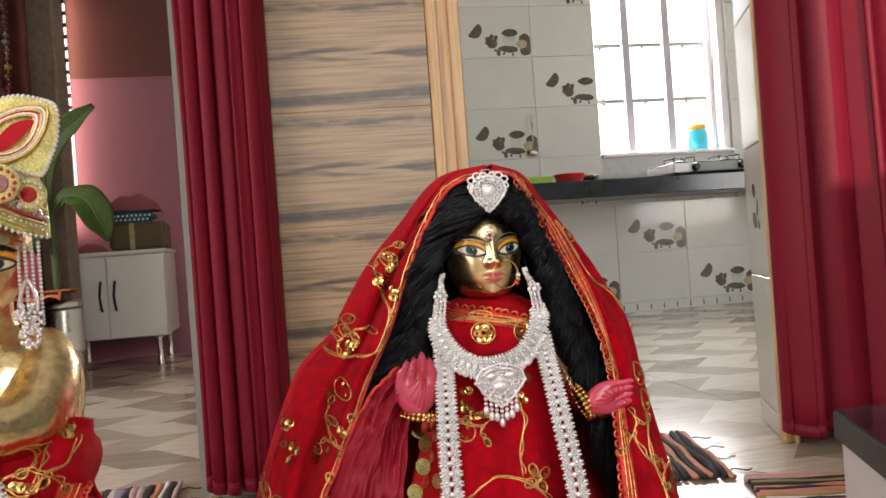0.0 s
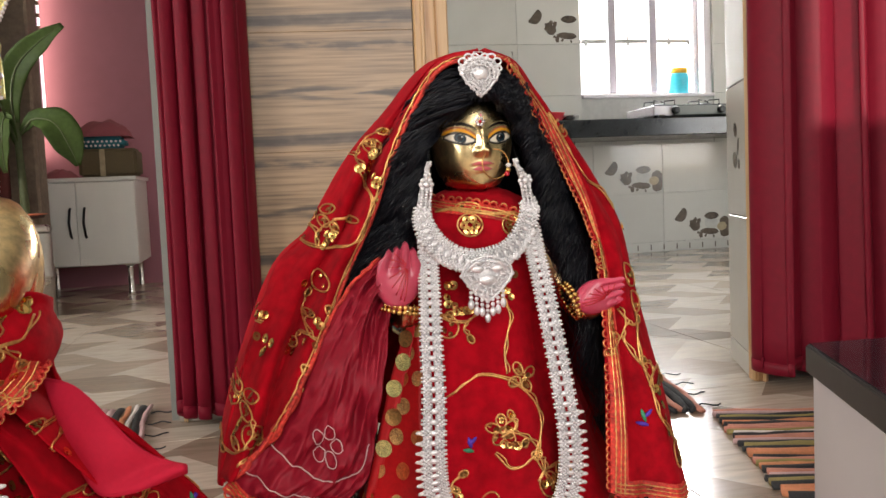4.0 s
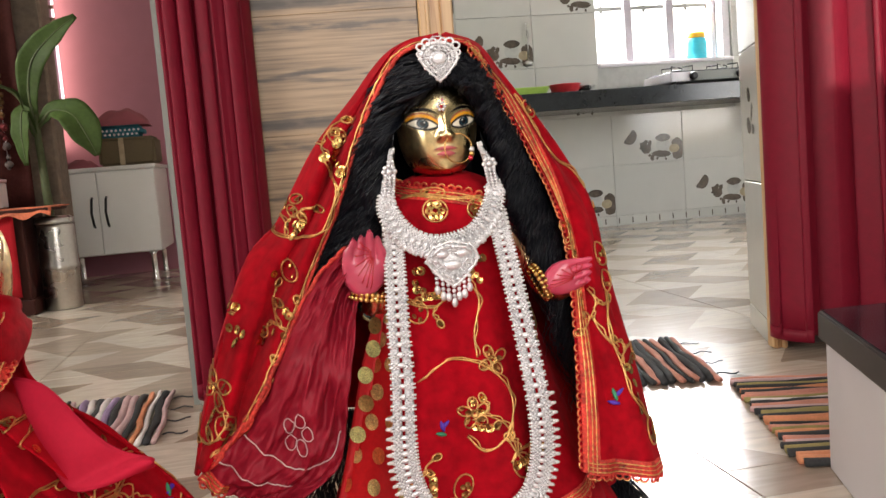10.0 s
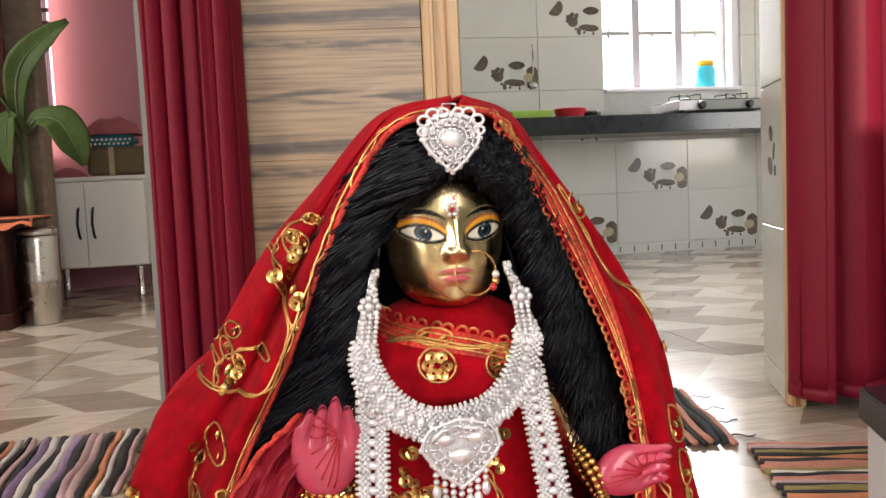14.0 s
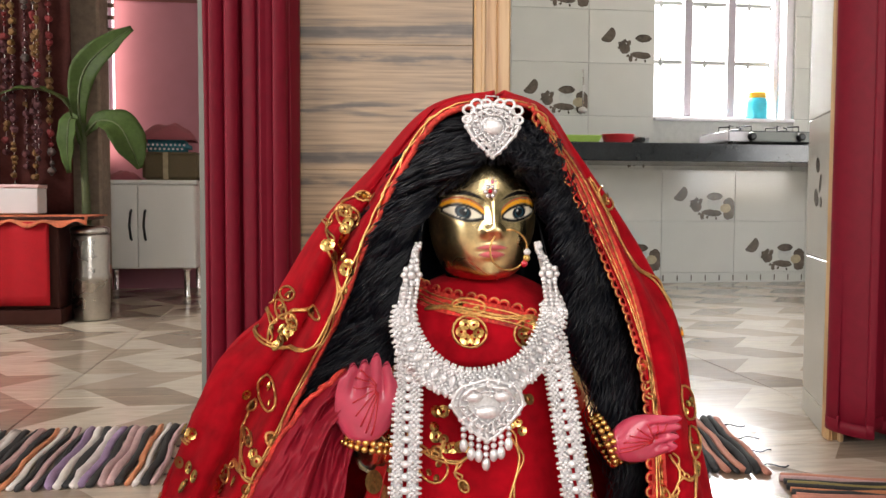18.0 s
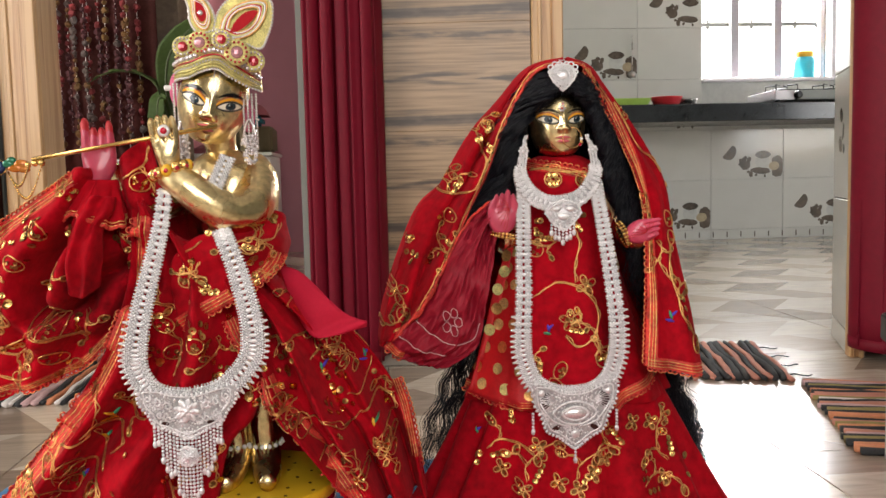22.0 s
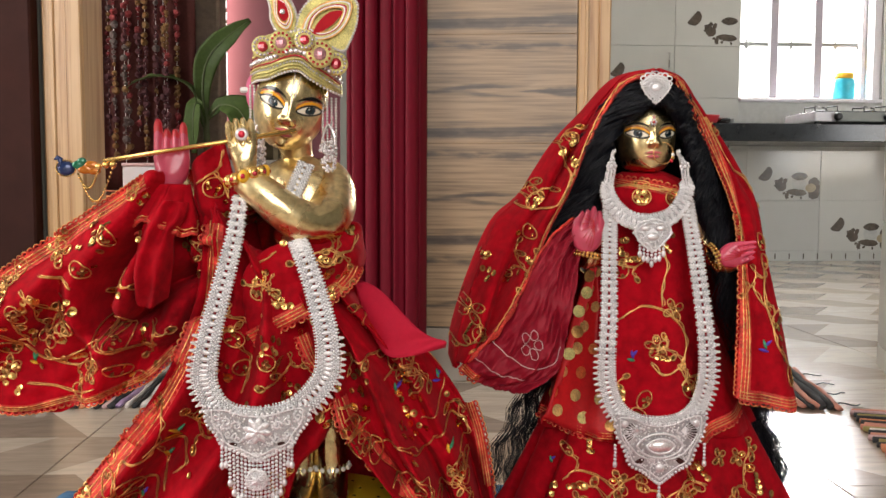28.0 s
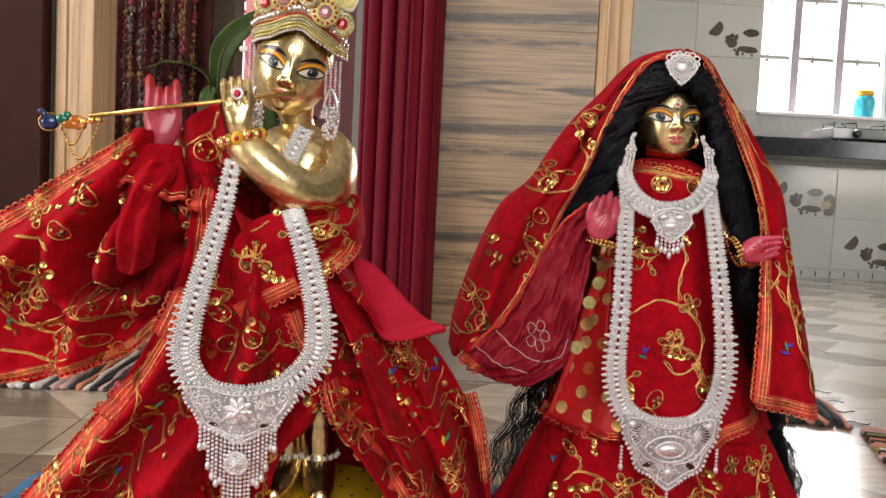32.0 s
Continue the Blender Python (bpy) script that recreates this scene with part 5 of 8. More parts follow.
def bead_strap(name, owner, pts, width, step=0.0042, lift=0.0, label="", teeth=True, outer=0, narrow=1.0, solid=False):
    """A broad silver chain: open rungs down the middle between rails of tiny beads, with a toothed outer edge."""
    length = sum((Vector(pts[i + 1]) - Vector(pts[i])).length for i in range(len(pts) - 1))
    n = max(4, int(length / step))

    def half(t):
        k = min(1, 5 * t, 5 * (1 - t)) if solid else min(1, 1.8 * t)
        return width / 2 * (narrow + (1 - narrow) * k)

    def frame_at(t):
        p = along(pts, t)
        d = (along(pts, min(1, t + 0.01)) - along(pts, max(0, t - 0.01))).normalized()
        side = d.cross(Vector((0, -1, 0))).normalized()
        up = side.cross(d)
        if up.y > 0:
            up, side = -up, -side
        return Matrix(((side.x, d.x, up.x, p.x), (side.y, d.y, up.y, p.y), (side.z, d.z, up.z, p.z), (0, 0, 0, 1)))
    base = bmesh.new()
    for a, b in (((-0.93, 0.93),) if solid else ((-0.93, -0.12), (0.12, 0.93))):
        add_to(base, sheet_bm(lambda u, v: frame_at(u) @ Vector(((a + (b - a) * v) * half(u), 0, -0.0005 + 0.0002 * math.sin(u * n * 6.283))), n * 3, 4, 0.0004))
    strap = part(name, base, SILVER_SHADED, owner, label, True)
    rungs = []
    for rx, ry in ((0.40, 0.40), (0.30, 0.44)):
        stud = sphere_bm(width / 2 * rx, step * ry, 0.0008, (0, 0, 0), 10, 6)
        me = bpy.data.meshes.new("rung")
        stud.to_mesh(me), stud.free()
        me.materials.append(SILVER)
        rungs.append(me)
    pearl, tooth = bmesh.new(), bmesh.new()
    for i in range(n):
        t = (i + 0.5) / n
        m, w = frame_at(t), half(t)
        o = new("rung", rungs[i % 2 if t < 0.45 else 0])
        o.parent, o.matrix_basis = strap, m
        for s in (-1, 1):
            for fx, rr in ((0.30, 0.0006), (0.48, 0.00075), (0.66, 0.0007), (0.85, 0.0008)):
                for h in (-0.25, 0.25):
                    add_to(pearl, sphere_bm(rr, rr, rr, (s * w * fx, (h + (0.25 if fx in (0.30, 0.66) else 0)) * step, 0.0003), 6, 4), m)
            if teeth:
                for h in (-0.25, 0.25):
                    add_to(tooth, sphere_bm(0.0007, 0.0006, 0.0006, (s * w * 1.02, h * step, 0.0), 7, 5), m)
                if s == outer and 0.45 < t < 0.97:
                    add_to(tooth, sphere_bm(0.0017, 0.0009, 0.0008, (s * (w * 1.06 + 0.001), 0, 0.0), 8, 6), m)
    part("bead_lattice", pearl, SILVER, strap)["kind"] = "stuff"
    if teeth:
        part("bead_edging", tooth, PEARL, strap)["kind"] = "stuff"
    else:
        tooth.free()
    return strap


def filigree(name, owner, centre, w, h, kind="flower", label="", gem=None, back=None):
    """A pierced silver pendant plate with curls, ridges and a boss."""
    bm = bmesh.new()
    outline = []
    for i in range(41):
        a = 2 * math.pi * i / 40
        x, z = math.sin(a), math.cos(a)
        if kind == "heart":
            x, z = 0.95 * math.sin(a) ** 3, (13 * math.cos(a) - 5 * math.cos(2 * a) - 2 * math.cos(3 * a) - math.cos(4 * a)) / 15
        elif kind == "leaf":
            z = 0.85 * z if z > 0 else z * (1.0 + 0.12 * (1 - abs(x)))
            x = math.copysign(abs(x) ** 0.8, x) * (1 - 0.55 * max(0, -z) ** 1.3)
        elif kind == "shield":
            z = z if z > 0 else z * (1.0 + 0.25 * (1 - abs(x)))
            x = x * (1 - 0.35 * max(0, -z))
            z = min(z, 0.8 + 0.1 * math.cos(4 * a))
        else:
            x, z = x * (1 + 0.06 * math.cos(9 * a)), z * (1 + 0.06 * math.cos(9 * a))
        outline.append(Vector((x * w / 2, 0, z * h / 2)))
    dark = bmesh.new()
    c = dark.verts.new((0, 0.0002, 0))
    ring = [dark.verts.new((p.x, 0.0008, p.z)) for p in outline[:-1]]
    for i in range(40):
        dark.faces.new((c, ring[(i + 1) % 40], ring[i]))
    for k in (1.0, 0.8, 0.55):
        tube_bm([p * k + Vector((0, -0.0006, 0)) for p in outline[:-1]], 0.00045 + 0.0002 * (k == 1.0), 5, closed=True, bm=bm)
    for i in range(16):
        a = 2 * math.pi * i / 16
        o = outline[int(i * 2.5)]
        tube_bm([o * 0.57 + Vector((0, -0.0008, 0)), o * 0.68 + Vector((0.0008 * math.cos(a), -0.0012, 0)), o * 0.8 + Vector((0, -0.0008, 0))], 0.0004, 5, bm=bm)
        add_to(bm, sphere_bm(0.0009, 0.0008, 0.0009, tuple(o * 1.03 + Vector((0, -0.0003, 0))), 8, 6))
        add_to(bm, sphere_bm(0.0006, 0.0006, 0.0006, tuple(o * 0.9 + Vector((0, -0.0009, 0))), 6, 5))
    for k in range(3):
        for i in range(30 - 8 * k):
            o = outline[int(i * 40 / (30 - 8 * k))]
            add_to(bm, sphere_bm(0.0005, 0.0005, 0.0005, tuple(o * (0.72 - 0.17 * k) + Vector((0, -0.0009, 0))), 6, 4))
    plate = part(name, bm, SILVER, owner, label)
    part("backing", dark, back or SILVER_SHADED, plate)
    boss = bmesh.new()
    if kind == "flower":
        for layer, (n, rr) in enumerate(((8, 0.36), (6, 0.22))):
            for i in range(n):
                a = 2 * math.pi * i / n + layer * 0.4
                pet = sphere_bm(rr * h * 0.5, 0.0007, rr * h * 0.22, (rr * h * 0.45, 0, 0), 10, 6)
                add_to(boss, pet, Matrix.Translation((0, -0.0012 - 0.0012 * layer, 0)) @ Matrix.Rotation(a, 4, "Y"))
        add_to(boss, sphere_bm(0.0012, 0.001, 0.0012, (0, -0.0032, 0), 10, 8))
    elif kind == "shield":
        for s in (-1, 1):
            add_to(boss, sphere_bm(w * 0.13, 0.001, h * 0.09, (s * w * 0.2, -0.001, h * 0.15), 14, 8))
            tube_bm([(s * w * 0.05, -0.0012, h * 0.32), (s * w * 0.25, -0.0014, h * 0.3), (s * w * 0.38, -0.001, h * 0.12)], 0.0006, 6, bm=boss)
        add_to(boss, sphere_bm(w * 0.18, 0.0012, h * 0.12, (0, -0.001, -h * 0.12), 14, 8))
    else:
        add_to(boss, sphere_bm(w * 0.2, 0.001, h * 0.16, (0, -0.0009, 0), 16, 10))
    part("boss", boss, gem or SILVER, plate)["kind"] = "stuff"
    plate.location = centre
    return plate


def tassel(owner, top, length, r, name="tassel"):
    bm = bmesh.new()
    n = max(3, int(length / 0.0021))
    for i in range(n):
        add_to(bm, sphere_bm(0.0010, 0.0010, 0.00095, (top[0], top[1], top[2] - i * 0.0021), 7, 5))
    add_to(bm, sphere_bm(0.0014, 0.0014, 0.0022, (top[0], top[1], top[2] - n * 0.0021 - 0.001), 8, 6))
    return part(name, bm, SILVER, owner)


def strands(name, owner, curves, radius, seed, spread=0.002, per=18, label="", crimp=0.0012, swing=0.33):
    """Locks of hair: each lock a bundle of thin crimped strands round a guide curve."""
    r = random.Random(seed)
    for count, g in enumerate(curves):
        bm = bmesh.new()
        length = sum((Vector(g[i + 1]) - Vector(g[i])).length for i in range(len(g) - 1))
        waves, start = length / r.uniform(0.021, 0.025), swing * count + r.uniform(-0.5, 0.5)
        n = 44
        guide = [along(g, i / n) for i in range(n + 1)]
        for _ in range(per):
            dx, dy = r.gauss(0, spread), r.gauss(0, spread * 0.7)
            ph, am, k = r.uniform(-0.35, 0.35), crimp * r.uniform(0.8, 1.2), r.uniform(0.98, 1.02)
            ph2, k2 = r.uniform(0, 6.28), length / r.uniform(0.004, 0.008)
            grow, cut = r.uniform(0.6, 1.7), r.uniform(0.75, 1.0)
            pts = []
            for i in range(n + 1):
                t = i / n * cut
                p = guide[int(round(t * n))] if cut == 1 else guide[int(t * n)].lerp(guide[min(n, int(t * n) + 1)], t * n - int(t * n))
                w = waves * k * 6.283 * t + start + ph
                on = min(1, 0.25 + 4 * t)
                pts.append(p + Vector((dx * (0.5 + grow * t) + on * (am * math.sin(w) + 0.07 * am * math.sin(k2 * 6.283 * t + ph2)), dy * (0.5 + t) + on * am * math.cos(w), on * 0.08 * am * math.cos(k2 * 6.283 * t))))
            tube_bm(pts, [radius * (1 - 0.6 * i / n) for i in range(n + 1)], 3, bm=bm)
        part(name, bm, HAIR, owner, label)["kind"] = "stuff"


def mitt(bag, base, tip, width, depth, mat, tip_mat, shape, heights, bend=0.0, rays=None):
    """A stylised cast hand: palm swelling from the wrist, four joined fingers ending apart."""
    base, tip = Vector(base), Vector(tip)
    up = (tip - base).normalized()
    side = Vector((0, 1, 0)).cross(up).normalized()
    back = up.cross(side)
    h = (tip - base).length

    def step(a, b, x):
        x = max(0.0, min(1.0, (x - a) / (b - a)))
        return x * x * (3 - 2 * x)

    def at(a, v):
        hw = along([(q, 0, 0) for q in shape], v).x * width
        xn = math.cos(a)
        f = step(0.5, 0.68, v)
        c = 0.5 + 0.5 * math.cos(4 * math.pi * (xn + 1) - math.pi)
        c = c ** 0.4
        hd = depth / 2 * (1 - 0.45 * step(0.55, 1.0, v)) * (0.35 + 0.65 * step(0.0, 0.12, v)) * (1 - 0.6 * f * (1 - c))
        tall = heights[min(3, max(0, int((xn + 1) * 2)))]
        z = v * h - h * step(0.66, 1.0, v) * ((1 - c) * 0.09 + (1 - tall))
        y = -hd * math.sin(a) - bend * step(0.5, 1.0, v) + 0.22 * depth * step(0.25, 0.6, v) * (1 - xn * xn) * (math.sin(a) > 0)
        return base + side * (hw * xn) + back * y + up * z
    nu, nv = 88, 44
    verts = [at(2 * math.pi * i / nu, j / nv) for j in range(nv + 1) for i in range(nu)]
    quads, tips = [], []
    for j in range(nv):
        for i in range(nu):
            k = (i + 1) % nu
            (tips if j > 0.84 * nv else quads).append((j * nu + i, j * nu + k, (j + 1) * nu + k, (j + 1) * nu + i))
    for i in range(1, nu // 2):
        k = nv * nu
        tips.append((k + i, k + i - 1 if i > 1 else k, k + (nu - i + 1) % nu, k + nu - i))
        quads.append((i, nu - i, (nu - i + 1) % nu, i - 1))
    n0 = len(bag.v)
    bag.add(verts, quads, mat)
    bag.f += [tuple(i + n0 for i in q) for q in tips]
    bag.m += [tip_mat] * len(tips)
    if rays:
        ink = bmesh.new()
        for i in range(8):
            a = math.radians(150 + 17 * i)
            pts = []
            for k in range(7):
                r = 0.1 + 0.15 * k
                xn, v = rays[0] + 0.85 * r * math.cos(a), rays[1] + 0.5 * r * math.sin(a)
                if abs(xn) < 0.93 and 0.08 < v < 0.95:
                    pts.append(at(math.acos(xn), v) - back * 0.00003)
            if len(pts) > 2:
                tube_bm(pts, 0.0003, 5, bm=ink)
        bag.bm(ink, 2)

# ---- the standing goddess statue in red ----
IL = [(0.1000, 0.4010, 0.5120), (0.0840, 0.4040, 0.5070), (0.0710, 0.4100, 0.4880), (0.0590, 0.4120, 0.4630), (0.0460, 0.4120, 0.4320), (0.0320, 0.4100, 0.4050), (0.0160, 0.4000, 0.3760), (0.0020, 0.3950, 0.3530), (-0.0120, 0.3950, 0.3420)]
OL = [(0.1040, 0.4180, 0.5170), (0.0850, 0.4300, 0.5130), (0.0660, 0.4400, 0.4920), (0.0470, 0.4450, 0.4700), (0.0250, 0.4450, 0.4380), (0.0060, 0.4400, 0.4190), (-0.0090, 0.4300, 0.3840), (-0.0190, 0.4200, 0.3520), (-0.0220, 0.4100, 0.3320)]
IR = [(0.1010, 0.4010, 0.5119), (0.1152, 0.4040, 0.5088), (0.1275, 0.4080, 0.4897), (0.1398, 0.4080, 0.4632), (0.1490, 0.4030, 0.4384), (0.1517, 0.3950, 0.4155), (0.1496, 0.3850, 0.3801), (0.1465, 0.3780, 0.3452), (0.1440, 0.3720, 0.3179)]
OR = [(0.1072, 0.4180, 0.5172), (0.1245, 0.4300, 0.5122), (0.1372, 0.4380, 0.4977), (0.1505, 0.4420, 0.4800), (0.1668, 0.4400, 0.4545), (0.1752, 0.4300, 0.4282), (0.1745, 0.4100, 0.3983), (0.1805, 0.3950, 0.3530), (0.1870, 0.3850, 0.3104)]


def veil_at(u, v):
    a, b, c, d = along(IL, u), along(OL, u), along(OR, u), along(IR, u)
    mid = (b + c) / 2
    bl, br = b * 0.75 + mid * 0.25, c * 0.75 + mid * 0.25
    bl.y = br.y = 0.455 + 0.03 * min(1, u * 3)
    al, ar = a * 0.5 + b * 0.5, c * 0.5 + d * 0.5
    al.y -= 0.004 + 0.006 * u
    ar.y -= 0.004 + 0.006 * u
    p = along([a, al, b, bl, br, c, ar, d], v)
    k = min(1, u * 2.5) * (1.0 if v < 0.6 else 0.4)
    p.y += k * (0.006 * math.sin(v * 46 + 5 * u) + 0.009 * noise.noise((v * 9, u * 7, 1.5)) + 0.0025 * noise.noise((v * 30, u * 16, 2.5)))
    p.x += k * 0.0022 * math.sin(v * 31 + 7 * u) * (0.2 < v < 0.8)
    p.z += k * 0.002 * noise.noise((v * 14, u * 7, 4.0))
    return p


veil = tagged(empty("veil"), "red velvet veil with gold embroidery, draped over the statue's head", "veil")
veil_cloth = part("velvet", sheet_bm(lambda u, v: veil_at(u, v), 70, 150, 0.0012), VELVET, veil, smooth=True)
VC = Cloth(veil_cloth)
nw = Needlework(VC, veil, 21)
edge_left = [(p[0] - 0.001, p[2]) for p in IL]
nw.cord(edge_left, 90, 0.0011, True, "twisted_edge", LACE)
nw.cord([(a - 0.0014, b + 0.0004) for a, b in edge_left], 90, 0.0004, True, "gold_edge")
nw.cord([(p[0], p[2]) for p in IR[:3]], 40, 0.0009, True, "twisted_edge", LACE)
nw.cord([(p[0] + 0.0014, p[2] + 0.0005) for p in IR[:3]], 40, 0.0004, True, "gold_edge")
nw.lace([(p[0] + 0.0004, p[2]) for p in IR[1:]], 0.0068, 120, 1, taper=True)
nw.lace([(0.1460, 0.3170), (0.1590, 0.3150), (0.1740, 0.3120), (0.1890, 0.3090)], 0.007, 30, 1)
for k in ((0.0650, 0.4790), (0.0530, 0.4580), (0.0500, 0.4620)):
    nw.cluster(k[0], k[1], 6, 0.004, 0.004)
nw.flower(*(0.0290, 0.4450), 0.0042, 4)
nw.flower(*(-0.0110, 0.3660), 0.0046, 4)
nw.loop(*(0.0260, 0.4150), 0.0036, 0.0048, 0.3, 4)
nw.loop(*(-0.0070, 0.3530), 0.0042, 0.005, 0.2, 6)
nw.loop(*(0.0540, 0.4740), 0.0034, 0.0042, 0.6, 4)
nw.cord([(0.0460, 0.4650), (0.0500, 0.4520), (0.0460, 0.4390), (0.0390, 0.4300), (0.0230, 0.4300), (0.0170, 0.4390)], 30)
nw.cord([(-0.0110, 0.3910), (0.0010, 0.3900), (0.0160, 0.3920)], 20)
for i in range(7):
    nw.sequin(*(-0.0080, 0.4000)[:0] or ((-0.0080, 0.3930)[0] + 0.003 * (i % 4), (-0.0080, 0.3930)[1] + 0.004 + 0.0032 * (i // 2)), 0.0021)
for i in range(4):
    nw.sequin((0.0280, 0.4340)[0] + 0.0034 * i, (0.0280, 0.4340)[1] + 0.0012 * i, 0.002)
nw.cluster(*(0.0090, 0.3880), 10, 0.014, 0.004)
nw.cord([(0.1400, 0.4880), (0.1490, 0.4730), (0.1550, 0.4580), (0.1680, 0.4500), (0.1730, 0.4400)], 30)
nw.cord([(0.1680, 0.3930), (0.1650, 0.3760), (0.1690, 0.3600), (0.1710, 0.3480), (0.1800, 0.3350)], 34)
nw.cord([(0.1680, 0.3680), (0.1620, 0.3750), (0.1590, 0.3830)], 14)
nw.loop(*(0.1720, 0.4090), 0.004, 0.0055, 0.2, 5)
nw.loop(*(0.1480, 0.4810), 0.003, 0.0045, 0.5, 4)
nw.loop(*(0.1710, 0.3970), 0.0034, 0.0048, -0.2, 3)
for i in range(4):
    nw.sequin((0.1730, 0.3580)[0] + 0.0004 * i, (0.1730, 0.3580)[1] - 0.0058 * i, 0.0022)
nw.loop(*(0.1810, 0.3290), 0.0034, 0.006, 0.1, 7)
nw.stitches(*(0.1630, 0.3480), [BLUE_THREAD, GREEN_THREAD, BLUE_THREAD], 0.0055)
nw.stitches(*(0.1410, 0.4940), [BLUE_THREAD, GREEN_THREAD], 0.003)
rv = random.Random(9)
for i, (x, z) in enumerate(scatter(VC, -0.02, 0.06, 0.34, 0.47, 9, 0.02, random.Random(41)) + scatter(VC, 0.155, 0.185, 0.34, 0.46, 4, 0.022, random.Random(43))):
    nw.spray(x, z, 1.1 * i, 0.48)
for x, z in scatter(VC, -0.02, 0.05, 0.34, 0.46, 7, 0.016, rv):
    nw.sequin(x, z, 0.0019)

# the turned-back lining over the forearm
LA = [(0.0560, 0.4050, 0.4270), (0.0390, 0.4020, 0.4130), (0.0240, 0.3960, 0.3920), (0.0080, 0.3880, 0.3650), (-0.0090, 0.3840, 0.3440), (-0.0200, 0.3860, 0.3330)]
LB = [(0.0660, 0.4000, 0.4210), (0.0550, 0.3940, 0.4050), (0.0510, 0.3880, 0.3860), (0.0440, 0.3820, 0.3560), (0.0390, 0.3800, 0.3330), (0.0210, 0.3820, 0.3210)]


def lining_at(u, v):
    a, b = along(LA, u), along(LB, u)
    p = a + (b - a) * v
    belly = math.sin(math.pi * v) * math.sin(math.pi * min(1, 0.15 + u * 0.85))
    p.y -= 0.010 * belly * (0.3 + 0.7 * u) - 0.003 * math.sin(v * 9 + 3 * u) * (1 - 0.7 * u)
    p.y += 0.009 * noise.noise((v * 4, u * 5, 8)) + 0.005 * noise.noise((v * 9, u * 11, 3)) + 0.002 * noise.noise((v * 20, u * 22, 3))
    p.z -= 0.006 * math.sin(math.pi * v) * u
    return p


lining = part("lining", sheet_bm(lining_at, 80, 70, 0.001), LINING, veil, "wine-coloured satin lining turned over the forearm", True)
LC = Cloth(lining)
nl = Needlework(LC, lining, 5)
nl.cord([(p[0], p[2]) for p in LA], 60, 0.0009, True, "twisted_edge", LACE)
nl.cord([(p[0] - 0.0014, p[2] + 0.001) for p in LA], 60, 0.0004, False, "gold_edge")
nl.cord([(-0.0030, 0.3530), (0.0090, 0.3420), (0.0220, 0.3350), (0.0350, 0.3370), (0.0410, 0.3470)], 30, 0.0003, False, "stitching", RAG_PINK)
nl.cord([(-0.0120, 0.3410), (0.0020, 0.3320), (0.0180, 0.3280)], 24, 0.0003, False, "stitching", RAG_PINK)
for k in range(5):
    a = k * 1.256
    c0 = (0.0230, 0.3490)
    nl.cord([(c0[0] + 0.004 * math.cos(a) + 0.0022 * math.cos(b), c0[1] + 0.006 * math.sin(a) + 0.003 * math.sin(b)) for b in [0.7 * i for i in range(10)]], 24, 0.00025, False, "stitching", RAG_PINK)
nl.stitches(*(0.0070, 0.3670), [BLUE_THREAD, RAG_MAUVE, BLUE_THREAD], 0.004)
nl.lace([(-0.0200, 0.3330), (-0.0140, 0.3280), (-0.0090, 0.3260)], 0.005, 14, 1)


def ring_garment(rows, a0, a1, folds, amp, seed, nu=120, nv=36, thick=0.0012):
    """A garment round an upright body; rows: x, y of the middle, z, half width, half depth."""
    def f(u, v):
        c = along([(r[0], r[1], r[2]) for r in rows], v)
        w = along([(r[3], r[4], 0) for r in rows], v)
        a = a0 + (a1 - a0) * u
        k = 1 + v * amp * (math.sin(folds * a + seed) + 0.5 * math.sin(folds * 1.7 * a + 2 * seed + 3 * v)) + 0.03 * v * noise.noise((math.cos(a) * 2, math.sin(a) * 2, v * 2 + seed))
        return c.x + w.x * k * math.sin(a), c.y - w.y * k * math.cos(a), c.z
    return sheet_bm(f, nu, nv, thick)


gown = tagged(empty("gown"), "red velvet gown with gold vines, lace hems and brocade side", "dress")
skirt = part("skirt", ring_garment([(0.105, 0.428, 0.335, 0.045, 0.036), (0.107, 0.43, 0.29, 0.066, 0.048), (0.108, 0.43, 0.25, 0.084, 0.056), (0.108, 0.43, PZ + 0.006, 0.105, 0.068)], -math.pi, math.pi, 15, 0.085, 2.0), VELVET, gown, smooth=True)
tunic = part("tunic", ring_garment([(0.101, 0.429, 0.448, 0.011, 0.012), (0.101, 0.428, 0.443, 0.025, 0.021), (0.101, 0.427, 0.432, 0.034, 0.026), (0.101, 0.426, 0.412, 0.033, 0.027), (0.102, 0.427, 0.385, 0.036, 0.032), (0.104, 0.43, 0.35, 0.047, 0.042), (0.106, 0.432, 0.318, 0.058, 0.049), (0.107, 0.432, 0.289, 0.069, 0.054)], -math.pi, math.pi, 9, 0.045, 0.6), VELVET, gown, smooth=True)
GC = Cloth(skirt, tunic)
ng = Needlework(GC, gown, 33)
ng.lace([(0.0330, 0.2970), (0.0450, 0.2920), (0.0580, 0.2890), (0.0740, 0.2890)], 0.0065, 40, 1)
ng.lace([(0.1270, 0.2890), (0.1390, 0.2940), (0.1560, 0.3000), (0.1770, 0.3060)], 0.0065, 40, 1)
BL_, BR_ = [(0.0620, 0.4000, 0.3930), (0.0540, 0.4000, 0.3710), (0.0470, 0.4000, 0.3440), (0.0390, 0.4000, 0.3140), (0.0330, 0.4000, 0.2950)], [(0.0700, 0.3900, 0.3950), (0.0700, 0.3900, 0.3730), (0.0680, 0.3900, 0.3470), (0.0700, 0.3900, 0.3170), (0.0750, 0.3900, 0.2860)]


def brocade_at(u, v):
    a, b = along(BL_, u), along(BR_, u)
    p = a + (b - a) * v
    h, n = GC.at(p.x, p.z, 0.0012)
    return h if h is not None else p


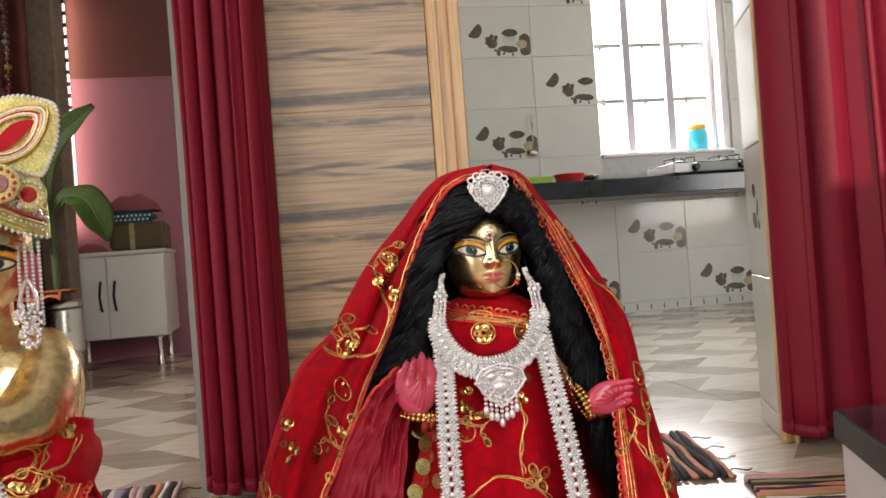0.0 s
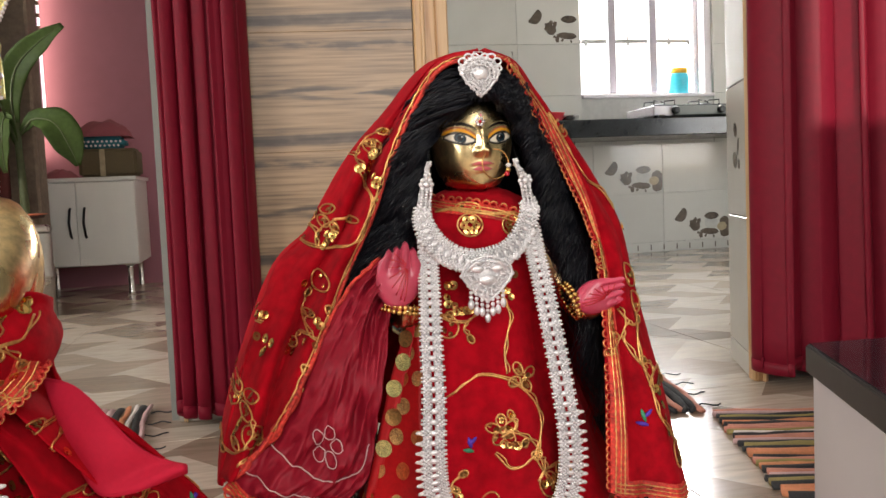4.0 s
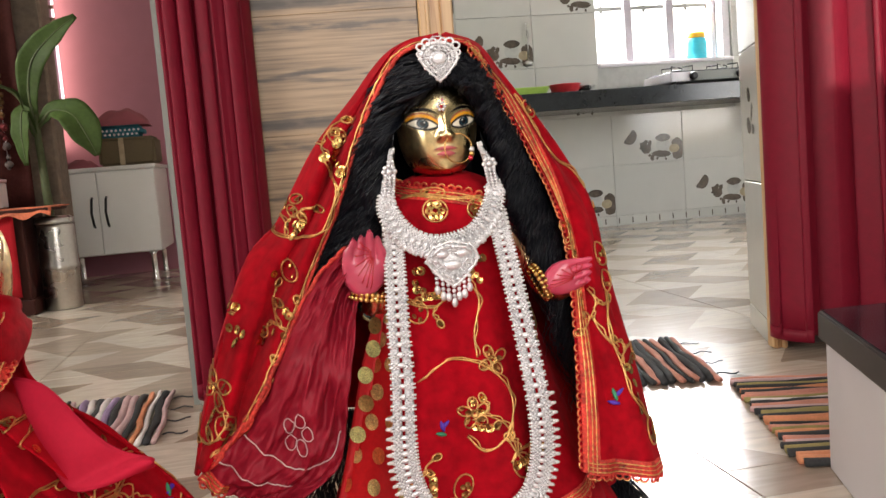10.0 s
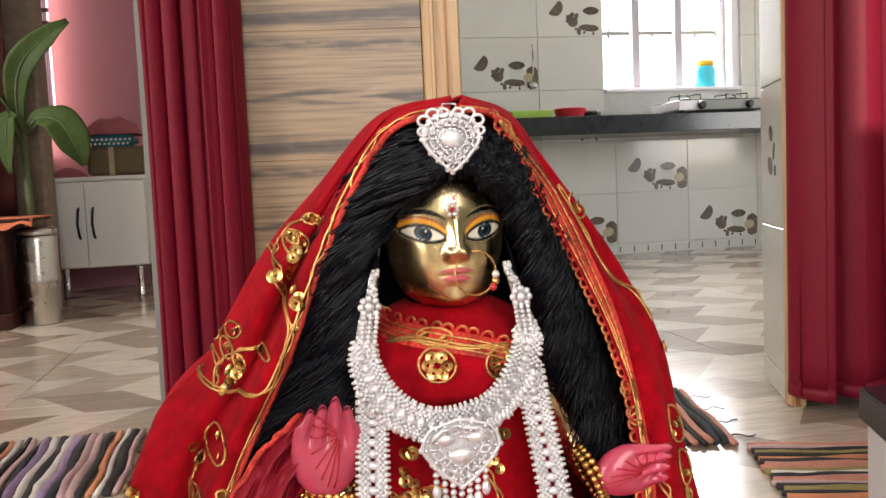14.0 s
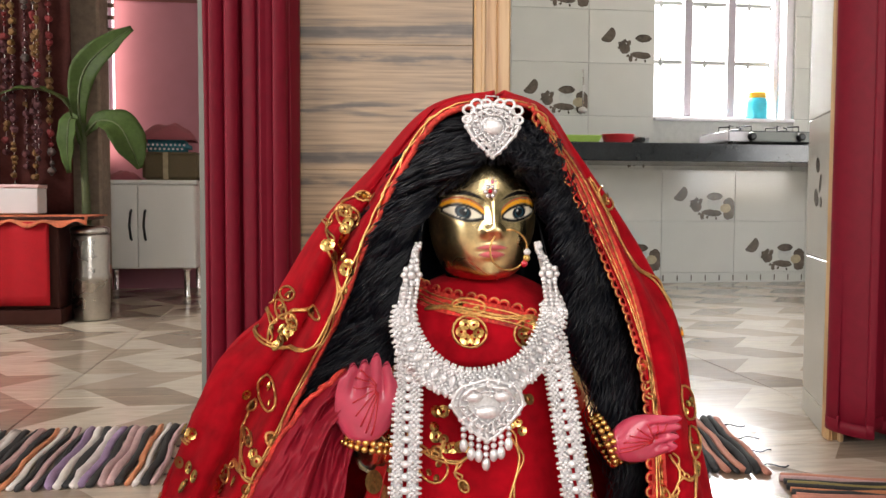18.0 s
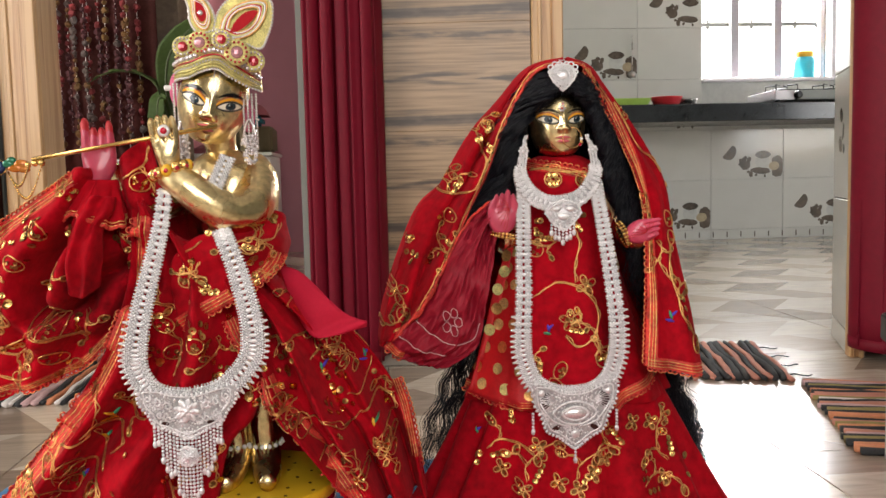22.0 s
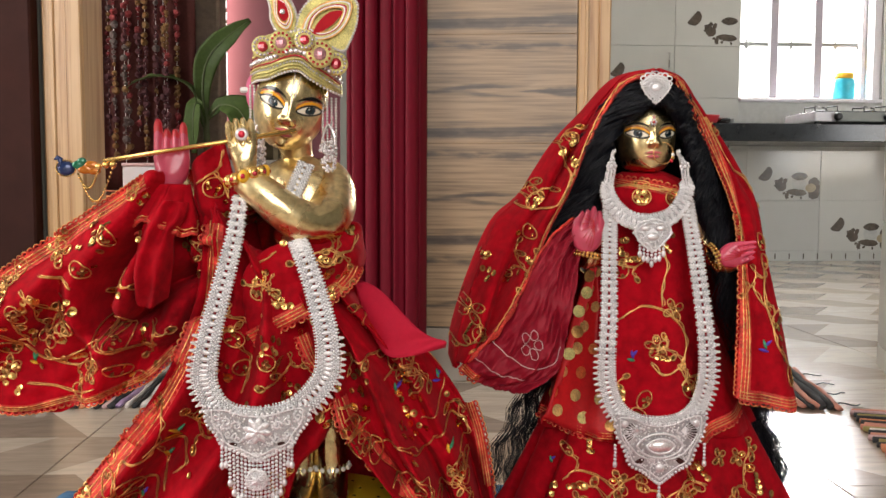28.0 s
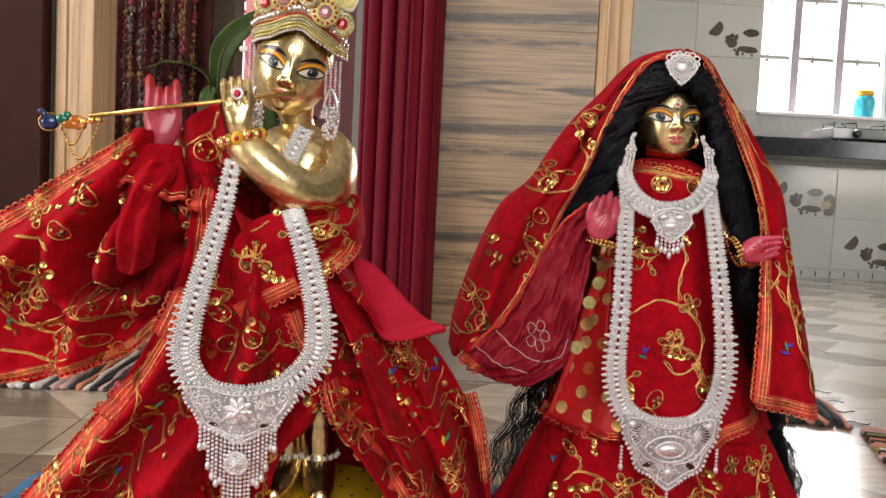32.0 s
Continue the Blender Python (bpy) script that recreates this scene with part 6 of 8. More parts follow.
brocade = part("brocade_panel", sheet_bm(brocade_at, 30, 14, 0.0006), BROCADE, gown, "scarlet brocade panel with woven gold spots", True)
BC = Cloth(brocade)
for i in range(8):
    for j in range(3):
        p = along(BL_, 0.06 + i * 0.12).lerp(along(BR_, 0.06 + i * 0.12), 0.16 + 0.36 * j + 0.1 * (i % 2))
        h, n = BC.at(p.x, p.z, 0.0004)
        if h is not None:
            part("gold_spot", disc_bm(h, n, 0.0039 if j < 2 else 0.0035, 0.05, 18), ZARI if (i + j) % 3 else GOLD, brocade)
# vines on the tunic and skirt
ng.cord([(0.0780, 0.3610), (0.0870, 0.3670), (0.0950, 0.3700), (0.1060, 0.3670), (0.1160, 0.3580), (0.1190, 0.3470), (0.1140, 0.3340), (0.1040, 0.3290), (0.0970, 0.3360)], 60)
ng.cord([(0.1140, 0.3340), (0.1190, 0.3240), (0.1230, 0.3170)], 14)
ng.cord([(0.1050, 0.4040), (0.1090, 0.3950), (0.1050, 0.3810), (0.1050, 0.3700)], 24)
ng.flower(*(0.1120, 0.3680), 0.0042, 4)
ng.flower(*(0.1010, 0.3460), 0.0042, 5)
ng.loop(*(0.0930, 0.3140), 0.0035, 0.006, -0.5, 5)
ng.loop(*(0.1200, 0.3210), 0.0045, 0.0055, 0.3, 5)
ng.loop(*(0.0900, 0.3050), 0.003, 0.005, 0.9, 4)
ng.cluster(*(0.1090, 0.4080), 8, 0.004, 0.007)
ng.cluster(*(0.0820, 0.4050), 5, 0.003, 0.007)
ng.loop(*(0.0810, 0.3920), 0.0045, 0.0052, 0.1, 3)
ng.stitches(*(0.0860, 0.3400), [BLUE_THREAD, BLUE_THREAD, GREEN_THREAD], 0.005)
# breast panel
ng.loop(*(0.0920, 0.4360), 0.0055, 0.0058, 0, 0)
for i in range(6):
    ng.sequin((0.0920, 0.4350)[0] + 0.0026 * math.cos(i * 1.05), (0.0920, 0.4350)[1] + 0.0026 * math.sin(i * 1.05), 0.0021)
ng.loop(*(0.1110, 0.4360), 0.0045, 0.0055, 0.4, 4)
ng.loop(*(0.0910, 0.4450), 0.006, 0.003, 0.1, 3)
ng.cord([(0.0760, 0.4420), (0.0860, 0.4410), (0.0950, 0.4430), (0.1070, 0.4410), (0.1180, 0.4400)], 26)
for i, (x, z) in enumerate(scatter(GC, 0.075, 0.145, 0.30, 0.40, 5, 0.024, random.Random(47))):
    ng.spray(x, z, 1.7 * i, 0.45)
# underskirt sprays
for x, z, t in ((0.045, 0.262, 0.3), (0.068, 0.245, 1.2), (0.13, 0.262, 2.4), (0.165, 0.25, 2.0), (0.145, 0.238, 0.2), (0.1, 0.245, 1.0)):
    ng.spray(x, z, t, 0.75)
for x, z in scatter(GC, 0.03, 0.18, 0.235, 0.285, 16, 0.012, random.Random(4)):
    if random.Random(int(x * 1e5)).random() < 0.45:
        ng.flower(x, z, 0.0034, 4)
    else:
        ng.cluster(x, z, 4, 0.003, 0.005)
ng.stitches(*(0.0400, 0.2700), [BLUE_THREAD, GREEN_THREAD], 0.004)

scarf = tagged(empty("neck_scarf"), "red scarf with gold lace wound round the statue's neck", "scarf")
neck = part("wrap", ring_garment([(0.102, 0.428, 0.4525, 0.012, 0.0125), (0.102, 0.4275, 0.4495, 0.019, 0.0195), (0.102, 0.427, 0.4425, 0.030, 0.0290), (0.102, 0.4265, 0.4345, 0.034, 0.0305), (0.102, 0.4265, 0.4260, 0.0345, 0.0305)], -math.pi, math.pi, 5, 0.03, 1.2, 80, 14), VELVET, scarf, smooth=True)
ns = Needlework(Cloth(neck), scarf, 2)
ns.lace([(0.0760, 0.4520), (0.0840, 0.4490), (0.0960, 0.4470), (0.1090, 0.4440), (0.1240, 0.4380)], 0.006, 50, -1)

ns.cord([(0.0791, 0.4433), (0.0884, 0.4439), (0.1018, 0.4415), (0.1169, 0.4412)], 30, 0.0005)
for x, z, r in ((0.0925, 0.4372, 0.0052), (0.1115, 0.4365, 0.0048)):
    ns.loop(x, z, r, r * 0.95, 0.0, 0)
    for i in range(6):
        ns.sequin(x + 0.5 * r * math.cos(i * 1.05), z + 0.5 * r * math.sin(i * 1.05), 0.0019)
ns.loop(0.0928, 0.4448, 0.0052, 0.0022, 0.0, 3)

# the statue itself
bag = Bag()
head(bag, (0.1005, 0.4205, 0.4772), 0.0190, 0.0208, 0.0250, 0, -3, apart=0.50, tall=0.085, level=0.05, low=1.0, lip=-0.37)
limb(bag, [(0.101, 0.425, 0.462), (0.101, 0.426, 0.448), (0.101, 0.427, 0.40), (0.103, 0.43, 0.32), (0.105, 0.43, PZ + 0.02)], [0.0085, 0.014, 0.024, 0.03, 0.035])
limb(bag, [(0.080, 0.425, 0.444), (0.066, 0.418, 0.415), (0.062, 0.408, 0.396), (0.064, 0.402, 0.403)], [0.010, 0.009, 0.0075, 0.006])
limb(bag, [(0.124, 0.425, 0.444), (0.139, 0.418, 0.415), (0.146, 0.405, 0.397), (0.153, 0.396, 0.399)], [0.010, 0.009, 0.0075, 0.0055])
mitt(bag, (0.0570, 0.3940, 0.4020), (0.0600, 0.3900, 0.4320), 0.0195, 0.0085, 1, 1, [0.14, 0.42, 0.5, 0.5, 0.44, 0.36], [0.88, 0.92, 1.0, 0.92], 0.001, (0.35, 0.66))
mitt(bag, (0.1380, 0.3900, 0.3990), (0.1610, 0.3850, 0.4070), 0.0155, 0.0095, 1, 1, [0.2, 0.42, 0.5, 0.46, 0.4, 0.36], [1.0, 0.96, 0.9, 0.84], 0.004, (0.2, 0.6))
bag.bm(turned_bm([(0.055, 0), (0.058, 0.004), (0.058, 0.02), (0.04, 0.026)], 32, (0.105, 0.43, PZ + 0.001)), 0)
tagged(bag.done("statue", [BRASS, HAND_PINK, HAND_RED]), "polished brass goddess statue with painted eyes and rose palms", "statue")

# hair
wig = tagged(empty("wig"), "long wavy black wig under the veil, reaching the platform", "wig")
def cap_at(u, v):
    a = -2.45 + 4.9 * u
    r = along([(0.004, 0, 0), (0.021, 0, 0), (0.030, 0, 0), (0.035, 0, 0), (0.040, 0, 0), (0.046, 0, 0)], v).x
    p = Vector((0.101 + r * math.sin(a), 0.434 + (0.62 * r if v > 0.25 else 0.8 * r) * -math.cos(a + math.pi), 0.513 - 0.10 * v ** 1.15))
    return p + Vector((0.0012 * math.sin(46 * u + 9 * v), 0.0012 * math.sin(60 * u), 0))
part("cap", sheet_bm(cap_at, 110, 26, 0.001), HAIR, wig, smooth=True)
def lock(*p):
    return [Vector(q) for q in p]
left_ends = [(0.0780, 0.4050, 0.4810), (0.0715, 0.4040, 0.4610), (0.0660, 0.4050, 0.4350), (0.0570, 0.4070, 0.4130), (0.0450, 0.4100, 0.3870), (0.0400, 0.4200, 0.3540)]
right_ends = [(0.1195, 0.4050, 0.4830), (0.1262, 0.4040, 0.4640), (0.1320, 0.4050, 0.4360), (0.1400, 0.4000, 0.4050), (0.1500, 0.4050, 0.3680), (0.1590, 0.4100, 0.3300)]
side_locks = []
rh = random.Random(6)
for i in range(40):
    k = i / 39
    for s, ends in ((-1, left_ends), (1, right_ends)):
        wide = (0.0005 + 0.020 * k) if s < 0 else (0.0005 + 0.024 * k)
        start = [Vector((0.101 + s * rh.uniform(0.0, 0.004), 0.3965 + 0.012 * k, 0.4975 + 0.012 * k)), Vector((0.101 + s * (0.0085 + 0.009 * k), 0.3965 + 0.013 * k, 0.4925 + 0.012 * k))]
        side_locks.append(start + [Vector(p) + Vector((s * wide * (0.4 + 0.16 * j) + rh.uniform(-0.0016, 0.0016), 0.012 * k + rh.uniform(-0.001, 0.001), 0.003 * k)) for j, p in enumerate(ends[:5 if s < 0 else 6])])
strands("hair_lock", wig, side_locks, 0.00036, 8, 0.0012, 30, crimp=0.0036)
fringe_locks = []
for i in range(26):
    s = -1 if i % 2 else 1
    k = i / 25
    fringe_locks.append(lock((0.101 + s * 0.002 * k, 0.4005 + 0.006 * k, 0.503 + 0.004 * k), (0.101 + s * (0.005 + 0.008 * k), 0.396 + 0.004 * k, 0.4965 + 0.001 * k), (0.101 + s * (0.010 + 0.008 * k), 0.3985 + 0.004 * k, 0.4895 - 0.001 * k), (0.101 + s * (0.0190 + 0.004 * k), 0.404 + 0.003 * k, 0.481 - 0.001 * k)))
for i in range(18):
    x = rh.uniform(-0.0075, 0.0075)
    fringe_locks.append(lock((0.101 + 0.5 * x, 0.4005, 0.5035), (0.101 + 0.8 * x, 0.3965, 0.4995), (0.101 + 1.15 * x, 0.3962, 0.4950), (0.101 + 1.5 * x, 0.3975, 0.4915 - 0.25 * abs(x))))
strands("fringe_lock", wig, fringe_locks, 0.0003, 3, 0.0013, 16, crimp=0.001)
low_locks = []
for i in range(9):
    k = i / 8
    if i % 2 == 0:
        low_locks.append(lock((0.03 + 0.02 * k, 0.44, 0.34), (0.026 + 0.022 * k, 0.445, 0.30), (0.012 + 0.03 * k, 0.45, 0.26), (0.006 + 0.034 * k + rh.uniform(-0.004, 0.004), 0.452, 0.225), (0.004 + 0.034 * k, 0.452, PZ + 0.008)))
    low_locks.append(lock((0.165 + 0.02 * k, 0.43, 0.335), (0.175 + 0.016 * k, 0.44, 0.29), (0.190 + 0.016 * k, 0.445, 0.255), (0.196 + 0.014 * k + rh.uniform(-0.004, 0.004), 0.447, 0.225), (0.198 + 0.018 * k, 0.447, PZ + 0.008)))
strands("loose_lock", wig, low_locks, 0.00022, 12, 0.0034, 46, crimp=0.0018, swing=2.4)

# jewels of the goddess
tikka = tagged(empty("forehead_jewel"), "heart-shaped silver forehead jewel on the black hair", "jewel")
heart = filigree("heart_plate", tikka, (0.0989, 0.3935, 0.5035), 0.0165, 0.0165, "leaf", back=SILVER)
for q in (-1, 1):
    for k, (x, z, r) in enumerate(((0.0022, 0.0074, 0.0015), (0.0052, 0.0071, 0.0018), (0.0078, 0.0052, 0.0018), (0.0083, 0.0022, 0.0014))):
        part("wire_loop", tube_bm([(q * x + r * math.cos(t), -0.0008, z + 0.8 * r * math.sin(t)) for t in [0.52 * i for i in range(12)]], 0.0005, 6, closed=True), SILVER, heart)
part("hook", tube_bm([(0.0970, 0.3960, 0.5110), (0.0980, 0.4000, 0.5140), (0.1020, 0.4000, 0.5140), (0.1010, 0.3960, 0.5110)], 0.0003, 6), SILVER, tikka)
brow_jewel = tagged(empty("brow_jewel"), "small clear stone flower between the brows", "jewel")
for i in range(7):
    q = Vector((0.0990, 0.3970, 0.4830)) + (Vector((0.0016 * math.cos(i * 1.047), 0, 0.0016 * math.sin(i * 1.047))) if i < 6 else Vector((0, -0.0003, 0)))
    part("stone", sphere_bm(0.0008, 0.0007, 0.0008, tuple(q), 8, 6), RUBY if i == 6 else RHINESTONE, brow_jewel)

nose_ring = tagged(finish("nose_ring", tube_bm([Vector((0.1050, 0.3955, 0.4640)) + Vector((0.0066 * math.cos(a), 0.25 * 0.0066 * math.cos(a), 0.0066 * math.sin(a))) for a in [0.35 * i - 3.9 for i in range(17)]], 0.00035, 6), GOLD), "thin gold nose ring with a red bead", "nose ring")
for p, mt in (((0.1114, 0.3968, 0.4632), PEARL), ((0.1112, 0.3966, 0.4612), SEQUIN), ((0.1104, 0.3964, 0.4594), RUBY)):
    part("bead", sphere_bm(0.0012, 0.0012, 0.0012, p, 10, 8), mt, nose_ring)

for line in ([(0.0760, 0.4020, 0.4660), (0.0740, 0.3990, 0.4580), (0.0720, 0.3970, 0.4500), (0.0710, 0.3950, 0.4410)], [(0.1160, 0.4020, 0.4660), (0.1180, 0.3990, 0.4590), (0.1200, 0.3970, 0.4500), (0.1220, 0.3950, 0.4420)]):
    er = tagged(empty("earring"), "long frosted silver earring beside the face", "earring", "goddess earrings")
    bm, re_ = bmesh.new(), random.Random(4)
    for i in range(150):
        t = re_.random()
        q = along(line, t) + Vector((re_.uniform(-1, 1) * (0.0008 + 0.0022 * t), re_.uniform(-0.0008, 0.0008), 0))
        add_to(bm, sphere_bm(0.00075, 0.00075, 0.00075, tuple(q), 6, 4))
    part("drop", bm, SILVER, er)["kind"] = "stuff"
    part("stem", tube_bm([along(line, i / 12) + Vector((0, 0.0006, 0)) for i in range(13)], [0.0008 + 0.0026 * i / 12 for i in range(13)], 8, flat=0.3), SILVER_SHADED, er)

collar = tagged(empty("necklace"), "broad silver bib necklace with a fringed pendant", "necklace")
bead_strap("bib", collar, [(0.0712, 0.3968, 0.4455), (0.0708, 0.3950, 0.4400), (0.0737, 0.3920, 0.4320), (0.0805, 0.3890, 0.4252), (0.0886, 0.3870, 0.4221), (0.0984, 0.3870, 0.4225), (0.1087, 0.3890, 0.4258), (0.1164, 0.3920, 0.4338), (0.1200, 0.3950, 0.4420), (0.1197, 0.3968, 0.4465)], 0.0098, 0.0030, narrow=0.7, solid=True)
bib_scallops = bmesh.new()
for i in range(44):
    q = along([(0.0690, 0.3945, 0.4315), (0.0762, 0.3905, 0.4232), (0.0862, 0.3880, 0.4190), (0.0986, 0.3875, 0.4192), (0.1105, 0.3890, 0.4226), (0.1205, 0.3925, 0.4330)], i / 43)
    add_to(bib_scallops, sphere_bm(0.0013, 0.0010, 0.0014 + 0.0005 * (i % 2), tuple(q), 8, 6))
part("scallop_edge", bib_scallops, SILVER, collar)["kind"] = "stuff"
filigree("pendant", collar, (0.0961, 0.3845, 0.4158), 0.0225, 0.0180, "shield", back=SILVER)
for i in range(7):
    k = abs(i - 3) / 3
    top = Vector((0.0957, 0.3842, 0.4085)) + Vector(((i - 3) * 0.0024, 0, 0.002 * k))
    tassel(collar, top, 0.0110 - 0.003 * k, 0.001)

for ex, side in ((0.0732, -1), (0.1186, 1)):
    ear = tagged(empty("earring"), "silver flower earring with short bead strings", "earring", "silver earrings")
    boss = sphere_bm(0.0014, 0.0010, 0.0014, (ex, 0.3952, 0.4560), 10, 8)
    for i in range(8):
        a = 2 * math.pi * i / 8
        add_to(boss, sphere_bm(0.0011, 0.0007, 0.0011, (ex + 0.0025 * math.cos(a), 0.3956, 0.4560 + 0.0025 * math.sin(a)), 7, 5))
    part("flower", boss, SILVER, ear)
    for j in range(3):
        bm = bmesh.new()
        for i in range(6 + j % 2 * 2):
            add_to(bm, sphere_bm(0.0008, 0.0007, 0.0008, (ex + (j - 1) * 0.0019 + side * 0.0002 * i, 0.3952, 0.4530 - 0.0014 * i), 7, 5))
        part("bead_string", bm, SILVER, ear)["kind"] = "stuff"

haar = tagged(empty("long_necklace"), "long broad silver chain with an eye-shaped pendant", "necklace", "long silver chains")
bead_strap("strap", haar, [(0.0724, 0.3970, 0.4330), (0.0718, 0.3940, 0.4215), (0.0708, 0.3890, 0.4060), (0.0696, 0.3840, 0.3869), (0.0689, 0.3800, 0.3647), (0.0672, 0.3770, 0.3426), (0.0675, 0.3760, 0.3266), (0.0723, 0.3750, 0.3124), (0.0800, 0.3742, 0.3052), (0.0880, 0.3735, 0.3022), (0.0990, 0.3730, 0.3012)], 0.0106, 0.0030, outer=1, narrow=0.75)
bead_strap("strap", haar, [(0.1202, 0.3970, 0.4350), (0.1210, 0.3940, 0.4241), (0.1226, 0.3890, 0.4081), (0.1244, 0.3840, 0.3890), (0.1266, 0.3800, 0.3669), (0.1282, 0.3770, 0.3447), (0.1277, 0.3760, 0.3271), (0.1230, 0.3750, 0.3132), (0.1165, 0.3742, 0.3060), (0.1090, 0.3735, 0.3026), (0.0990, 0.3730, 0.3012)], 0.0106, 0.0030, outer=-1, narrow=0.75)
def outline_bm(ctrl, n, thick):
    """A plate cut to a smooth closed outline of (x, z) points."""
    loop_pts = [(a, 0, b) for a, b in ctrl] + [(ctrl[0][0], 0, ctrl[0][1])]
    edge = [along(loop_pts, i / n) for i in range(n)]
    bm = bmesh.new()
    vs, bs = [bm.verts.new(p) for p in edge], [bm.verts.new(p + Vector((0, thick, 0))) for p in edge]
    bm.faces.new(vs), bm.faces.new(bs[::-1])
    for i in range(n):
        bm.faces.new((vs[i], bs[i], bs[(i + 1) % n], vs[(i + 1) % n]))
    bmesh.ops.recalc_face_normals(bm, faces=bm.faces)
    bmesh.ops.triangulate(bm, faces=[f for f in bm.faces if len(f.verts) > 4])
    return bm, edge


def studded(plate, edge, count, seed, keep=0.9):
    """Tiny silver grains strewn over a plate inside its outline."""
    rs, bm = random.Random(seed), bmesh.new()
    xs, zs = [q.x for q in edge], [q.z for q in edge]
    made = 0
    while made < count:
        x, z = rs.uniform(min(xs), max(xs)), rs.uniform(min(zs), max(zs))
        inside = False
        for a, b in zip(edge, edge[1:] + edge[:1]):
            if (a.z > z) != (b.z > z) and x < (b.x - a.x) * (z - a.z) / (b.z - a.z) + a.x:
                inside = not inside
        if inside:
            r = rs.uniform(0.0004, 0.0008)
            add_to(bm, sphere_bm(r, r * 0.8, r, (x, -0.0001, z), 6, 4))
            made += 1
    part("silver_grain", bm, SILVER, plate)["kind"] = "stuff"


PEND = [(-0.0270, 0.0160), (-0.0262, 0.0040), (-0.0215, -0.0050), (-0.0180, -0.0140), (-0.0110, -0.0180), (-0.0050, -0.0225), (0.0, -0.0255), (0.0050, -0.0225), (0.0110, -0.0180), (0.0180, -0.0140), (0.0215, -0.0050), (0.0262, 0.0040), (0.0270, 0.0160), (0.0180, 0.0150), (0.0090, 0.0110), (0.0, 0.0098), (-0.0090, 0.0110), (-0.0180, 0.0150)]
plate_bm, rim = outline_bm(PEND, 120, 0.0012)
pp = part("pendant", plate_bm, SILVER_SHADED, haar, "crescent silver pendant plate")
studded(pp, rim, 420, 5)
pp.location = (0.0990, 0.3720, 0.2925)
beads = bmesh.new()
for i, q in enumerate(rim):
    if i % 2 == 0:
        add_to(beads, sphere_bm(0.0010, 0.0008, 0.0010, tuple(q * 1.02), 7, 5))
part("beaded_rim", beads, SILVER, pp)["kind"] = "stuff"
part("rim_wire", tube_bm([q * 0.9 + Vector((0, -0.0004, 0)) for q in rim], 0.0005, 5, closed=True), SILVER, pp)
for k, y, mt, nm in ((1.0, -0.0005, SILVER, "eye_frame"), (0.78, -0.0010, SILVER_SHADED, "eye_ground"), (0.60, -0.0016, SILVER, "eye_frame")):
    line_ = [(0.0138 * k * math.cos(a), y, -0.0030 + 0.0074 * k * math.sin(a) * abs(math.sin(a)) ** 0.35) for a in [2 * math.pi * i / 40 for i in range(40)]]
    if nm == "eye_ground":
        bm = bmesh.new()
        bm.faces.new([bm.verts.new(q) for q in line_][::-1])
        part(nm, bm, mt, pp)
    else:
        part(nm, tube_bm(line_, 0.0007, 6, closed=True), mt, pp)
part("stone", add_to(bmesh.new(), sphere_bm(0.0080, 0.0022, 0.0038, (0, -0.0012, -0.0030), 12, 6)), RHINESTONE, pp, "clear eye-shaped stone")
for q in (-1, 1):
    # Dark patches laid on the plate stand in for shade in pierced openings.
    fan = bmesh.new()
    arc = [(q * (0.0165 + 0.0058 * math.cos(a)), -0.0004, 0.0040 + 0.0068 * math.sin(a)) for a in [-0.9 + 0.3 * i for i in range(9)]]
    hub = fan.verts.new((q * 0.0125, -0.0004, 0.0060))
    ring_ = [fan.verts.new(v) for v in arc]
    for a, b in zip(ring_, ring_[1:]):
        fan.faces.new((hub, a, b) if q < 0 else (hub, b, a))
    part("fan_shade", fan, BROWN, pp, "dark patch for the shade in a fan opening")
    for v in arc[::1]:
        part("fan_rib", tube_bm([(q * 0.0125, -0.0008, 0.0060), (v[0], -0.0008, v[2])], 0.0003, 5), SILVER, pp)
    hole = bmesh.new()
    hole.faces.new([hole.verts.new((q * 0.0125 + 0.0030 * math.cos(a), -0.0004, -0.0125 - q * 0.0012 * math.cos(a) + 0.0018 * math.sin(a))) for a in [-2 * math.pi * i / 16 for i in range(16)]])
    part("oval_shade", hole, BROWN, pp, "dark patch for the shade in an oval opening")
    part("scroll", tube_bm([(q * 0.003, -0.0006, -0.0115), (q * 0.008, -0.0008, -0.0105), (q * 0.014, -0.0008, -0.0080), (q * 0.019, -0.0006, -0.0020), (q * 0.0225, -0.0006, 0.0040)], 0.0006, 6), SILVER, pp)
    part("boss", sphere_bm(0.0022, 0.0010, 0.0022, (q * 0.0215, -0.0004, 0.0105), 10, 6), SILVER, pp)
    tassel(haar, Vector((0.0990 + q * 0.0270, 0.3720, 0.2900)), 0.012, 0.001, "drop")
part("boss", sphere_bm(0.0030, 0.0010, 0.0026, (0, -0.0004, -0.0165), 12, 6), SILVER, pp)
tassel(haar, (0.0990, 0.3720, 0.2660), 0.006, 0.001, "drop")

haar.location.y -= 0.002
for c, tilt in (((0.0590, 0.3980, 0.4010), 12), ((0.1370, 0.3940, 0.4000), 65)):
    bang = tagged(empty("bangle"), "gold bangle of small balls on the wrist", "bangle", "goddess bangles")
    for k in (0, 1):
        bm = bmesh.new()
        for i in range(22):
            a = 2 * math.pi * i / 22
            add_to(bm, sphere_bm(0.0012, 0.0012, 0.0012, (0.0085 * math.cos(a), 0.0075 * math.sin(a), 0.0022 * k), 7, 5))
        part("ball_band", bm, SEQUIN, bang)["kind"] = "stuff"
    bang.matrix_world = Matrix.Translation(c) @ pose(0, 0, 0, 0, tilt, 0)

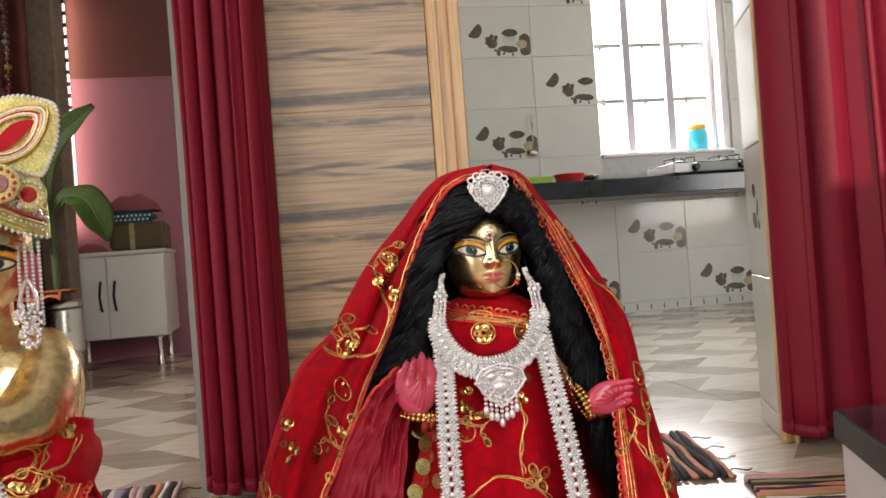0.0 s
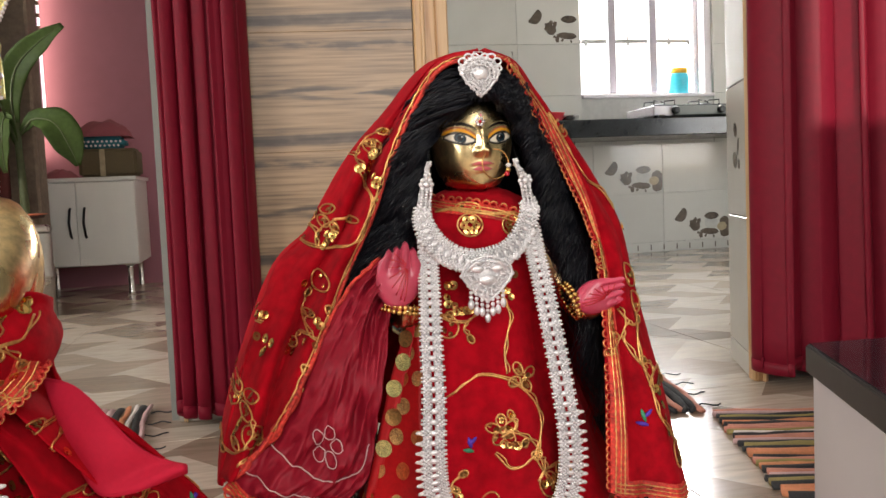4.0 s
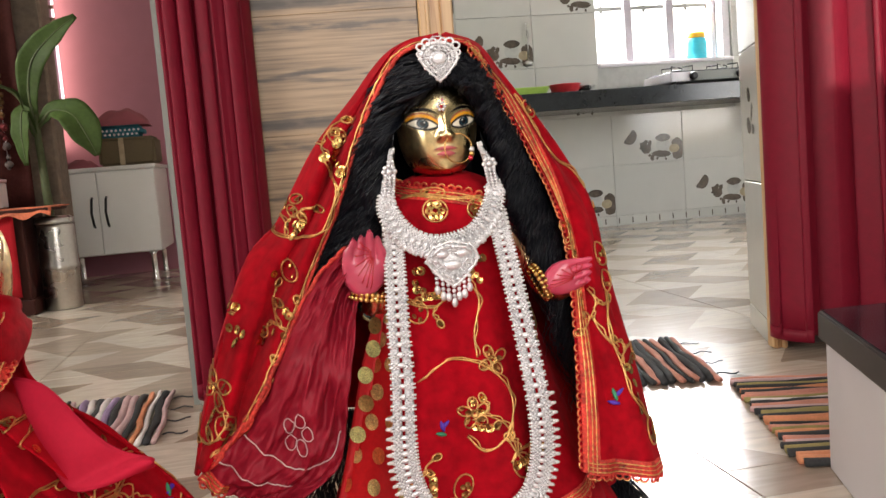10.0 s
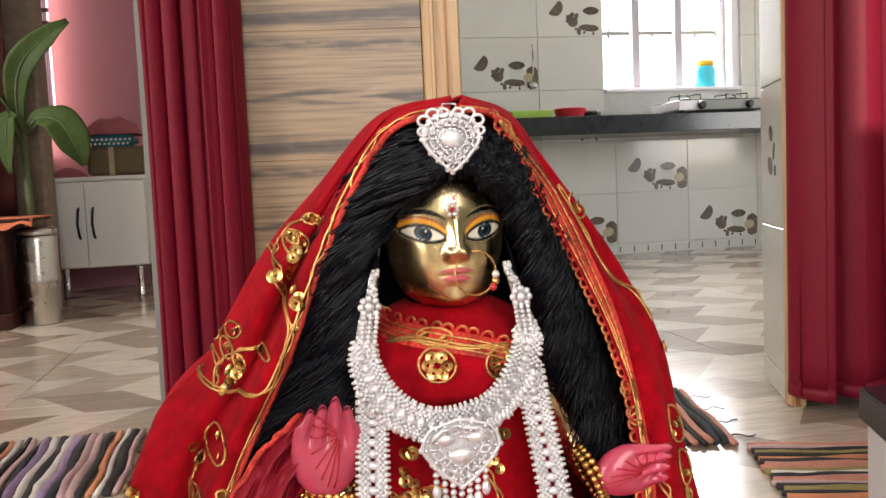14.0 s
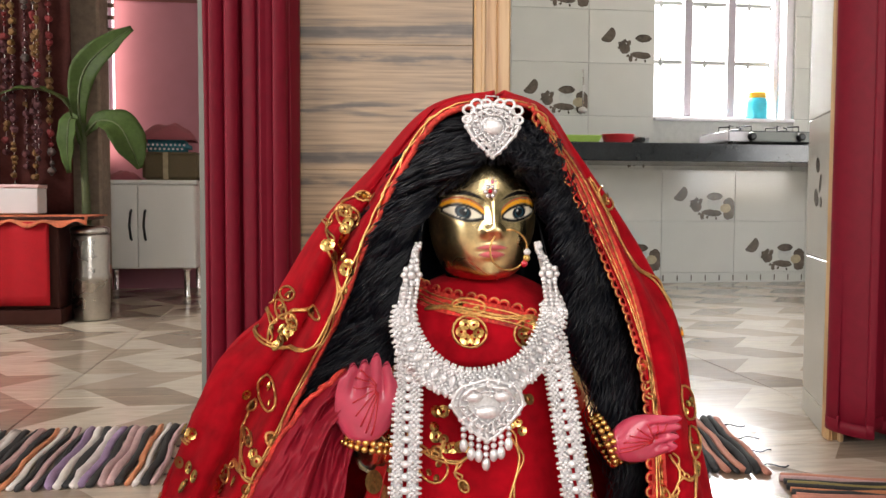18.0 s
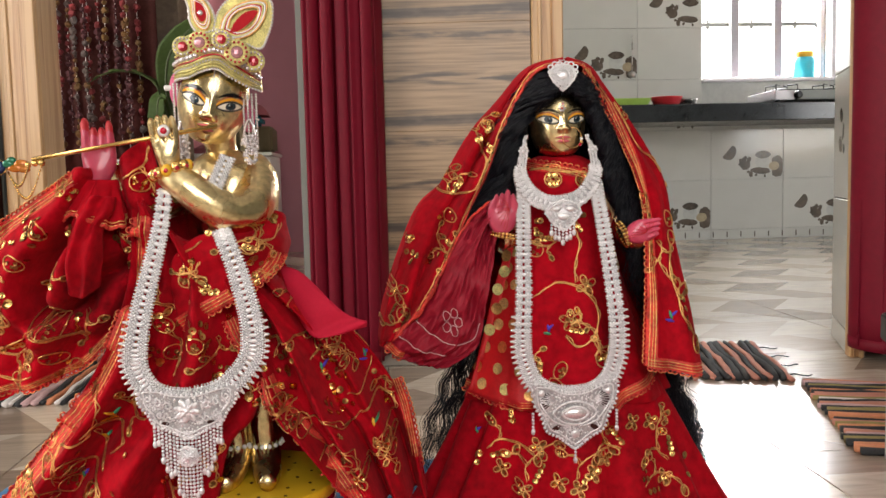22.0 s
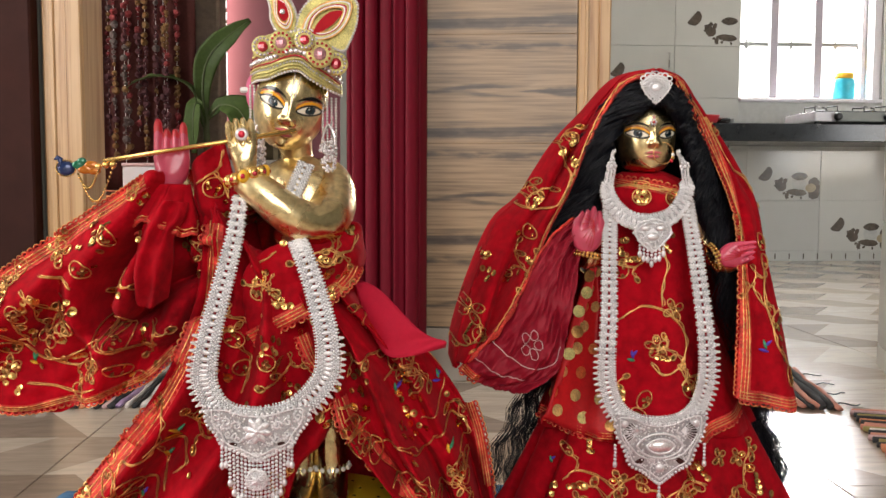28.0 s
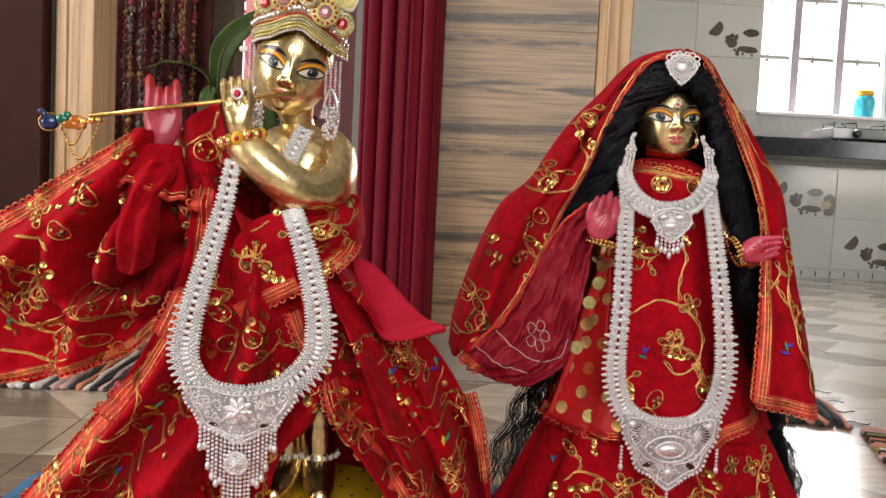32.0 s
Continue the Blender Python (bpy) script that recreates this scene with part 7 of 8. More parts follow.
# ---- the flute-playing statue ----
bag = Bag()
HC = Vector((-0.1170, 0.3760, 0.4870))


def head_rolled(bag, centre, a, b, c, turn, lean, roll):
    k = len(bag.v)
    head(bag, (0, 0, 0), a, b, c, turn, lean, gaze=0.03, tilak=True, apart=0.50, tall=0.085, low=0.84, lip=-0.38, jaw=0.78)
    m = Matrix.Translation(centre) @ pose(0, 0, 0, 0, roll, 0)
    bag.v[k:] = [tuple(m @ Vector(p)) for p in bag.v[k:]]


head_rolled(bag, HC + Vector((-0.0012, -0.0015, 0.0022)), 0.0207, 0.0240, 0.0300, 8, 3, 14)
limb(bag, [HC + Vector((0, 0.003, -0.016)), HC + Vector((0.001, 0.006, -0.027)), HC + Vector((0.003, 0.008, -0.036))], [0.0105, 0.0095, 0.013])
limb(bag, [(-0.111, 0.385, 0.460), (-0.112, 0.385, 0.449), (-0.112, 0.385, 0.430), (-0.112, 0.386, 0.40), (-0.112, 0.386, 0.36), (-0.108, 0.385, 0.32)], [0.011, 0.025, 0.029, 0.025, 0.026, 0.03], around=28)
limb(bag, [(-0.1000, 0.3850, 0.4480), (-0.0962, 0.3760, 0.4410), (-0.0945, 0.3640, 0.4315), (-0.0975, 0.3520, 0.4245), (-0.1070, 0.3440, 0.4234), (-0.1185, 0.3390, 0.4304), (-0.1300, 0.3380, 0.4399), (-0.1396, 0.3400, 0.4467)], [0.0125, 0.0142, 0.0136, 0.0128, 0.0118, 0.0108, 0.0094, 0.0078], steps=34)
limb(bag, [(-0.132, 0.385, 0.446), (-0.150, 0.375, 0.43), (-0.172, 0.362, 0.44), (-0.181, 0.356, 0.455)], [0.012, 0.011, 0.009, 0.007])
mitt(bag, (-0.1380, 0.3410, 0.4480), (-0.1410, 0.3380, 0.4790), 0.0160, 0.0105, 0, 0, [0.3, 0.38, 0.44, 0.5, 0.5, 0.48], [0.97, 1.0, 1.0, 0.97], 0.002)
mitt(bag, (-0.1800, 0.3530, 0.4385), (-0.1800, 0.3510, 0.4790), 0.0190, 0.0125, 1, 2, [0.12, 0.4, 0.5, 0.5, 0.48, 0.47], [1.0, 0.87, 0.87, 0.96], 0.001)
for s, dx in ((-1, -0.012), (1, 0.010)):
    limb(bag, [(-0.108 + dx, 0.385, 0.34), (-0.106 + dx * 0.9, 0.378, 0.30), (-0.104 + dx * 0.8, 0.374, 0.275), (-0.104 + dx, 0.362, 0.264), (-0.104 + dx * 1.2, 0.346, 0.262)], [0.014, 0.012, 0.0095, 0.0085, 0.005])
tagged(bag.done("statue", [BRASS, HAND_PINK, HAND_RED]), "polished brass flute-player statue with painted eyes, arms crossed", "statue")

stand = tagged(empty("statue_stand", pose(-0.105, 0.375, PZ + 0.004)), "round yellow statue stand with dark dots and red rim", "stand")
part("drum", turned_bm([(0.05, 0), (0.054, 0.004), (0.052, 0.04), (0.05, 0.0445)], 48), RUBY, stand)
part("top", turned_bm([(0.052, 0.045), (0.0535, 0.047), (0.0535, 0.0515), (0.0525, 0.053)], 48), STAND_YELLOW, stand, "yellow painted top")
for i in range(40):
    a, rr = i * 2.4, 0.05 * math.sqrt((i + 0.5) / 40)
    part("dot", turned_bm([(0.0011, 0.0532), (0.001, 0.0535)], 8, (rr * math.cos(a), rr * math.sin(a), 0)), BROWN, stand)

anklet = tagged(empty("anklet"), "gold anklet with white beads above the feet", "anklet")
for dx in (-0.0105, 0.0085):
    bm = bmesh.new()
    for i in range(16):
        a = 2 * math.pi * i / 16
        add_to(bm, sphere_bm(0.0015, 0.0015, 0.0015, (-0.105 + dx + 0.011 * math.cos(a), 0.374 + 0.011 * math.sin(a), 0.279), 7, 5))
    part("bead_band", bm, PEARL, anklet)["kind"] = "stuff"

# flute with a peacock end
flute = tagged(empty("flute"), "slim golden flute with an enamelled peacock end and chain", "flute")
FA, FB = Vector((-0.1120, 0.3470, 0.4730)), Vector((-0.2140, 0.3440, 0.4560))
part("tube", tube_bm([FA, FA.lerp(FB, 0.5), FB], 0.0013, 12), SEQUIN, flute)
ENAMEL = [material("enamel_" + n, c, 0.2, 0.3, coat=0.6) for n, c in (("blue", (0.01, 0.03, 0.12)), ("green", (0.01, 0.16, 0.08)), ("orange", (0.5, 0.15, 0.01)))]
pk = Vector((-0.2340, 0.3450, 0.4520))
part("peacock_body", sphere_bm(0.0048, 0.0024, 0.0040, tuple(pk), 16, 10), ENAMEL[0], flute)
part("peacock_neck", tube_bm([pk + Vector((-0.002, 0, 0.001)), pk + Vector((-0.0028, 0, 0.0048)), pk + Vector((-0.0042, 0, 0.0056)), pk + Vector((-0.0062, 0, 0.0046))], [0.0022, 0.0014, 0.0015, 0.0003], 8), ENAMEL[0], flute)
for dx, dz, rx, rz, mt in ((0.0065, 0.0018, 0.0034, 0.0024, ENAMEL[1]), (0.0085, 0.0036, 0.0026, 0.0022, ENAMEL[1]), (0.0105, -0.0006, 0.0046, 0.0024, ENAMEL[2]), (0.0135, 0.0016, 0.0042, 0.0026, ENAMEL[2]), (0.0150, -0.0014, 0.0036, 0.0020, ENAMEL[2])):
    part("tail_feather", sphere_bm(rx, 0.0013, rz, tuple(pk + Vector((dx, -0.0004, dz))), 14, 8), mt, flute)
part("rim", tube_bm([pk + Vector((0.0052 * math.cos(a) + 0.0002, -0.0006, 0.0044 * math.sin(a))) for a in [0.3 * i for i in range(21)]], 0.00035, 5, closed=True), SEQUIN, flute)
for q in ((-0.2170, 0.3450, 0.4530), (-0.2130, 0.3450, 0.4540), (-0.2090, 0.3440, 0.4540)):
    part("collar", sphere_bm(0.0019, 0.0019, 0.0021, q, 10, 8), SEQUIN, flute)
for c0, c1, sag in (((-0.2270, 0.3440, 0.4490), (-0.2090, 0.3440, 0.4520), 0.016), ((-0.2270, 0.3440, 0.4490), (-0.2160, 0.3440, 0.4520), 0.009)):
    bm = bmesh.new()
    for i in range(24):
        t = i / 23
        q = Vector(c0).lerp(Vector(c1), t) + Vector((0, -0.001, -sag * math.sin(math.pi * t)))
        add_to(bm, sphere_bm(0.0006, 0.0006, 0.0009, tuple(q), 6, 5))
    part("chain", bm, SEQUIN, flute)["kind"] = "stuff"

# shawl spread from the raised hand
TOP = [(-0.3040, 0.3750, 0.3750), (-0.2780, 0.3700, 0.3950), (-0.2450, 0.3620, 0.4160), (-0.2160, 0.3560, 0.4340), (-0.1930, 0.3540, 0.4490), (-0.1780, 0.3580, 0.4490), (-0.1640, 0.3610, 0.4430)]
BOT = [(-0.3040, 0.3700, 0.3230), (-0.2730, 0.3620, 0.3150), (-0.2440, 0.3560, 0.3200), (-0.2170, 0.3520, 0.3270), (-0.1950, 0.3500, 0.3360), (-0.1790, 0.3540, 0.3510), (-0.1640, 0.3610, 0.3770)]


HOLD = Vector((-0.1790, 0.3520, 0.4530))


RIDGE = [(-0.1870, 0.4470), (-0.2000, 0.4270), (-0.2150, 0.4080), (-0.2290, 0.3910), (-0.2320, 0.3750), (-0.2250, 0.3590), (-0.2060, 0.3580), (-0.1850, 0.3640), (-0.1750, 0.3820)]
RLINE = smooth2(RIDGE, 60)


def shawl_at(u, v):
    a, b = along(TOP, u), along(BOT, u)
    p = a + (b - a) * v
    d = p - HOLD
    ang, far = math.atan2(d.z, -d.x), min(1.0, d.length / 0.10)
    p.y -= 0.012 * math.sin(math.pi * (0.1 + 0.9 * v)) * math.sin(math.pi * min(1, u * 1.05))
    fold = math.sin(ang * 11 + 1.2 * noise.noise((u * 3, v * 3, 2))) + 0.55 * math.sin(ang * 23 + 2)
    p.y += 0.0115 * fold * far * min(1, v * 4 + 0.25) * (1 - 0.35 * abs(2 * v - 1))
    p.y += 0.010 * noise.noise((u * 6, v * 4, 3)) + 0.004 * noise.noise((u * 15, v * 11, 5))
    i = min(range(61), key=lambda j: (RLINE[j][0] - p.x) ** 2 + (RLINE[j][1] - p.z) ** 2)
    j = min(i, 59)
    tx, tz = RLINE[j + 1][0] - RLINE[j][0], RLINE[j + 1][1] - RLINE[j][1]
    off = (tx * (p.z - RLINE[j][1]) - tz * (p.x - RLINE[j][0])) / max(1e-9, math.hypot(tx, tz))
    gap = math.hypot(RLINE[i][0] - p.x, RLINE[i][1] - p.z)
    p.y -= 0.013 * math.exp(-(gap / 0.0055) ** 2)
    if off > 0:
        p.y += 0.026 * math.exp(-((gap - 0.011) / 0.006) ** 2)
    p.x += 0.003 * math.sin(ang * 11 + 1) * v
    p.z += 0.004 * noise.noise((u * 8, v * 4, 7)) * min(1, v * 5)
    return p


shawl = tagged(empty("shawl"), "red velvet shawl with gold vines spread from the raised hand", "shawl")
shawl_cloth = part("velvet", sheet_bm(shawl_at, 150, 100, 0.0012), VELVET, shawl, smooth=True)
SC = Cloth(shawl_cloth)
sn = Needlework(SC, shawl, 8)
sn.lace([(p[0], p[2] - 0.0004) for p in TOP[:5]], 0.008, 80, -1)
sn.lace([(p[0], p[2] + 0.0006) for p in BOT[:6]], 0.0045, 80, 1)
sn.cord([(-0.2760, 0.3620), (-0.2610, 0.3500), (-0.2460, 0.3470), (-0.2320, 0.3520), (-0.2170, 0.3600), (-0.2040, 0.3570), (-0.1880, 0.3570)], 60)
sn.cord([(-0.2590, 0.3860), (-0.2530, 0.3780), (-0.2550, 0.3690), (-0.2480, 0.3600)], 30)
sn.cord([(-0.2490, 0.3940), (-0.2370, 0.3930), (-0.2310, 0.3880)], 20)
sn.cord([(-0.2640, 0.3320), (-0.2490, 0.3310), (-0.2360, 0.3280), (-0.2200, 0.3340)], 30)
sn.loop(*(-0.2180, 0.3640), 0.0048, 0.0066, 0.1, 8)
sn.loop(*(-0.2040, 0.3630), 0.0048, 0.0066, -0.1, 8)
sn.loop(*(-0.2200, 0.3490), 0.004, 0.0055, 1.0, 6)
sn.loop(*(-0.2330, 0.3290), 0.004, 0.0055, 1.3, 6)
sn.loop(*(-0.2080, 0.3440), 0.0035, 0.005, 1.3, 5)
sn.flower(*(-0.2460, 0.3630), 0.0055, 6)
sn.flower(*(-0.2400, 0.4060), 0.0045, 4)
sn.flower(*(-0.2230, 0.3430), 0.004, 5)
sn.cluster(*(-0.2210, 0.4180), 16, 0.010, 0.009)
sn.cluster(*(-0.2530, 0.3780), 5, 0.006, 0.004)
sn.cluster(*(-0.2080, 0.4150), 5, 0.003, 0.01)
sn.stitches(*(-0.2610, 0.3460), [GREEN_THREAD, GREEN_THREAD, YELLOW_PLASTIC], 0.005)
for x, z in scatter(SC, -0.30, -0.165, 0.325, 0.45, 26, 0.015, random.Random(2)):
    sn.sequin(x, z, 0.002)
for x, z in scatter(SC, -0.33, -0.27, 0.33, 0.42, 5, 0.02, random.Random(5)):
    sn.flower(x, z, 0.0042, 5)

# gathered cloth between the two hands
GL = [(-0.1730, 0.3560, 0.4430), (-0.1690, 0.3560, 0.4540), (-0.1600, 0.3570, 0.4640), (-0.1520, 0.3580, 0.4660)]
GR = [(-0.1630, 0.3540, 0.4190), (-0.1550, 0.3530, 0.4190), (-0.1470, 0.3530, 0.4230), (-0.1390, 0.3540, 0.4280)]


def gather_at(u, v):
    p = along(GL, u).lerp(along(GR, u), v)
    p.y += -0.004 * math.sin(math.pi * v) + 0.0035 * math.sin(u * 10 + 2 * v) + 0.002 * noise.noise((u * 6, v * 6, 9))
    return p


gathered = part("gathered_fold", sheet_bm(gather_at, 40, 40, 0.0012), VELVET, shawl, smooth=True)
gn = Needlework(Cloth(gathered), shawl, 17)
gn.cord([(-0.1530, 0.4620), (-0.1550, 0.4540), (-0.1580, 0.4500), (-0.1660, 0.4440)], 24, 0.0005)
gn.cord([(-0.1580, 0.4500), (-0.1530, 0.4440), (-0.1490, 0.4360)], 20, 0.0005)
gn.loop(*(-0.1570, 0.4420), 0.0055, 0.0055, 0, 7)
gn.cluster(*(-0.1540, 0.4290), 6, 0.003, 0.006)

# tongue of cloth that hangs from the hand before the folds
FL = [(-0.1860, 0.3440, 0.4360), (-0.1910, 0.3380, 0.4260), (-0.1950, 0.3340, 0.4110), (-0.1970, 0.3340, 0.3940), (-0.1970, 0.3380, 0.3820)]
FR = [(-0.1690, 0.3440, 0.4340), (-0.1700, 0.3400, 0.4260), (-0.1750, 0.3360, 0.4170), (-0.1770, 0.3360, 0.4000), (-0.1800, 0.3390, 0.3830)]


def tongue_at(u, v):
    p = along(FL, u).lerp(along(FR, u), v)
    p.y += -0.008 * math.sin(math.pi * v) + 0.0025 * math.sin(v * 12 + 3 * u) + 0.0035 * noise.noise((v * 4, u * 5, 3))
    p.z -= 0.004 * math.sin(math.pi * v) * u
    return p


tongue = part("hanging_fold", sheet_bm(tongue_at, 44, 30, 0.0015), VELVET, shawl, smooth=True)
tn = Needlework(Cloth(tongue), shawl, 31)
tn.cord([(-0.1870, 0.4410), (-0.1930, 0.4250), (-0.1960, 0.4060)], 24)
tn.cluster(*(-0.1930, 0.4180), 5, 0.004, 0.006)

# ruffled cuff below the raised hand
cuff_c = Vector((-0.1790, 0.3500, 0.4375))


def cuff_at(u, v):
    a = 2 * math.pi * u
    r = 0.0085 + 0.0075 * v + 0.0026 * v * math.sin(4 * a + 1) + 0.0018 * v * math.sin(9 * a + 2)
    return cuff_c + Vector((r * math.sin(a) - 0.005 * v, -0.75 * r * math.cos(a) - 0.004 * v, 0.006 - 0.022 * v + 0.004 * v * math.sin(2 * a + 2.6)))


cuff = tagged(empty("cuff"), "gathered red velvet cuff with lace below the raised hand", "cuff")
part("velvet", sheet_bm(cuff_at, 80, 18, 0.001), VELVET, cuff, smooth=True)
part("lace_rim", tube_bm([Vector(cuff_at(i / 90, 1)) + Vector((0, -0.0006, -0.0012 * abs(math.sin(i * 0.7)))) for i in range(90)], 0.0013, 6, closed=True), LACE, cuff, "scalloped red lace rim")
for k, rr in ((0.97, 0.0004), (0.9, 0.00035)):
    part("gold_line", tube_bm([Vector(cuff_at(i / 90, k)) + Vector((0.0012 * math.sin(i / 90 * 6.283), -0.0012, -0.0008 * abs(math.sin(i * 0.7)))) for i in range(90)], rr, 5, closed=True), GOLD, cuff)

# skirt cloth: two front panels and the back
P1 = [(-0.1620, 0.3520, 0.4410), (-0.1620, 0.3460, 0.4210), (-0.1640, 0.3420, 0.3890), (-0.1740, 0.3400, 0.3570), (-0.1900, 0.3400, 0.3270), (-0.2160, 0.3450, 0.2940), (-0.2560, 0.3520, 0.2460)]
P2 = [(-0.1360, 0.3580, 0.4040), (-0.1110, 0.3520, 0.3890), (-0.0970, 0.3500, 0.3640), (-0.0900, 0.3500, 0.3360), (-0.0960, 0.3480, 0.3070), (-0.1120, 0.3460, 0.2880), (-0.1210, 0.3440, 0.2510)]
P3 = [(-0.1310, 0.3500, 0.4060), (-0.1160, 0.3440, 0.3850), (-0.1010, 0.3420, 0.3570), (-0.0930, 0.3400, 0.3320), (-0.0860, 0.3400, 0.3080), (-0.0710, 0.3400, 0.2880), (-0.0460, 0.3450, 0.2530)]
P4 = [(-0.0840, 0.3800, 0.4070), (-0.0790, 0.3800, 0.3840), (-0.0580, 0.3850, 0.3620), (-0.0330, 0.3880, 0.3350), (-0.0160, 0.3900, 0.3090), (-0.0030, 0.3920, 0.2770), (0.0050, 0.3950, 0.2350)]


def panel(a_line, b_line, seed, bulge, waves):
    def f(u, v):
        a, b = along(a_line, u), along(b_line, u)
        p = a + (b - a) * v
        p.y -= bulge * math.sin(math.pi * v) * (0.4 + 0.6 * u)
        p.y += (0.0125 * math.sin(v * waves + 2 * u + seed) + 0.006 * math.sin(v * waves * 1.9 + seed * 2 - 3 * u)) * (0.35 + 0.65 * u) + 0.009 * noise.noise((v * 5, u * 6, seed)) + 0.004 * noise.noise((v * 13, u * 14, seed))
        return p
    return sheet_bm(f, 90, 90, 0.0012)


robe = tagged(empty("robe"), "red velvet robe with gold vines and lace, open at the feet", "robe")
left_panel = part("left_panel", panel(P1, P2, 1.0, 0.012, 16), VELVET, robe, smooth=True)
right_panel = part("right_panel", panel(P3, P4, 2.4, 0.022, 19), VELVET, robe, smooth=True)


def back_at(u, v):
    a, b = along(P1, u), along(P4, u)
    p = a.lerp(b, v)
    p.y = a.y + (b.y - a.y) * v + (0.03 + 0.06 * u) * math.sin(math.pi * v) + 0.002
    return p


part("back_panel", sheet_bm(back_at, 30, 40, 0.0012), VELVET, robe, smooth=True)
RC = Cloth(left_panel, right_panel)
rn = Needlework(RC, robe, 14)
rn.lace([(p[0] + 0.001, p[2]) for p in P1], 0.0105, 110, 1)
rn.lace([(-0.0930, 0.3280), (-0.0860, 0.3100), (-0.0730, 0.2910), (-0.0560, 0.2710), (-0.0410, 0.2510)], 0.0085, 50, 1)
rn.lace([(-0.0110, 0.3140), (-0.0050, 0.2950), (-0.0010, 0.2720), (0.0020, 0.2520)], 0.006, 36, -1)
rn.lace([(-0.1130, 0.3600), (-0.1080, 0.3480), (-0.1000, 0.3370)], 0.007, 20, 1)
# vines and flowers
rn.cord([(-0.1830, 0.3280), (-0.1800, 0.3190), (-0.1850, 0.3070), (-0.1930, 0.2970), (-0.2050, 0.2950), (-0.2070, 0.2860), (-0.2110, 0.2710)], 50)
rn.cord([(-0.1860, 0.3030), (-0.1860, 0.2900), (-0.1830, 0.2780)], 20)
for k, t in (((-0.2120, 0.2840), 0.8), ((-0.2030, 0.2800), -0.6), ((-0.2180, 0.2650), 1.1), ((-0.2070, 0.2660), -0.3), ((-0.2270, 0.2720), 0.4)):
    rn.loop(k[0], k[1], 0.0045, 0.0062, t, 6)
rn.stitches(*(-0.1780, 0.3100), [GREEN_THREAD, YELLOW_PLASTIC, ENAMEL[2]], 0.006)
rn.cluster(*(-0.1880, 0.3190), 6, 0.008, 0.005)
for k in ((-0.1340, 0.3840), (-0.1420, 0.3440), (-0.1270, 0.3500), (-0.1580, 0.3550)):
    rn.loop(k[0], k[1], 0.0046, 0.0048, 0.2, 6)
rn.cord([(-0.1440, 0.3590), (-0.1380, 0.3470), (-0.1420, 0.3300)], 20)
rn.cord([(-0.0600, 0.3450), (-0.0500, 0.3490), (-0.0380, 0.3420), (-0.0290, 0.3270), (-0.0350, 0.3140), (-0.0440, 0.3110)], 44)
rn.cord([(-0.1010, 0.4060), (-0.0920, 0.3980), (-0.0840, 0.4060), (-0.0790, 0.4000)], 24)
rn.cord([(-0.0720, 0.2990), (-0.0570, 0.3030), (-0.0450, 0.2940), (-0.0360, 0.3010)], 30)
for k in ((-0.0770, 0.3310), (-0.0470, 0.3140), (-0.0550, 0.3170)):
    rn.cluster(k[0], k[1], 9, 0.006, 0.012)
for k, t in (((-0.0590, 0.3430), 0.3), ((-0.0520, 0.3420), -0.3), ((-0.0690, 0.2990), 0.2), ((-0.0780, 0.3040), 0.9), ((-0.0220, 0.2810), 0.2)):
    rn.loop(k[0], k[1], 0.004, 0.0058, t, 6)
rn.flower(*(-0.0210, 0.2790), 0.005, 5)
rn.flower(*(-0.0390, 0.2670), 0.0045, 5)
rn.stitches(*(-0.0340, 0.3290), [BLUE_THREAD, GREEN_THREAD, BLUE_THREAD], 0.005)
for i in range(4):
    rn.sequin((-0.0990, 0.3800)[0] + 0.003 * i, (-0.0990, 0.3800)[1] + 0.001 * i, 0.0024)
rn.sequin(*(-0.0710, 0.4090)), rn.sequin(*(-0.0990, 0.3170), 0.003), rn.sequin(*(-0.0600, 0.3730), 0.0026)
for x, z in scatter(RC, -0.24, -0.01, 0.262, 0.38, 24, 0.017, random.Random(11)):
    rn.sequin(x, z, 0.0019)

for i, (x, z) in enumerate(scatter(RC, -0.23, -0.01, 0.262, 0.385, 16, 0.024, random.Random(23))):
    rn.spray(x, z, 0.9 * i, 0.5)
for x, z in scatter(SC, -0.31, -0.17, 0.34, 0.44, 8, 0.026, random.Random(29)):
    sn.spray(x, z, 40 * x, 0.5)

for i, (x, z) in enumerate(scatter(RC, -0.22, -0.01, 0.265, 0.375, 12, 0.03, random.Random(61))):
    rn.cluster(x, z, 7, 0.005, 0.008)
for i, (x, z) in enumerate(scatter(RC, -0.235, -0.01, 0.262, 0.375, 14, 0.026, random.Random(67))):
    rn.loop(x, z, 0.0042, 0.0056, 0.8 * i, 8)
for i, (x, z) in enumerate(scatter(SC, -0.31, -0.175, 0.33, 0.44, 12, 0.024, random.Random(71))):
    sn.loop(x, z, 0.0042, 0.0054, 0.7 * i, 8)
for x, z in scatter(SC, -0.31, -0.175, 0.33, 0.44, 7, 0.03, random.Random(73)):
    sn.cluster(x, z, 7, 0.006, 0.007)

for i, (x, z) in enumerate(((-0.208, 0.275), (-0.192, 0.300), (-0.065, 0.335), (-0.035, 0.300), (-0.060, 0.280), (-0.025, 0.325))):
    rn.cord([(x, z), (x + 0.008, z + 0.006), (x + 0.017, z + 0.003), (x + 0.021, z - 0.006), (x + 0.014, z - 0.012)], 30)
    rn.stitches(x + 0.006, z - 0.006, [GREEN_THREAD, YELLOW_PLASTIC] if i % 2 else [BLUE_THREAD, GREEN_THREAD], 0.005)

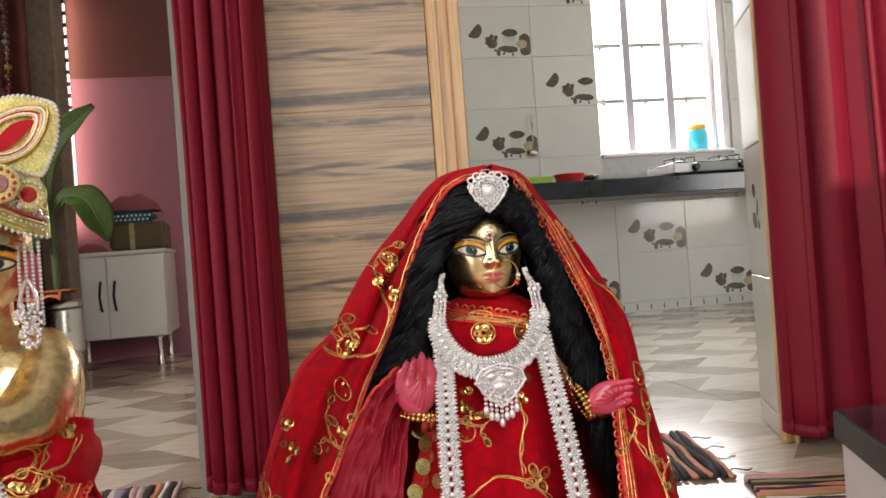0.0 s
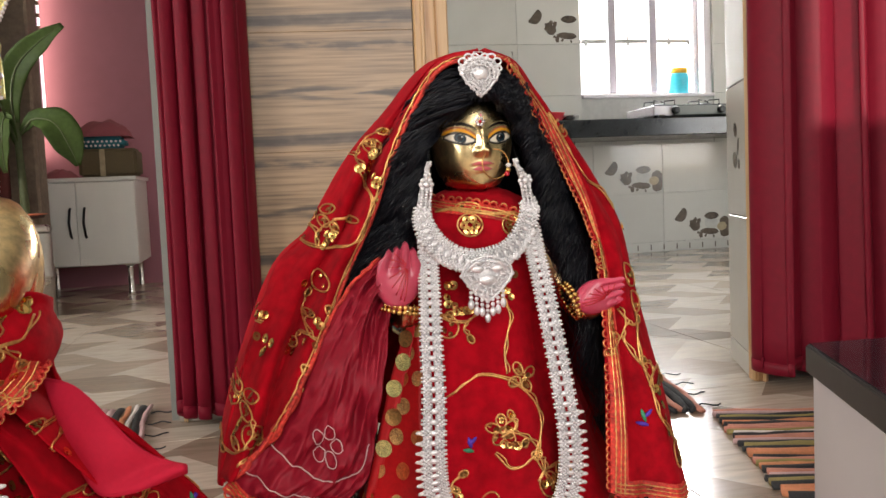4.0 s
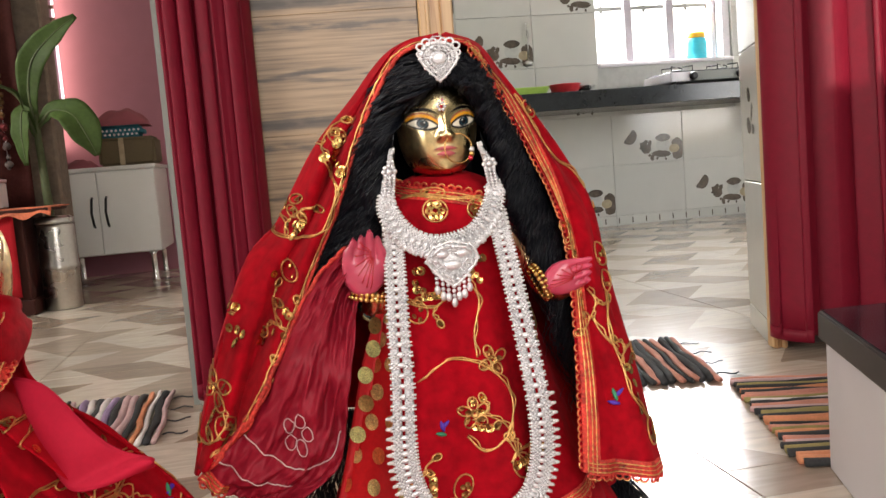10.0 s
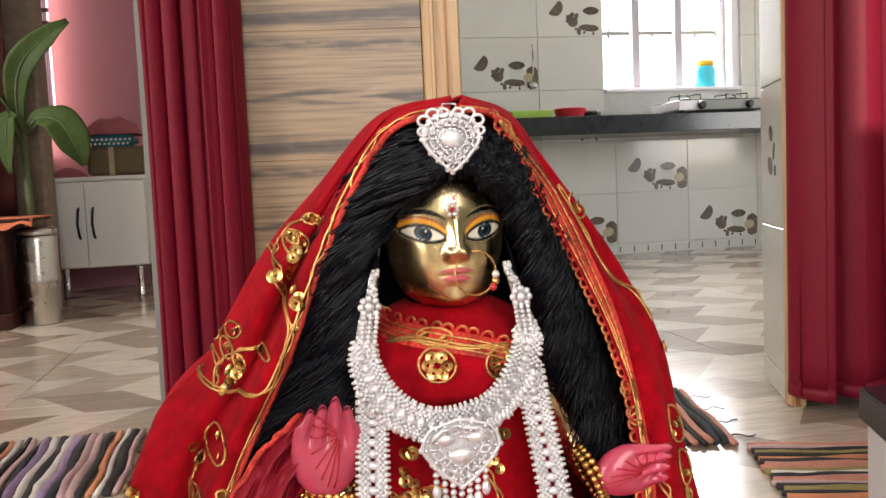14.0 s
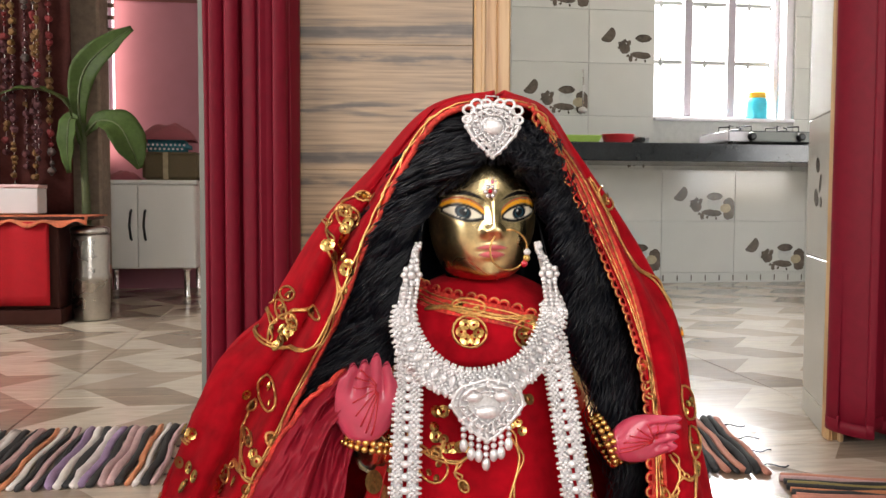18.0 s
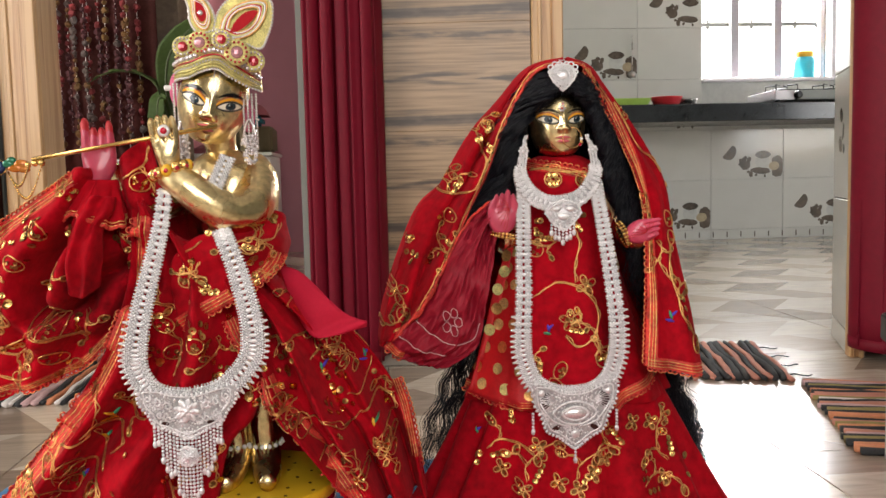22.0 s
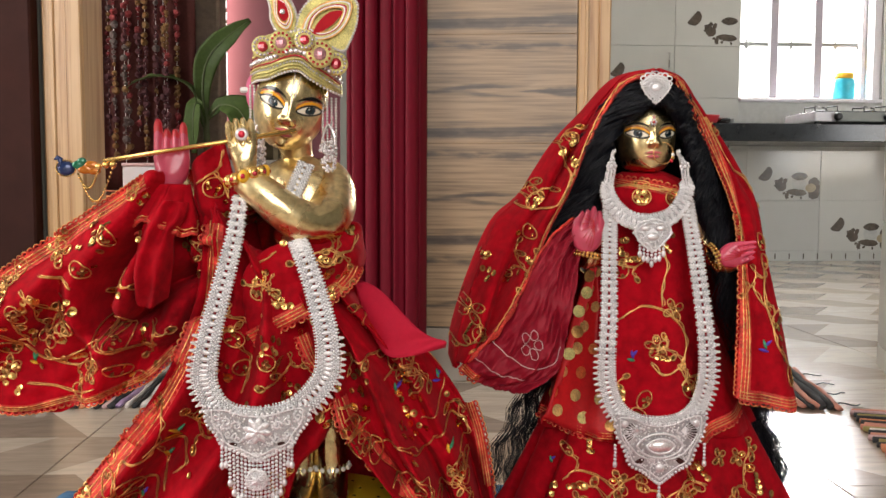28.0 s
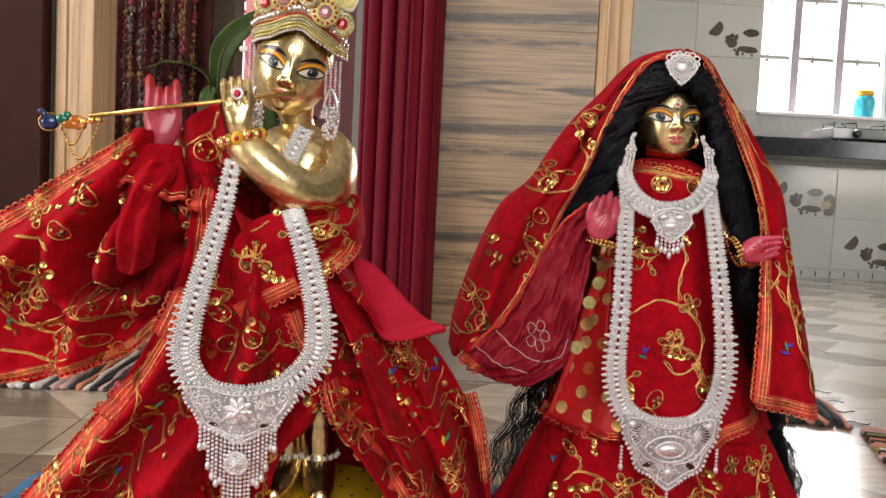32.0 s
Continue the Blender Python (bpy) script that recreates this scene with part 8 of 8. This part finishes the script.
# plain scarlet end of the sash
TA = [(-0.0830, 0.3700, 0.3890), (-0.0690, 0.3620, 0.3830), (-0.0530, 0.3520, 0.3700), (-0.0420, 0.3480, 0.3620), (-0.0310, 0.3460, 0.3570)]
TB = [(-0.0760, 0.3680, 0.3700), (-0.0700, 0.3600, 0.3590), (-0.0620, 0.3500, 0.3490), (-0.0490, 0.3460, 0.3490), (-0.0310, 0.3460, 0.3540)]
def sash_at(u, v):
    return along(TA, u).lerp(along(TB, u), v) + Vector((0, -0.004 * math.sin(math.pi * v) * (1 - u) + 0.002 * math.sin(9 * u + 4 * v), 0.0015 * math.sin(6 * u + 3 * v)))


sash = tagged(empty("sash"), "plain scarlet cotton sash end jutting from the waist", "sash")
part("cotton", sheet_bm(sash_at, 30, 20, 0.001), COTTON, sash, smooth=True)
part("hem", tube_bm([sash_at(i / 24, 1) for i in range(25)] + [sash_at(1, 1 - i / 4) for i in range(1, 5)] + [sash_at(1 - i / 24, 0) for i in range(1, 25)], 0.0008, 6), COTTON, sash, smooth=True)
wrap = tagged(empty("waist_wrap"), "red velvet wrap with gold vine over the hip", "wrap")
WT = [(-0.1424, 0.3480, 0.3854), (-0.1387, 0.3450, 0.3990), (-0.1271, 0.3430, 0.4092), (-0.1126, 0.3420, 0.4128), (-0.0971, 0.3450, 0.4150), (-0.0846, 0.3560, 0.4235), (-0.0788, 0.3720, 0.4198), (-0.0840, 0.3950, 0.4150)]
WB = [(-0.1352, 0.3430, 0.3568), (-0.1224, 0.3400, 0.3642), (-0.1052, 0.3390, 0.3732), (-0.0899, 0.3420, 0.3822), (-0.0812, 0.3500, 0.3906), (-0.0777, 0.3620, 0.3973), (-0.0767, 0.3780, 0.4040), (-0.0820, 0.4000, 0.4060)]


def wrap_at(u, v):
    p = along(WT, u).lerp(along(WB, u), v)
    p.y += -0.005 * math.sin(math.pi * v) + 0.0035 * math.sin(7 * v - 9 * u) * math.sin(math.pi * u) + 0.003 * noise.noise((u * 6, v * 4, 2))
    return p


ww = part("velvet", sheet_bm(wrap_at, 70, 34, 0.001), VELVET, wrap, smooth=True)
wn2 = Needlework(Cloth(ww), wrap, 6)
wn2.lace([(p[0], p[2] + 0.0006) for p in WB[:6]], 0.0078, 70, 1)
wn2.cord([(-0.1040, 0.4040), (-0.0950, 0.4000), (-0.0890, 0.4060), (-0.0830, 0.4080), (-0.0810, 0.4150)], 24)
wn2.cord([(-0.0930, 0.4020), (-0.0900, 0.4090), (-0.0900, 0.4140)], 14)
wn2.cluster(*(-0.0860, 0.4180), 7, 0.005, 0.003)
wn2.cluster(*(-0.0900, 0.3960), 6, 0.006, 0.002)
wn2.cluster(*(-0.1190, 0.3800), 5, 0.007, 0.003)
wn2.loop(*(-0.1310, 0.3860), 0.0050, 0.0042, 0.1, 8)
wn2.cord([(-0.1360, 0.4000), (-0.1290, 0.4030), (-0.1230, 0.4070)], 14)
for i, (x, z) in enumerate(scatter(wn2.c, -0.135, -0.082, 0.372, 0.416, 7, 0.014, random.Random(19))):
    wn2.spray(x, z, 1.3 * i, 0.42)

# long chain with flower pendant and fringe
haar2 = tagged(empty("long_necklace"), "long broad silver chain with a flower pendant and bead fringe", "necklace", "long silver chains")
bead_strap("strap", haar2, [(-0.1408, 0.3430, 0.4381), (-0.1430, 0.3380, 0.4180), (-0.1465, 0.3340, 0.4009), (-0.1507, 0.3310, 0.3839), (-0.1546, 0.3280, 0.3671), (-0.1574, 0.3260, 0.3503), (-0.1569, 0.3250, 0.3392), (-0.1508, 0.3240, 0.3283), (-0.1420, 0.3240, 0.3232), (-0.1300, 0.3236, 0.3215)], 0.0128, 0.0032, outer=1, narrow=0.6)
bead_strap("strap", haar2, [(-0.1113, 0.3420, 0.4148), (-0.1079, 0.3380, 0.4079), (-0.1024, 0.3340, 0.3941), (-0.0982, 0.3310, 0.3802), (-0.0946, 0.3280, 0.3665), (-0.0934, 0.3260, 0.3526), (-0.0952, 0.3250, 0.3428), (-0.1035, 0.3240, 0.3322), (-0.1140, 0.3240, 0.3250), (-0.1300, 0.3236, 0.3215)], 0.0128, 0.0032, outer=-1, narrow=0.75)
bead_strap("chest_strap", haar2, [(-0.1066, 0.3520, 0.4559), (-0.1099, 0.3460, 0.4468), (-0.1134, 0.3420, 0.4379)], 0.0085, 0.0036)
plate_bm, rim = outline_bm([(0.98 * a, 0.68 * b) for a, b in PEND], 120, 0.0012)
pp = part("pendant", plate_bm, SILVER_SHADED, haar2, "crescent silver pendant plate with a flower")
studded(pp, rim, 320, 6)
pp.location = (-0.1300, 0.3220, 0.3180)
beads = bmesh.new()
for i, q in enumerate(rim):
    if i % 2 == 0:
        add_to(beads, sphere_bm(0.0010, 0.0008, 0.0010, tuple(q * 1.02), 7, 5))
part("beaded_rim", beads, SILVER, pp)["kind"] = "stuff"
part("rim_wire", tube_bm([q * 0.88 + Vector((0, -0.0004, 0)) for q in rim], 0.0005, 5, closed=True), SILVER, pp)
for n_, rr, y in ((8, 0.0068, -0.0010), (6, 0.0042, -0.0022)):
    for i in range(n_):
        a = 2 * math.pi * i / n_ + 0.2
        part("petal", add_to(bmesh.new(), sphere_bm(rr * 0.55, 0.0008, rr * 0.26, (rr * 0.55, 0, 0), 10, 6), Matrix.Translation((0, y, -0.0015)) @ Matrix.Rotation(a, 4, "Y")), SILVER, pp)
part("boss", sphere_bm(0.0014, 0.0012, 0.0014, (0, -0.0030, -0.0015), 10, 8), SILVER, pp)
for q in (-1, 1):
    for k, (x, z, r) in enumerate(((0.0105, 0.0010, 0.0026), (0.0160, 0.0030, 0.0024), (0.0210, 0.0058, 0.0022), (0.0100, -0.0060, 0.0020), (0.0150, -0.0035, 0.0018))):
        part("scroll", tube_bm([(q * (x + r * (1 - 0.06 * t) * math.cos(0.6 * t + k)), -0.0006, z + r * (1 - 0.06 * t) * math.sin(0.6 * t + k)) for t in range(13)], 0.0005, 5), SILVER, pp)
    # Dark spot on the plate for the shade in an oval hole.
    part("oval_shade", add_to(bmesh.new(), sphere_bm(0.0022, 0.0002, 0.0012, (q * 0.0125, -0.0002, -0.0088), 12, 6)), BROWN, pp, "dark patch for the shade in an oval opening")
for i in range(19):
    k = abs(i - 9) / 9
    top = Vector((-0.1303, 0.3222, 0.3040)) + Vector(((i - 9) * 0.0020, 0.0004 * (i % 2), 0.0075 * k * k))
    tassel(haar2, top, 0.042 * (1 - 0.72 * k) + 0.002 - (0.006 if i % 4 == 1 else 0.0), 0.001)
filigree("drop_medallion", haar2, (-0.1302, 0.3200, 0.2910), 0.0105, 0.0105, "flower")

bracelet = tagged(empty("bracelet"), "gold bracelet with red stones on the wrist", "bracelet")
bc = Vector((-0.1380, 0.3410, 0.4480))
for k in range(12):
    a = 2 * math.pi * k / 12
    q = bc + Vector((0.0098 * math.cos(a), 0.0095 * math.sin(a), 0.003 * math.cos(a)))
    part("setting", sphere_bm(0.0030, 0.0026, 0.0036, tuple(q), 10, 8), SEQUIN if k % 3 else YELLOW_PLASTIC, bracelet)
    part("stone", sphere_bm(0.0015, 0.0014, 0.0015, tuple(q + Vector((0.0018 * math.cos(a), 0.0018 * math.sin(a), 0))), 8, 6), RUBY, bracelet)
ring = tagged(empty("ring"), "silver ring with a round red stone on the hand", "ring")
rc = Vector((-0.1390, 0.3340, 0.4700))
part("plate", add_to(bmesh.new(), turned_bm([(0.0032, 0), (0.0035, 0.0006), (0.0026, 0.0011)], 20), Matrix.Translation(rc) @ pose(0, 0, 0, 90)), RHINESTONE, ring)
part("stone", sphere_bm(0.0019, 0.0013, 0.0019, tuple(rc + Vector((0, -0.0012, 0))), 14, 8), RUBY, ring)

haar2.location.y -= 0.005

# crown
crown = tagged(empty("crown"), "pale gold zari crown with red stones, pearls and two plumes", "crown")
CRB = [(-0.1410, 0.3740, 0.5000), (-0.1350, 0.3620, 0.5010), (-0.1280, 0.3540, 0.5010), (-0.1190, 0.3500, 0.5040), (-0.1110, 0.3500, 0.5050), (-0.1050, 0.3510, 0.5010), (-0.0960, 0.3560, 0.4960), (-0.0890, 0.3700, 0.4940)]
CRT = [(-0.1380, 0.3760, 0.5220), (-0.1320, 0.3660, 0.5230), (-0.1210, 0.3560, 0.5250), (-0.1090, 0.3520, 0.5270), (-0.1000, 0.3530, 0.5210), (-0.0920, 0.3600, 0.5150), (-0.0900, 0.3740, 0.5100)]
cap = part("cap", sheet_bm(lambda u, v: along(CRB, u).lerp(along(CRT, u), v) + Vector((0, -0.002 * math.sin(math.pi * v), 0)), 60, 14, 0.0012), ZARI, crown, smooth=True)
part("cap_back", sheet_bm(lambda u, v: along(CRB, u).lerp(along(CRT, u), v) + Vector((0, 0.001 + (0.03 + 0.012 * (1 - v)) * math.sin(math.pi * u), 0.004 * math.sin(math.pi * u))), 40, 10, 0.0012), ZARI, crown, smooth=True)
part("dome", sheet_bm(lambda u, v: along(CRT, u).lerp(along(CRT, u) + Vector((0, 0.001 + 0.03 * math.sin(math.pi * u), 0.004 * math.sin(math.pi * u))), v) + Vector((0, 0, 0.004 * math.sin(math.pi * v))), 40, 8, 0.0008), ZARI, crown, smooth=True)
for k, rad, mt in ((0.0, 0.0008, PEARL), (0.08, 0.0007, ZARI), (0.16, 0.0006, ZARI), (0.24, 0.0006, PEARL), (0.31, 0.0007, ZARI), (0.38, 0.0005, RUBY), (0.50, 0.0015, RHINESTONE), (0.62, 0.0005, RUBY), (0.69, 0.0008, ZARI), (0.78, 0.0006, ZARI), (0.86, 0.0008, ZARI), (0.93, 0.0006, ZARI), (1.0, 0.0009, PEARL)):
    n = 36 if mt is PEARL else 24 if mt is RHINESTONE else 60
    line = [along(CRB, i / n).lerp(along(CRT, i / n), k) + Vector((0, -0.0016 - 0.0015 * math.sin(math.pi * k), 0)) for i in range(n + 1)]
    if mt not in (PEARL, RHINESTONE):
        part("piping", tube_bm(line, rad, 6), mt, crown)
    else:
        bm = bmesh.new()
        for i, q in enumerate(line):
            add_to(bm, sphere_bm(rad, rad, rad, tuple(q), 8, 6) if mt is PEARL else gem_bm(rad, rad, rad, tuple(q)))
        part("pearl_edging" if mt is PEARL else "stone_band", bm, mt, crown)["kind"] = "stuff"
PINK_STONE = material("pale_pink_crystal", (0.5, 0.24, 0.27), 0.08, 0.4, scale=700, spread=0.5, bump=0.3, depth=0.0003)
for c, rr, mt in (((-0.1310, 0.3570, 0.5190), 0.0045, RUBY), ((-0.1200, 0.3490, 0.5200), 0.0050, PINK_STONE), ((-0.1070, 0.3450, 0.5210), 0.0042, RUBY), ((-0.0990, 0.3470, 0.5140), 0.0055, PINK_STONE), ((-0.0910, 0.3550, 0.5100), 0.0048, RUBY)):
    med = part("medallion", add_to(bmesh.new(), turned_bm([(rr * 1.35, 0), (rr * 1.35, 0.0008), (rr * 1.0, 0.0012), (rr * 0.9, 0.001)], 24), Matrix.Translation(c) @ pose(0, 0, 0, 90)), ZARI, crown)
    part("stone", gem_bm(rr * 0.66, 0.0018, rr * 0.66, (c[0], c[1] - 0.0014, c[2])), mt, med)
    bm = bmesh.new()
    for i in range(14):
        a = 2 * math.pi * i / 14
        add_to(bm, sphere_bm(0.0008, 0.0008, 0.0008, (c[0] + rr * 1.02 * math.cos(a), c[1] - 0.0016, c[2] + rr * 1.02 * math.sin(a)), 7, 5))
    part("bead_band", bm, RHINESTONE if mt is RUBY else RUBY, med)["kind"] = "stuff"


def plume(outline, inner, core, y, name):
    """A stiff embroidered plume: plate, pearl rim, bands and a red heart."""
    def ringpts(ctrl, n, dy):
        loop_pts = ctrl + [ctrl[0]]
        return [along(loop_pts, i / n) + Vector((0, dy, 0)) for i in range(n)]
    edge = ringpts(outline, 60, 0)
    bm = bmesh.new()
    vs, bs = [bm.verts.new(p) for p in edge], [bm.verts.new(p + Vector((0, 0.002, 0))) for p in edge]
    bm.faces.new(vs), bm.faces.new(bs[::-1])
    for i in range(60):
        bm.faces.new((vs[i], bs[i], bs[(i + 1) % 60], vs[(i + 1) % 60]))
    bmesh.ops.recalc_face_normals(bm, faces=bm.faces)
    bmesh.ops.triangulate(bm, faces=[f for f in bm.faces if len(f.verts) > 4])
    pl = part(name, bm, ZARI, crown)
    bm = bmesh.new()
    for i in range(0, 60, 1):
        add_to(bm, sphere_bm(0.0009, 0.0009, 0.0009, tuple(edge[i] + Vector((0, 0.0005, 0))), 7, 5))
    part("pearl_rim", bm, PEARL, pl)["kind"] = "stuff"
    mid = sum(inner, Vector()) / len(inner)
    for k, mt, rad in ((1.2, GOLD, 0.0005), (1.1, SILVER, 0.0005), (1.0, ZARI, 0.0006), (0.92, RUBY, 0.0005), (0.84, SILVER, 0.0005), (0.76, GOLD, 0.0005)):
        line = ringpts([mid + (q - mid) * k for q in inner], 44, -0.0008)
        part("band", tube_bm(line, [rad * (1 + 0.35 * (i % 2)) for i in range(44)], 5, closed=True), mt, pl)
    c = ringpts(core, 24, -0.0012)
    bm = bmesh.new()
    bm.faces.new([bm.verts.new(p) for p in c])
    bmesh.ops.triangulate(bm, faces=bm.faces)
    part("red_heart", bm, RED_CLOTH, pl)


def V(*pts):
    return [Vector(p) for p in pts]


plume(V((-0.1333, 0.3570, 0.5522), (-0.1248, 0.3570, 0.5511), (-0.1181, 0.3570, 0.5464), (-0.1137, 0.3570, 0.5396), (-0.1124, 0.3570, 0.5309), (-0.1168, 0.3570, 0.5248), (-0.1229, 0.3570, 0.5274), (-0.1265, 0.3570, 0.5336), (-0.1269, 0.3570, 0.5404), (-0.1289, 0.3570, 0.5466)),
      V((-0.1240, 0.3560, 0.5465), (-0.1185, 0.3560, 0.5430), (-0.1155, 0.3560, 0.5360), (-0.1175, 0.3560, 0.5300), (-0.1215, 0.3560, 0.5315), (-0.1238, 0.3560, 0.5370)),
      V((-0.1225, 0.3555, 0.5443), (-0.1186, 0.3555, 0.5418), (-0.1166, 0.3555, 0.5357), (-0.1192, 0.3555, 0.5326), (-0.1221, 0.3555, 0.5364)), 0.357, "paisley_plume")
part("stone", gem_bm(0.0015, 0.0012, 0.0015, (-0.1198, 0.3535, 0.5375)), RHINESTONE, crown)
plume(V((-0.1129, 0.3560, 0.5295), (-0.1099, 0.3560, 0.5387), (-0.1032, 0.3560, 0.5457), (-0.0940, 0.3560, 0.5483), (-0.0847, 0.3560, 0.5466), (-0.0796, 0.3560, 0.5432), (-0.0798, 0.3560, 0.5327), (-0.0831, 0.3560, 0.5235), (-0.0870, 0.3560, 0.5174), (-0.0946, 0.3560, 0.5200), (-0.1028, 0.3560, 0.5245)),
      V((-0.1075, 0.3550, 0.5275), (-0.1050, 0.3550, 0.5345), (-0.0990, 0.3550, 0.5400), (-0.0905, 0.3550, 0.5425), (-0.0845, 0.3550, 0.5410), (-0.0865, 0.3550, 0.5330), (-0.0920, 0.3550, 0.5270), (-0.1000, 0.3550, 0.5245)),
      V((-0.1039, 0.3548, 0.5261), (-0.1000, 0.3548, 0.5328), (-0.0941, 0.3548, 0.5377), (-0.0873, 0.3548, 0.5382), (-0.0911, 0.3548, 0.5327), (-0.0983, 0.3548, 0.5273)), 0.356, "fan_plume")

for k, (a, n) in enumerate((((-0.1400, 0.3680, 0.4990), 3), ((-0.0920, 0.3660, 0.4920), 4))):
    fr_ = tagged(empty("pearl_fringe"), "strings of small pearls hanging beside the face", "pearl strings", "crown fringes")
    for j in range(n):
        bm = bmesh.new()
        for i in range(21 - 3 * (j % 2)):
            add_to(bm, sphere_bm(0.0008, 0.0008, 0.0008, (a[0] + 0.0024 * j * (1 if k == 0 else -1), a[1] - 0.0006 * j, a[2] - 0.0016 * i), 7, 5))
        part("string", bm, PEARL, fr_)["kind"] = "stuff"
for a, w in (((-0.0960, 0.3620, 0.4720), 1.0), ((-0.1350, 0.3640, 0.4720), 0.8)):
    er = tagged(empty("earring"), "crystal cluster earring hanging beside the jaw", "earring", "player earrings")
    part("hoop", tube_bm([(a[0] + 0.0032 * w * math.cos(t) * (1 - 0.5 * math.sin(t)), a[1], a[2] - 0.002 + 0.0075 * math.sin(t)) for t in [0.42 * i for i in range(15)]], 0.0008, 6, closed=True), RHINESTONE, er)
    r5 = random.Random(3)
    bm = bmesh.new()
    for i in range(90):
        t = r5.random()
        half = w * 0.0052 * math.sin(math.pi * min(1, 0.15 + 0.75 * t)) ** 0.8
        add_to(bm, sphere_bm(0.001, 0.001, 0.001, (a[0] + r5.uniform(-1, 1) * half, a[1] - r5.uniform(0, 0.002), a[2] - 0.004 - 0.017 * t), 6, 4))
    part("crystal_drop", bm, RHINESTONE, er)["kind"] = "stuff"
ROSE_SILK = material("rose_silk", (0.55, 0.1, 0.2), 0.6)
for c in ((-0.1390, 0.3720, 0.4960), (-0.0980, 0.3740, 0.4800)):
    tagged(finish("ear_cloth", sphere_bm(0.0042, 0.004, 0.010, c, 14, 10), ROSE_SILK), "rose silk pad tucked behind the crown's side", "silk pad", "silk pads")
pin = tagged(finish("pin", box_bm(*[v for p in zip(Vector((-0.1420, 0.3700, 0.4970)) - Vector((0.004, 0.001, 0.0016)), Vector((-0.1420, 0.3700, 0.4970)) + Vector((0.003, 0.001, 0.0016))) for v in p], 0.0008), WHITE_LAMINATE), "white crown fastening tab at the temple", "tab")
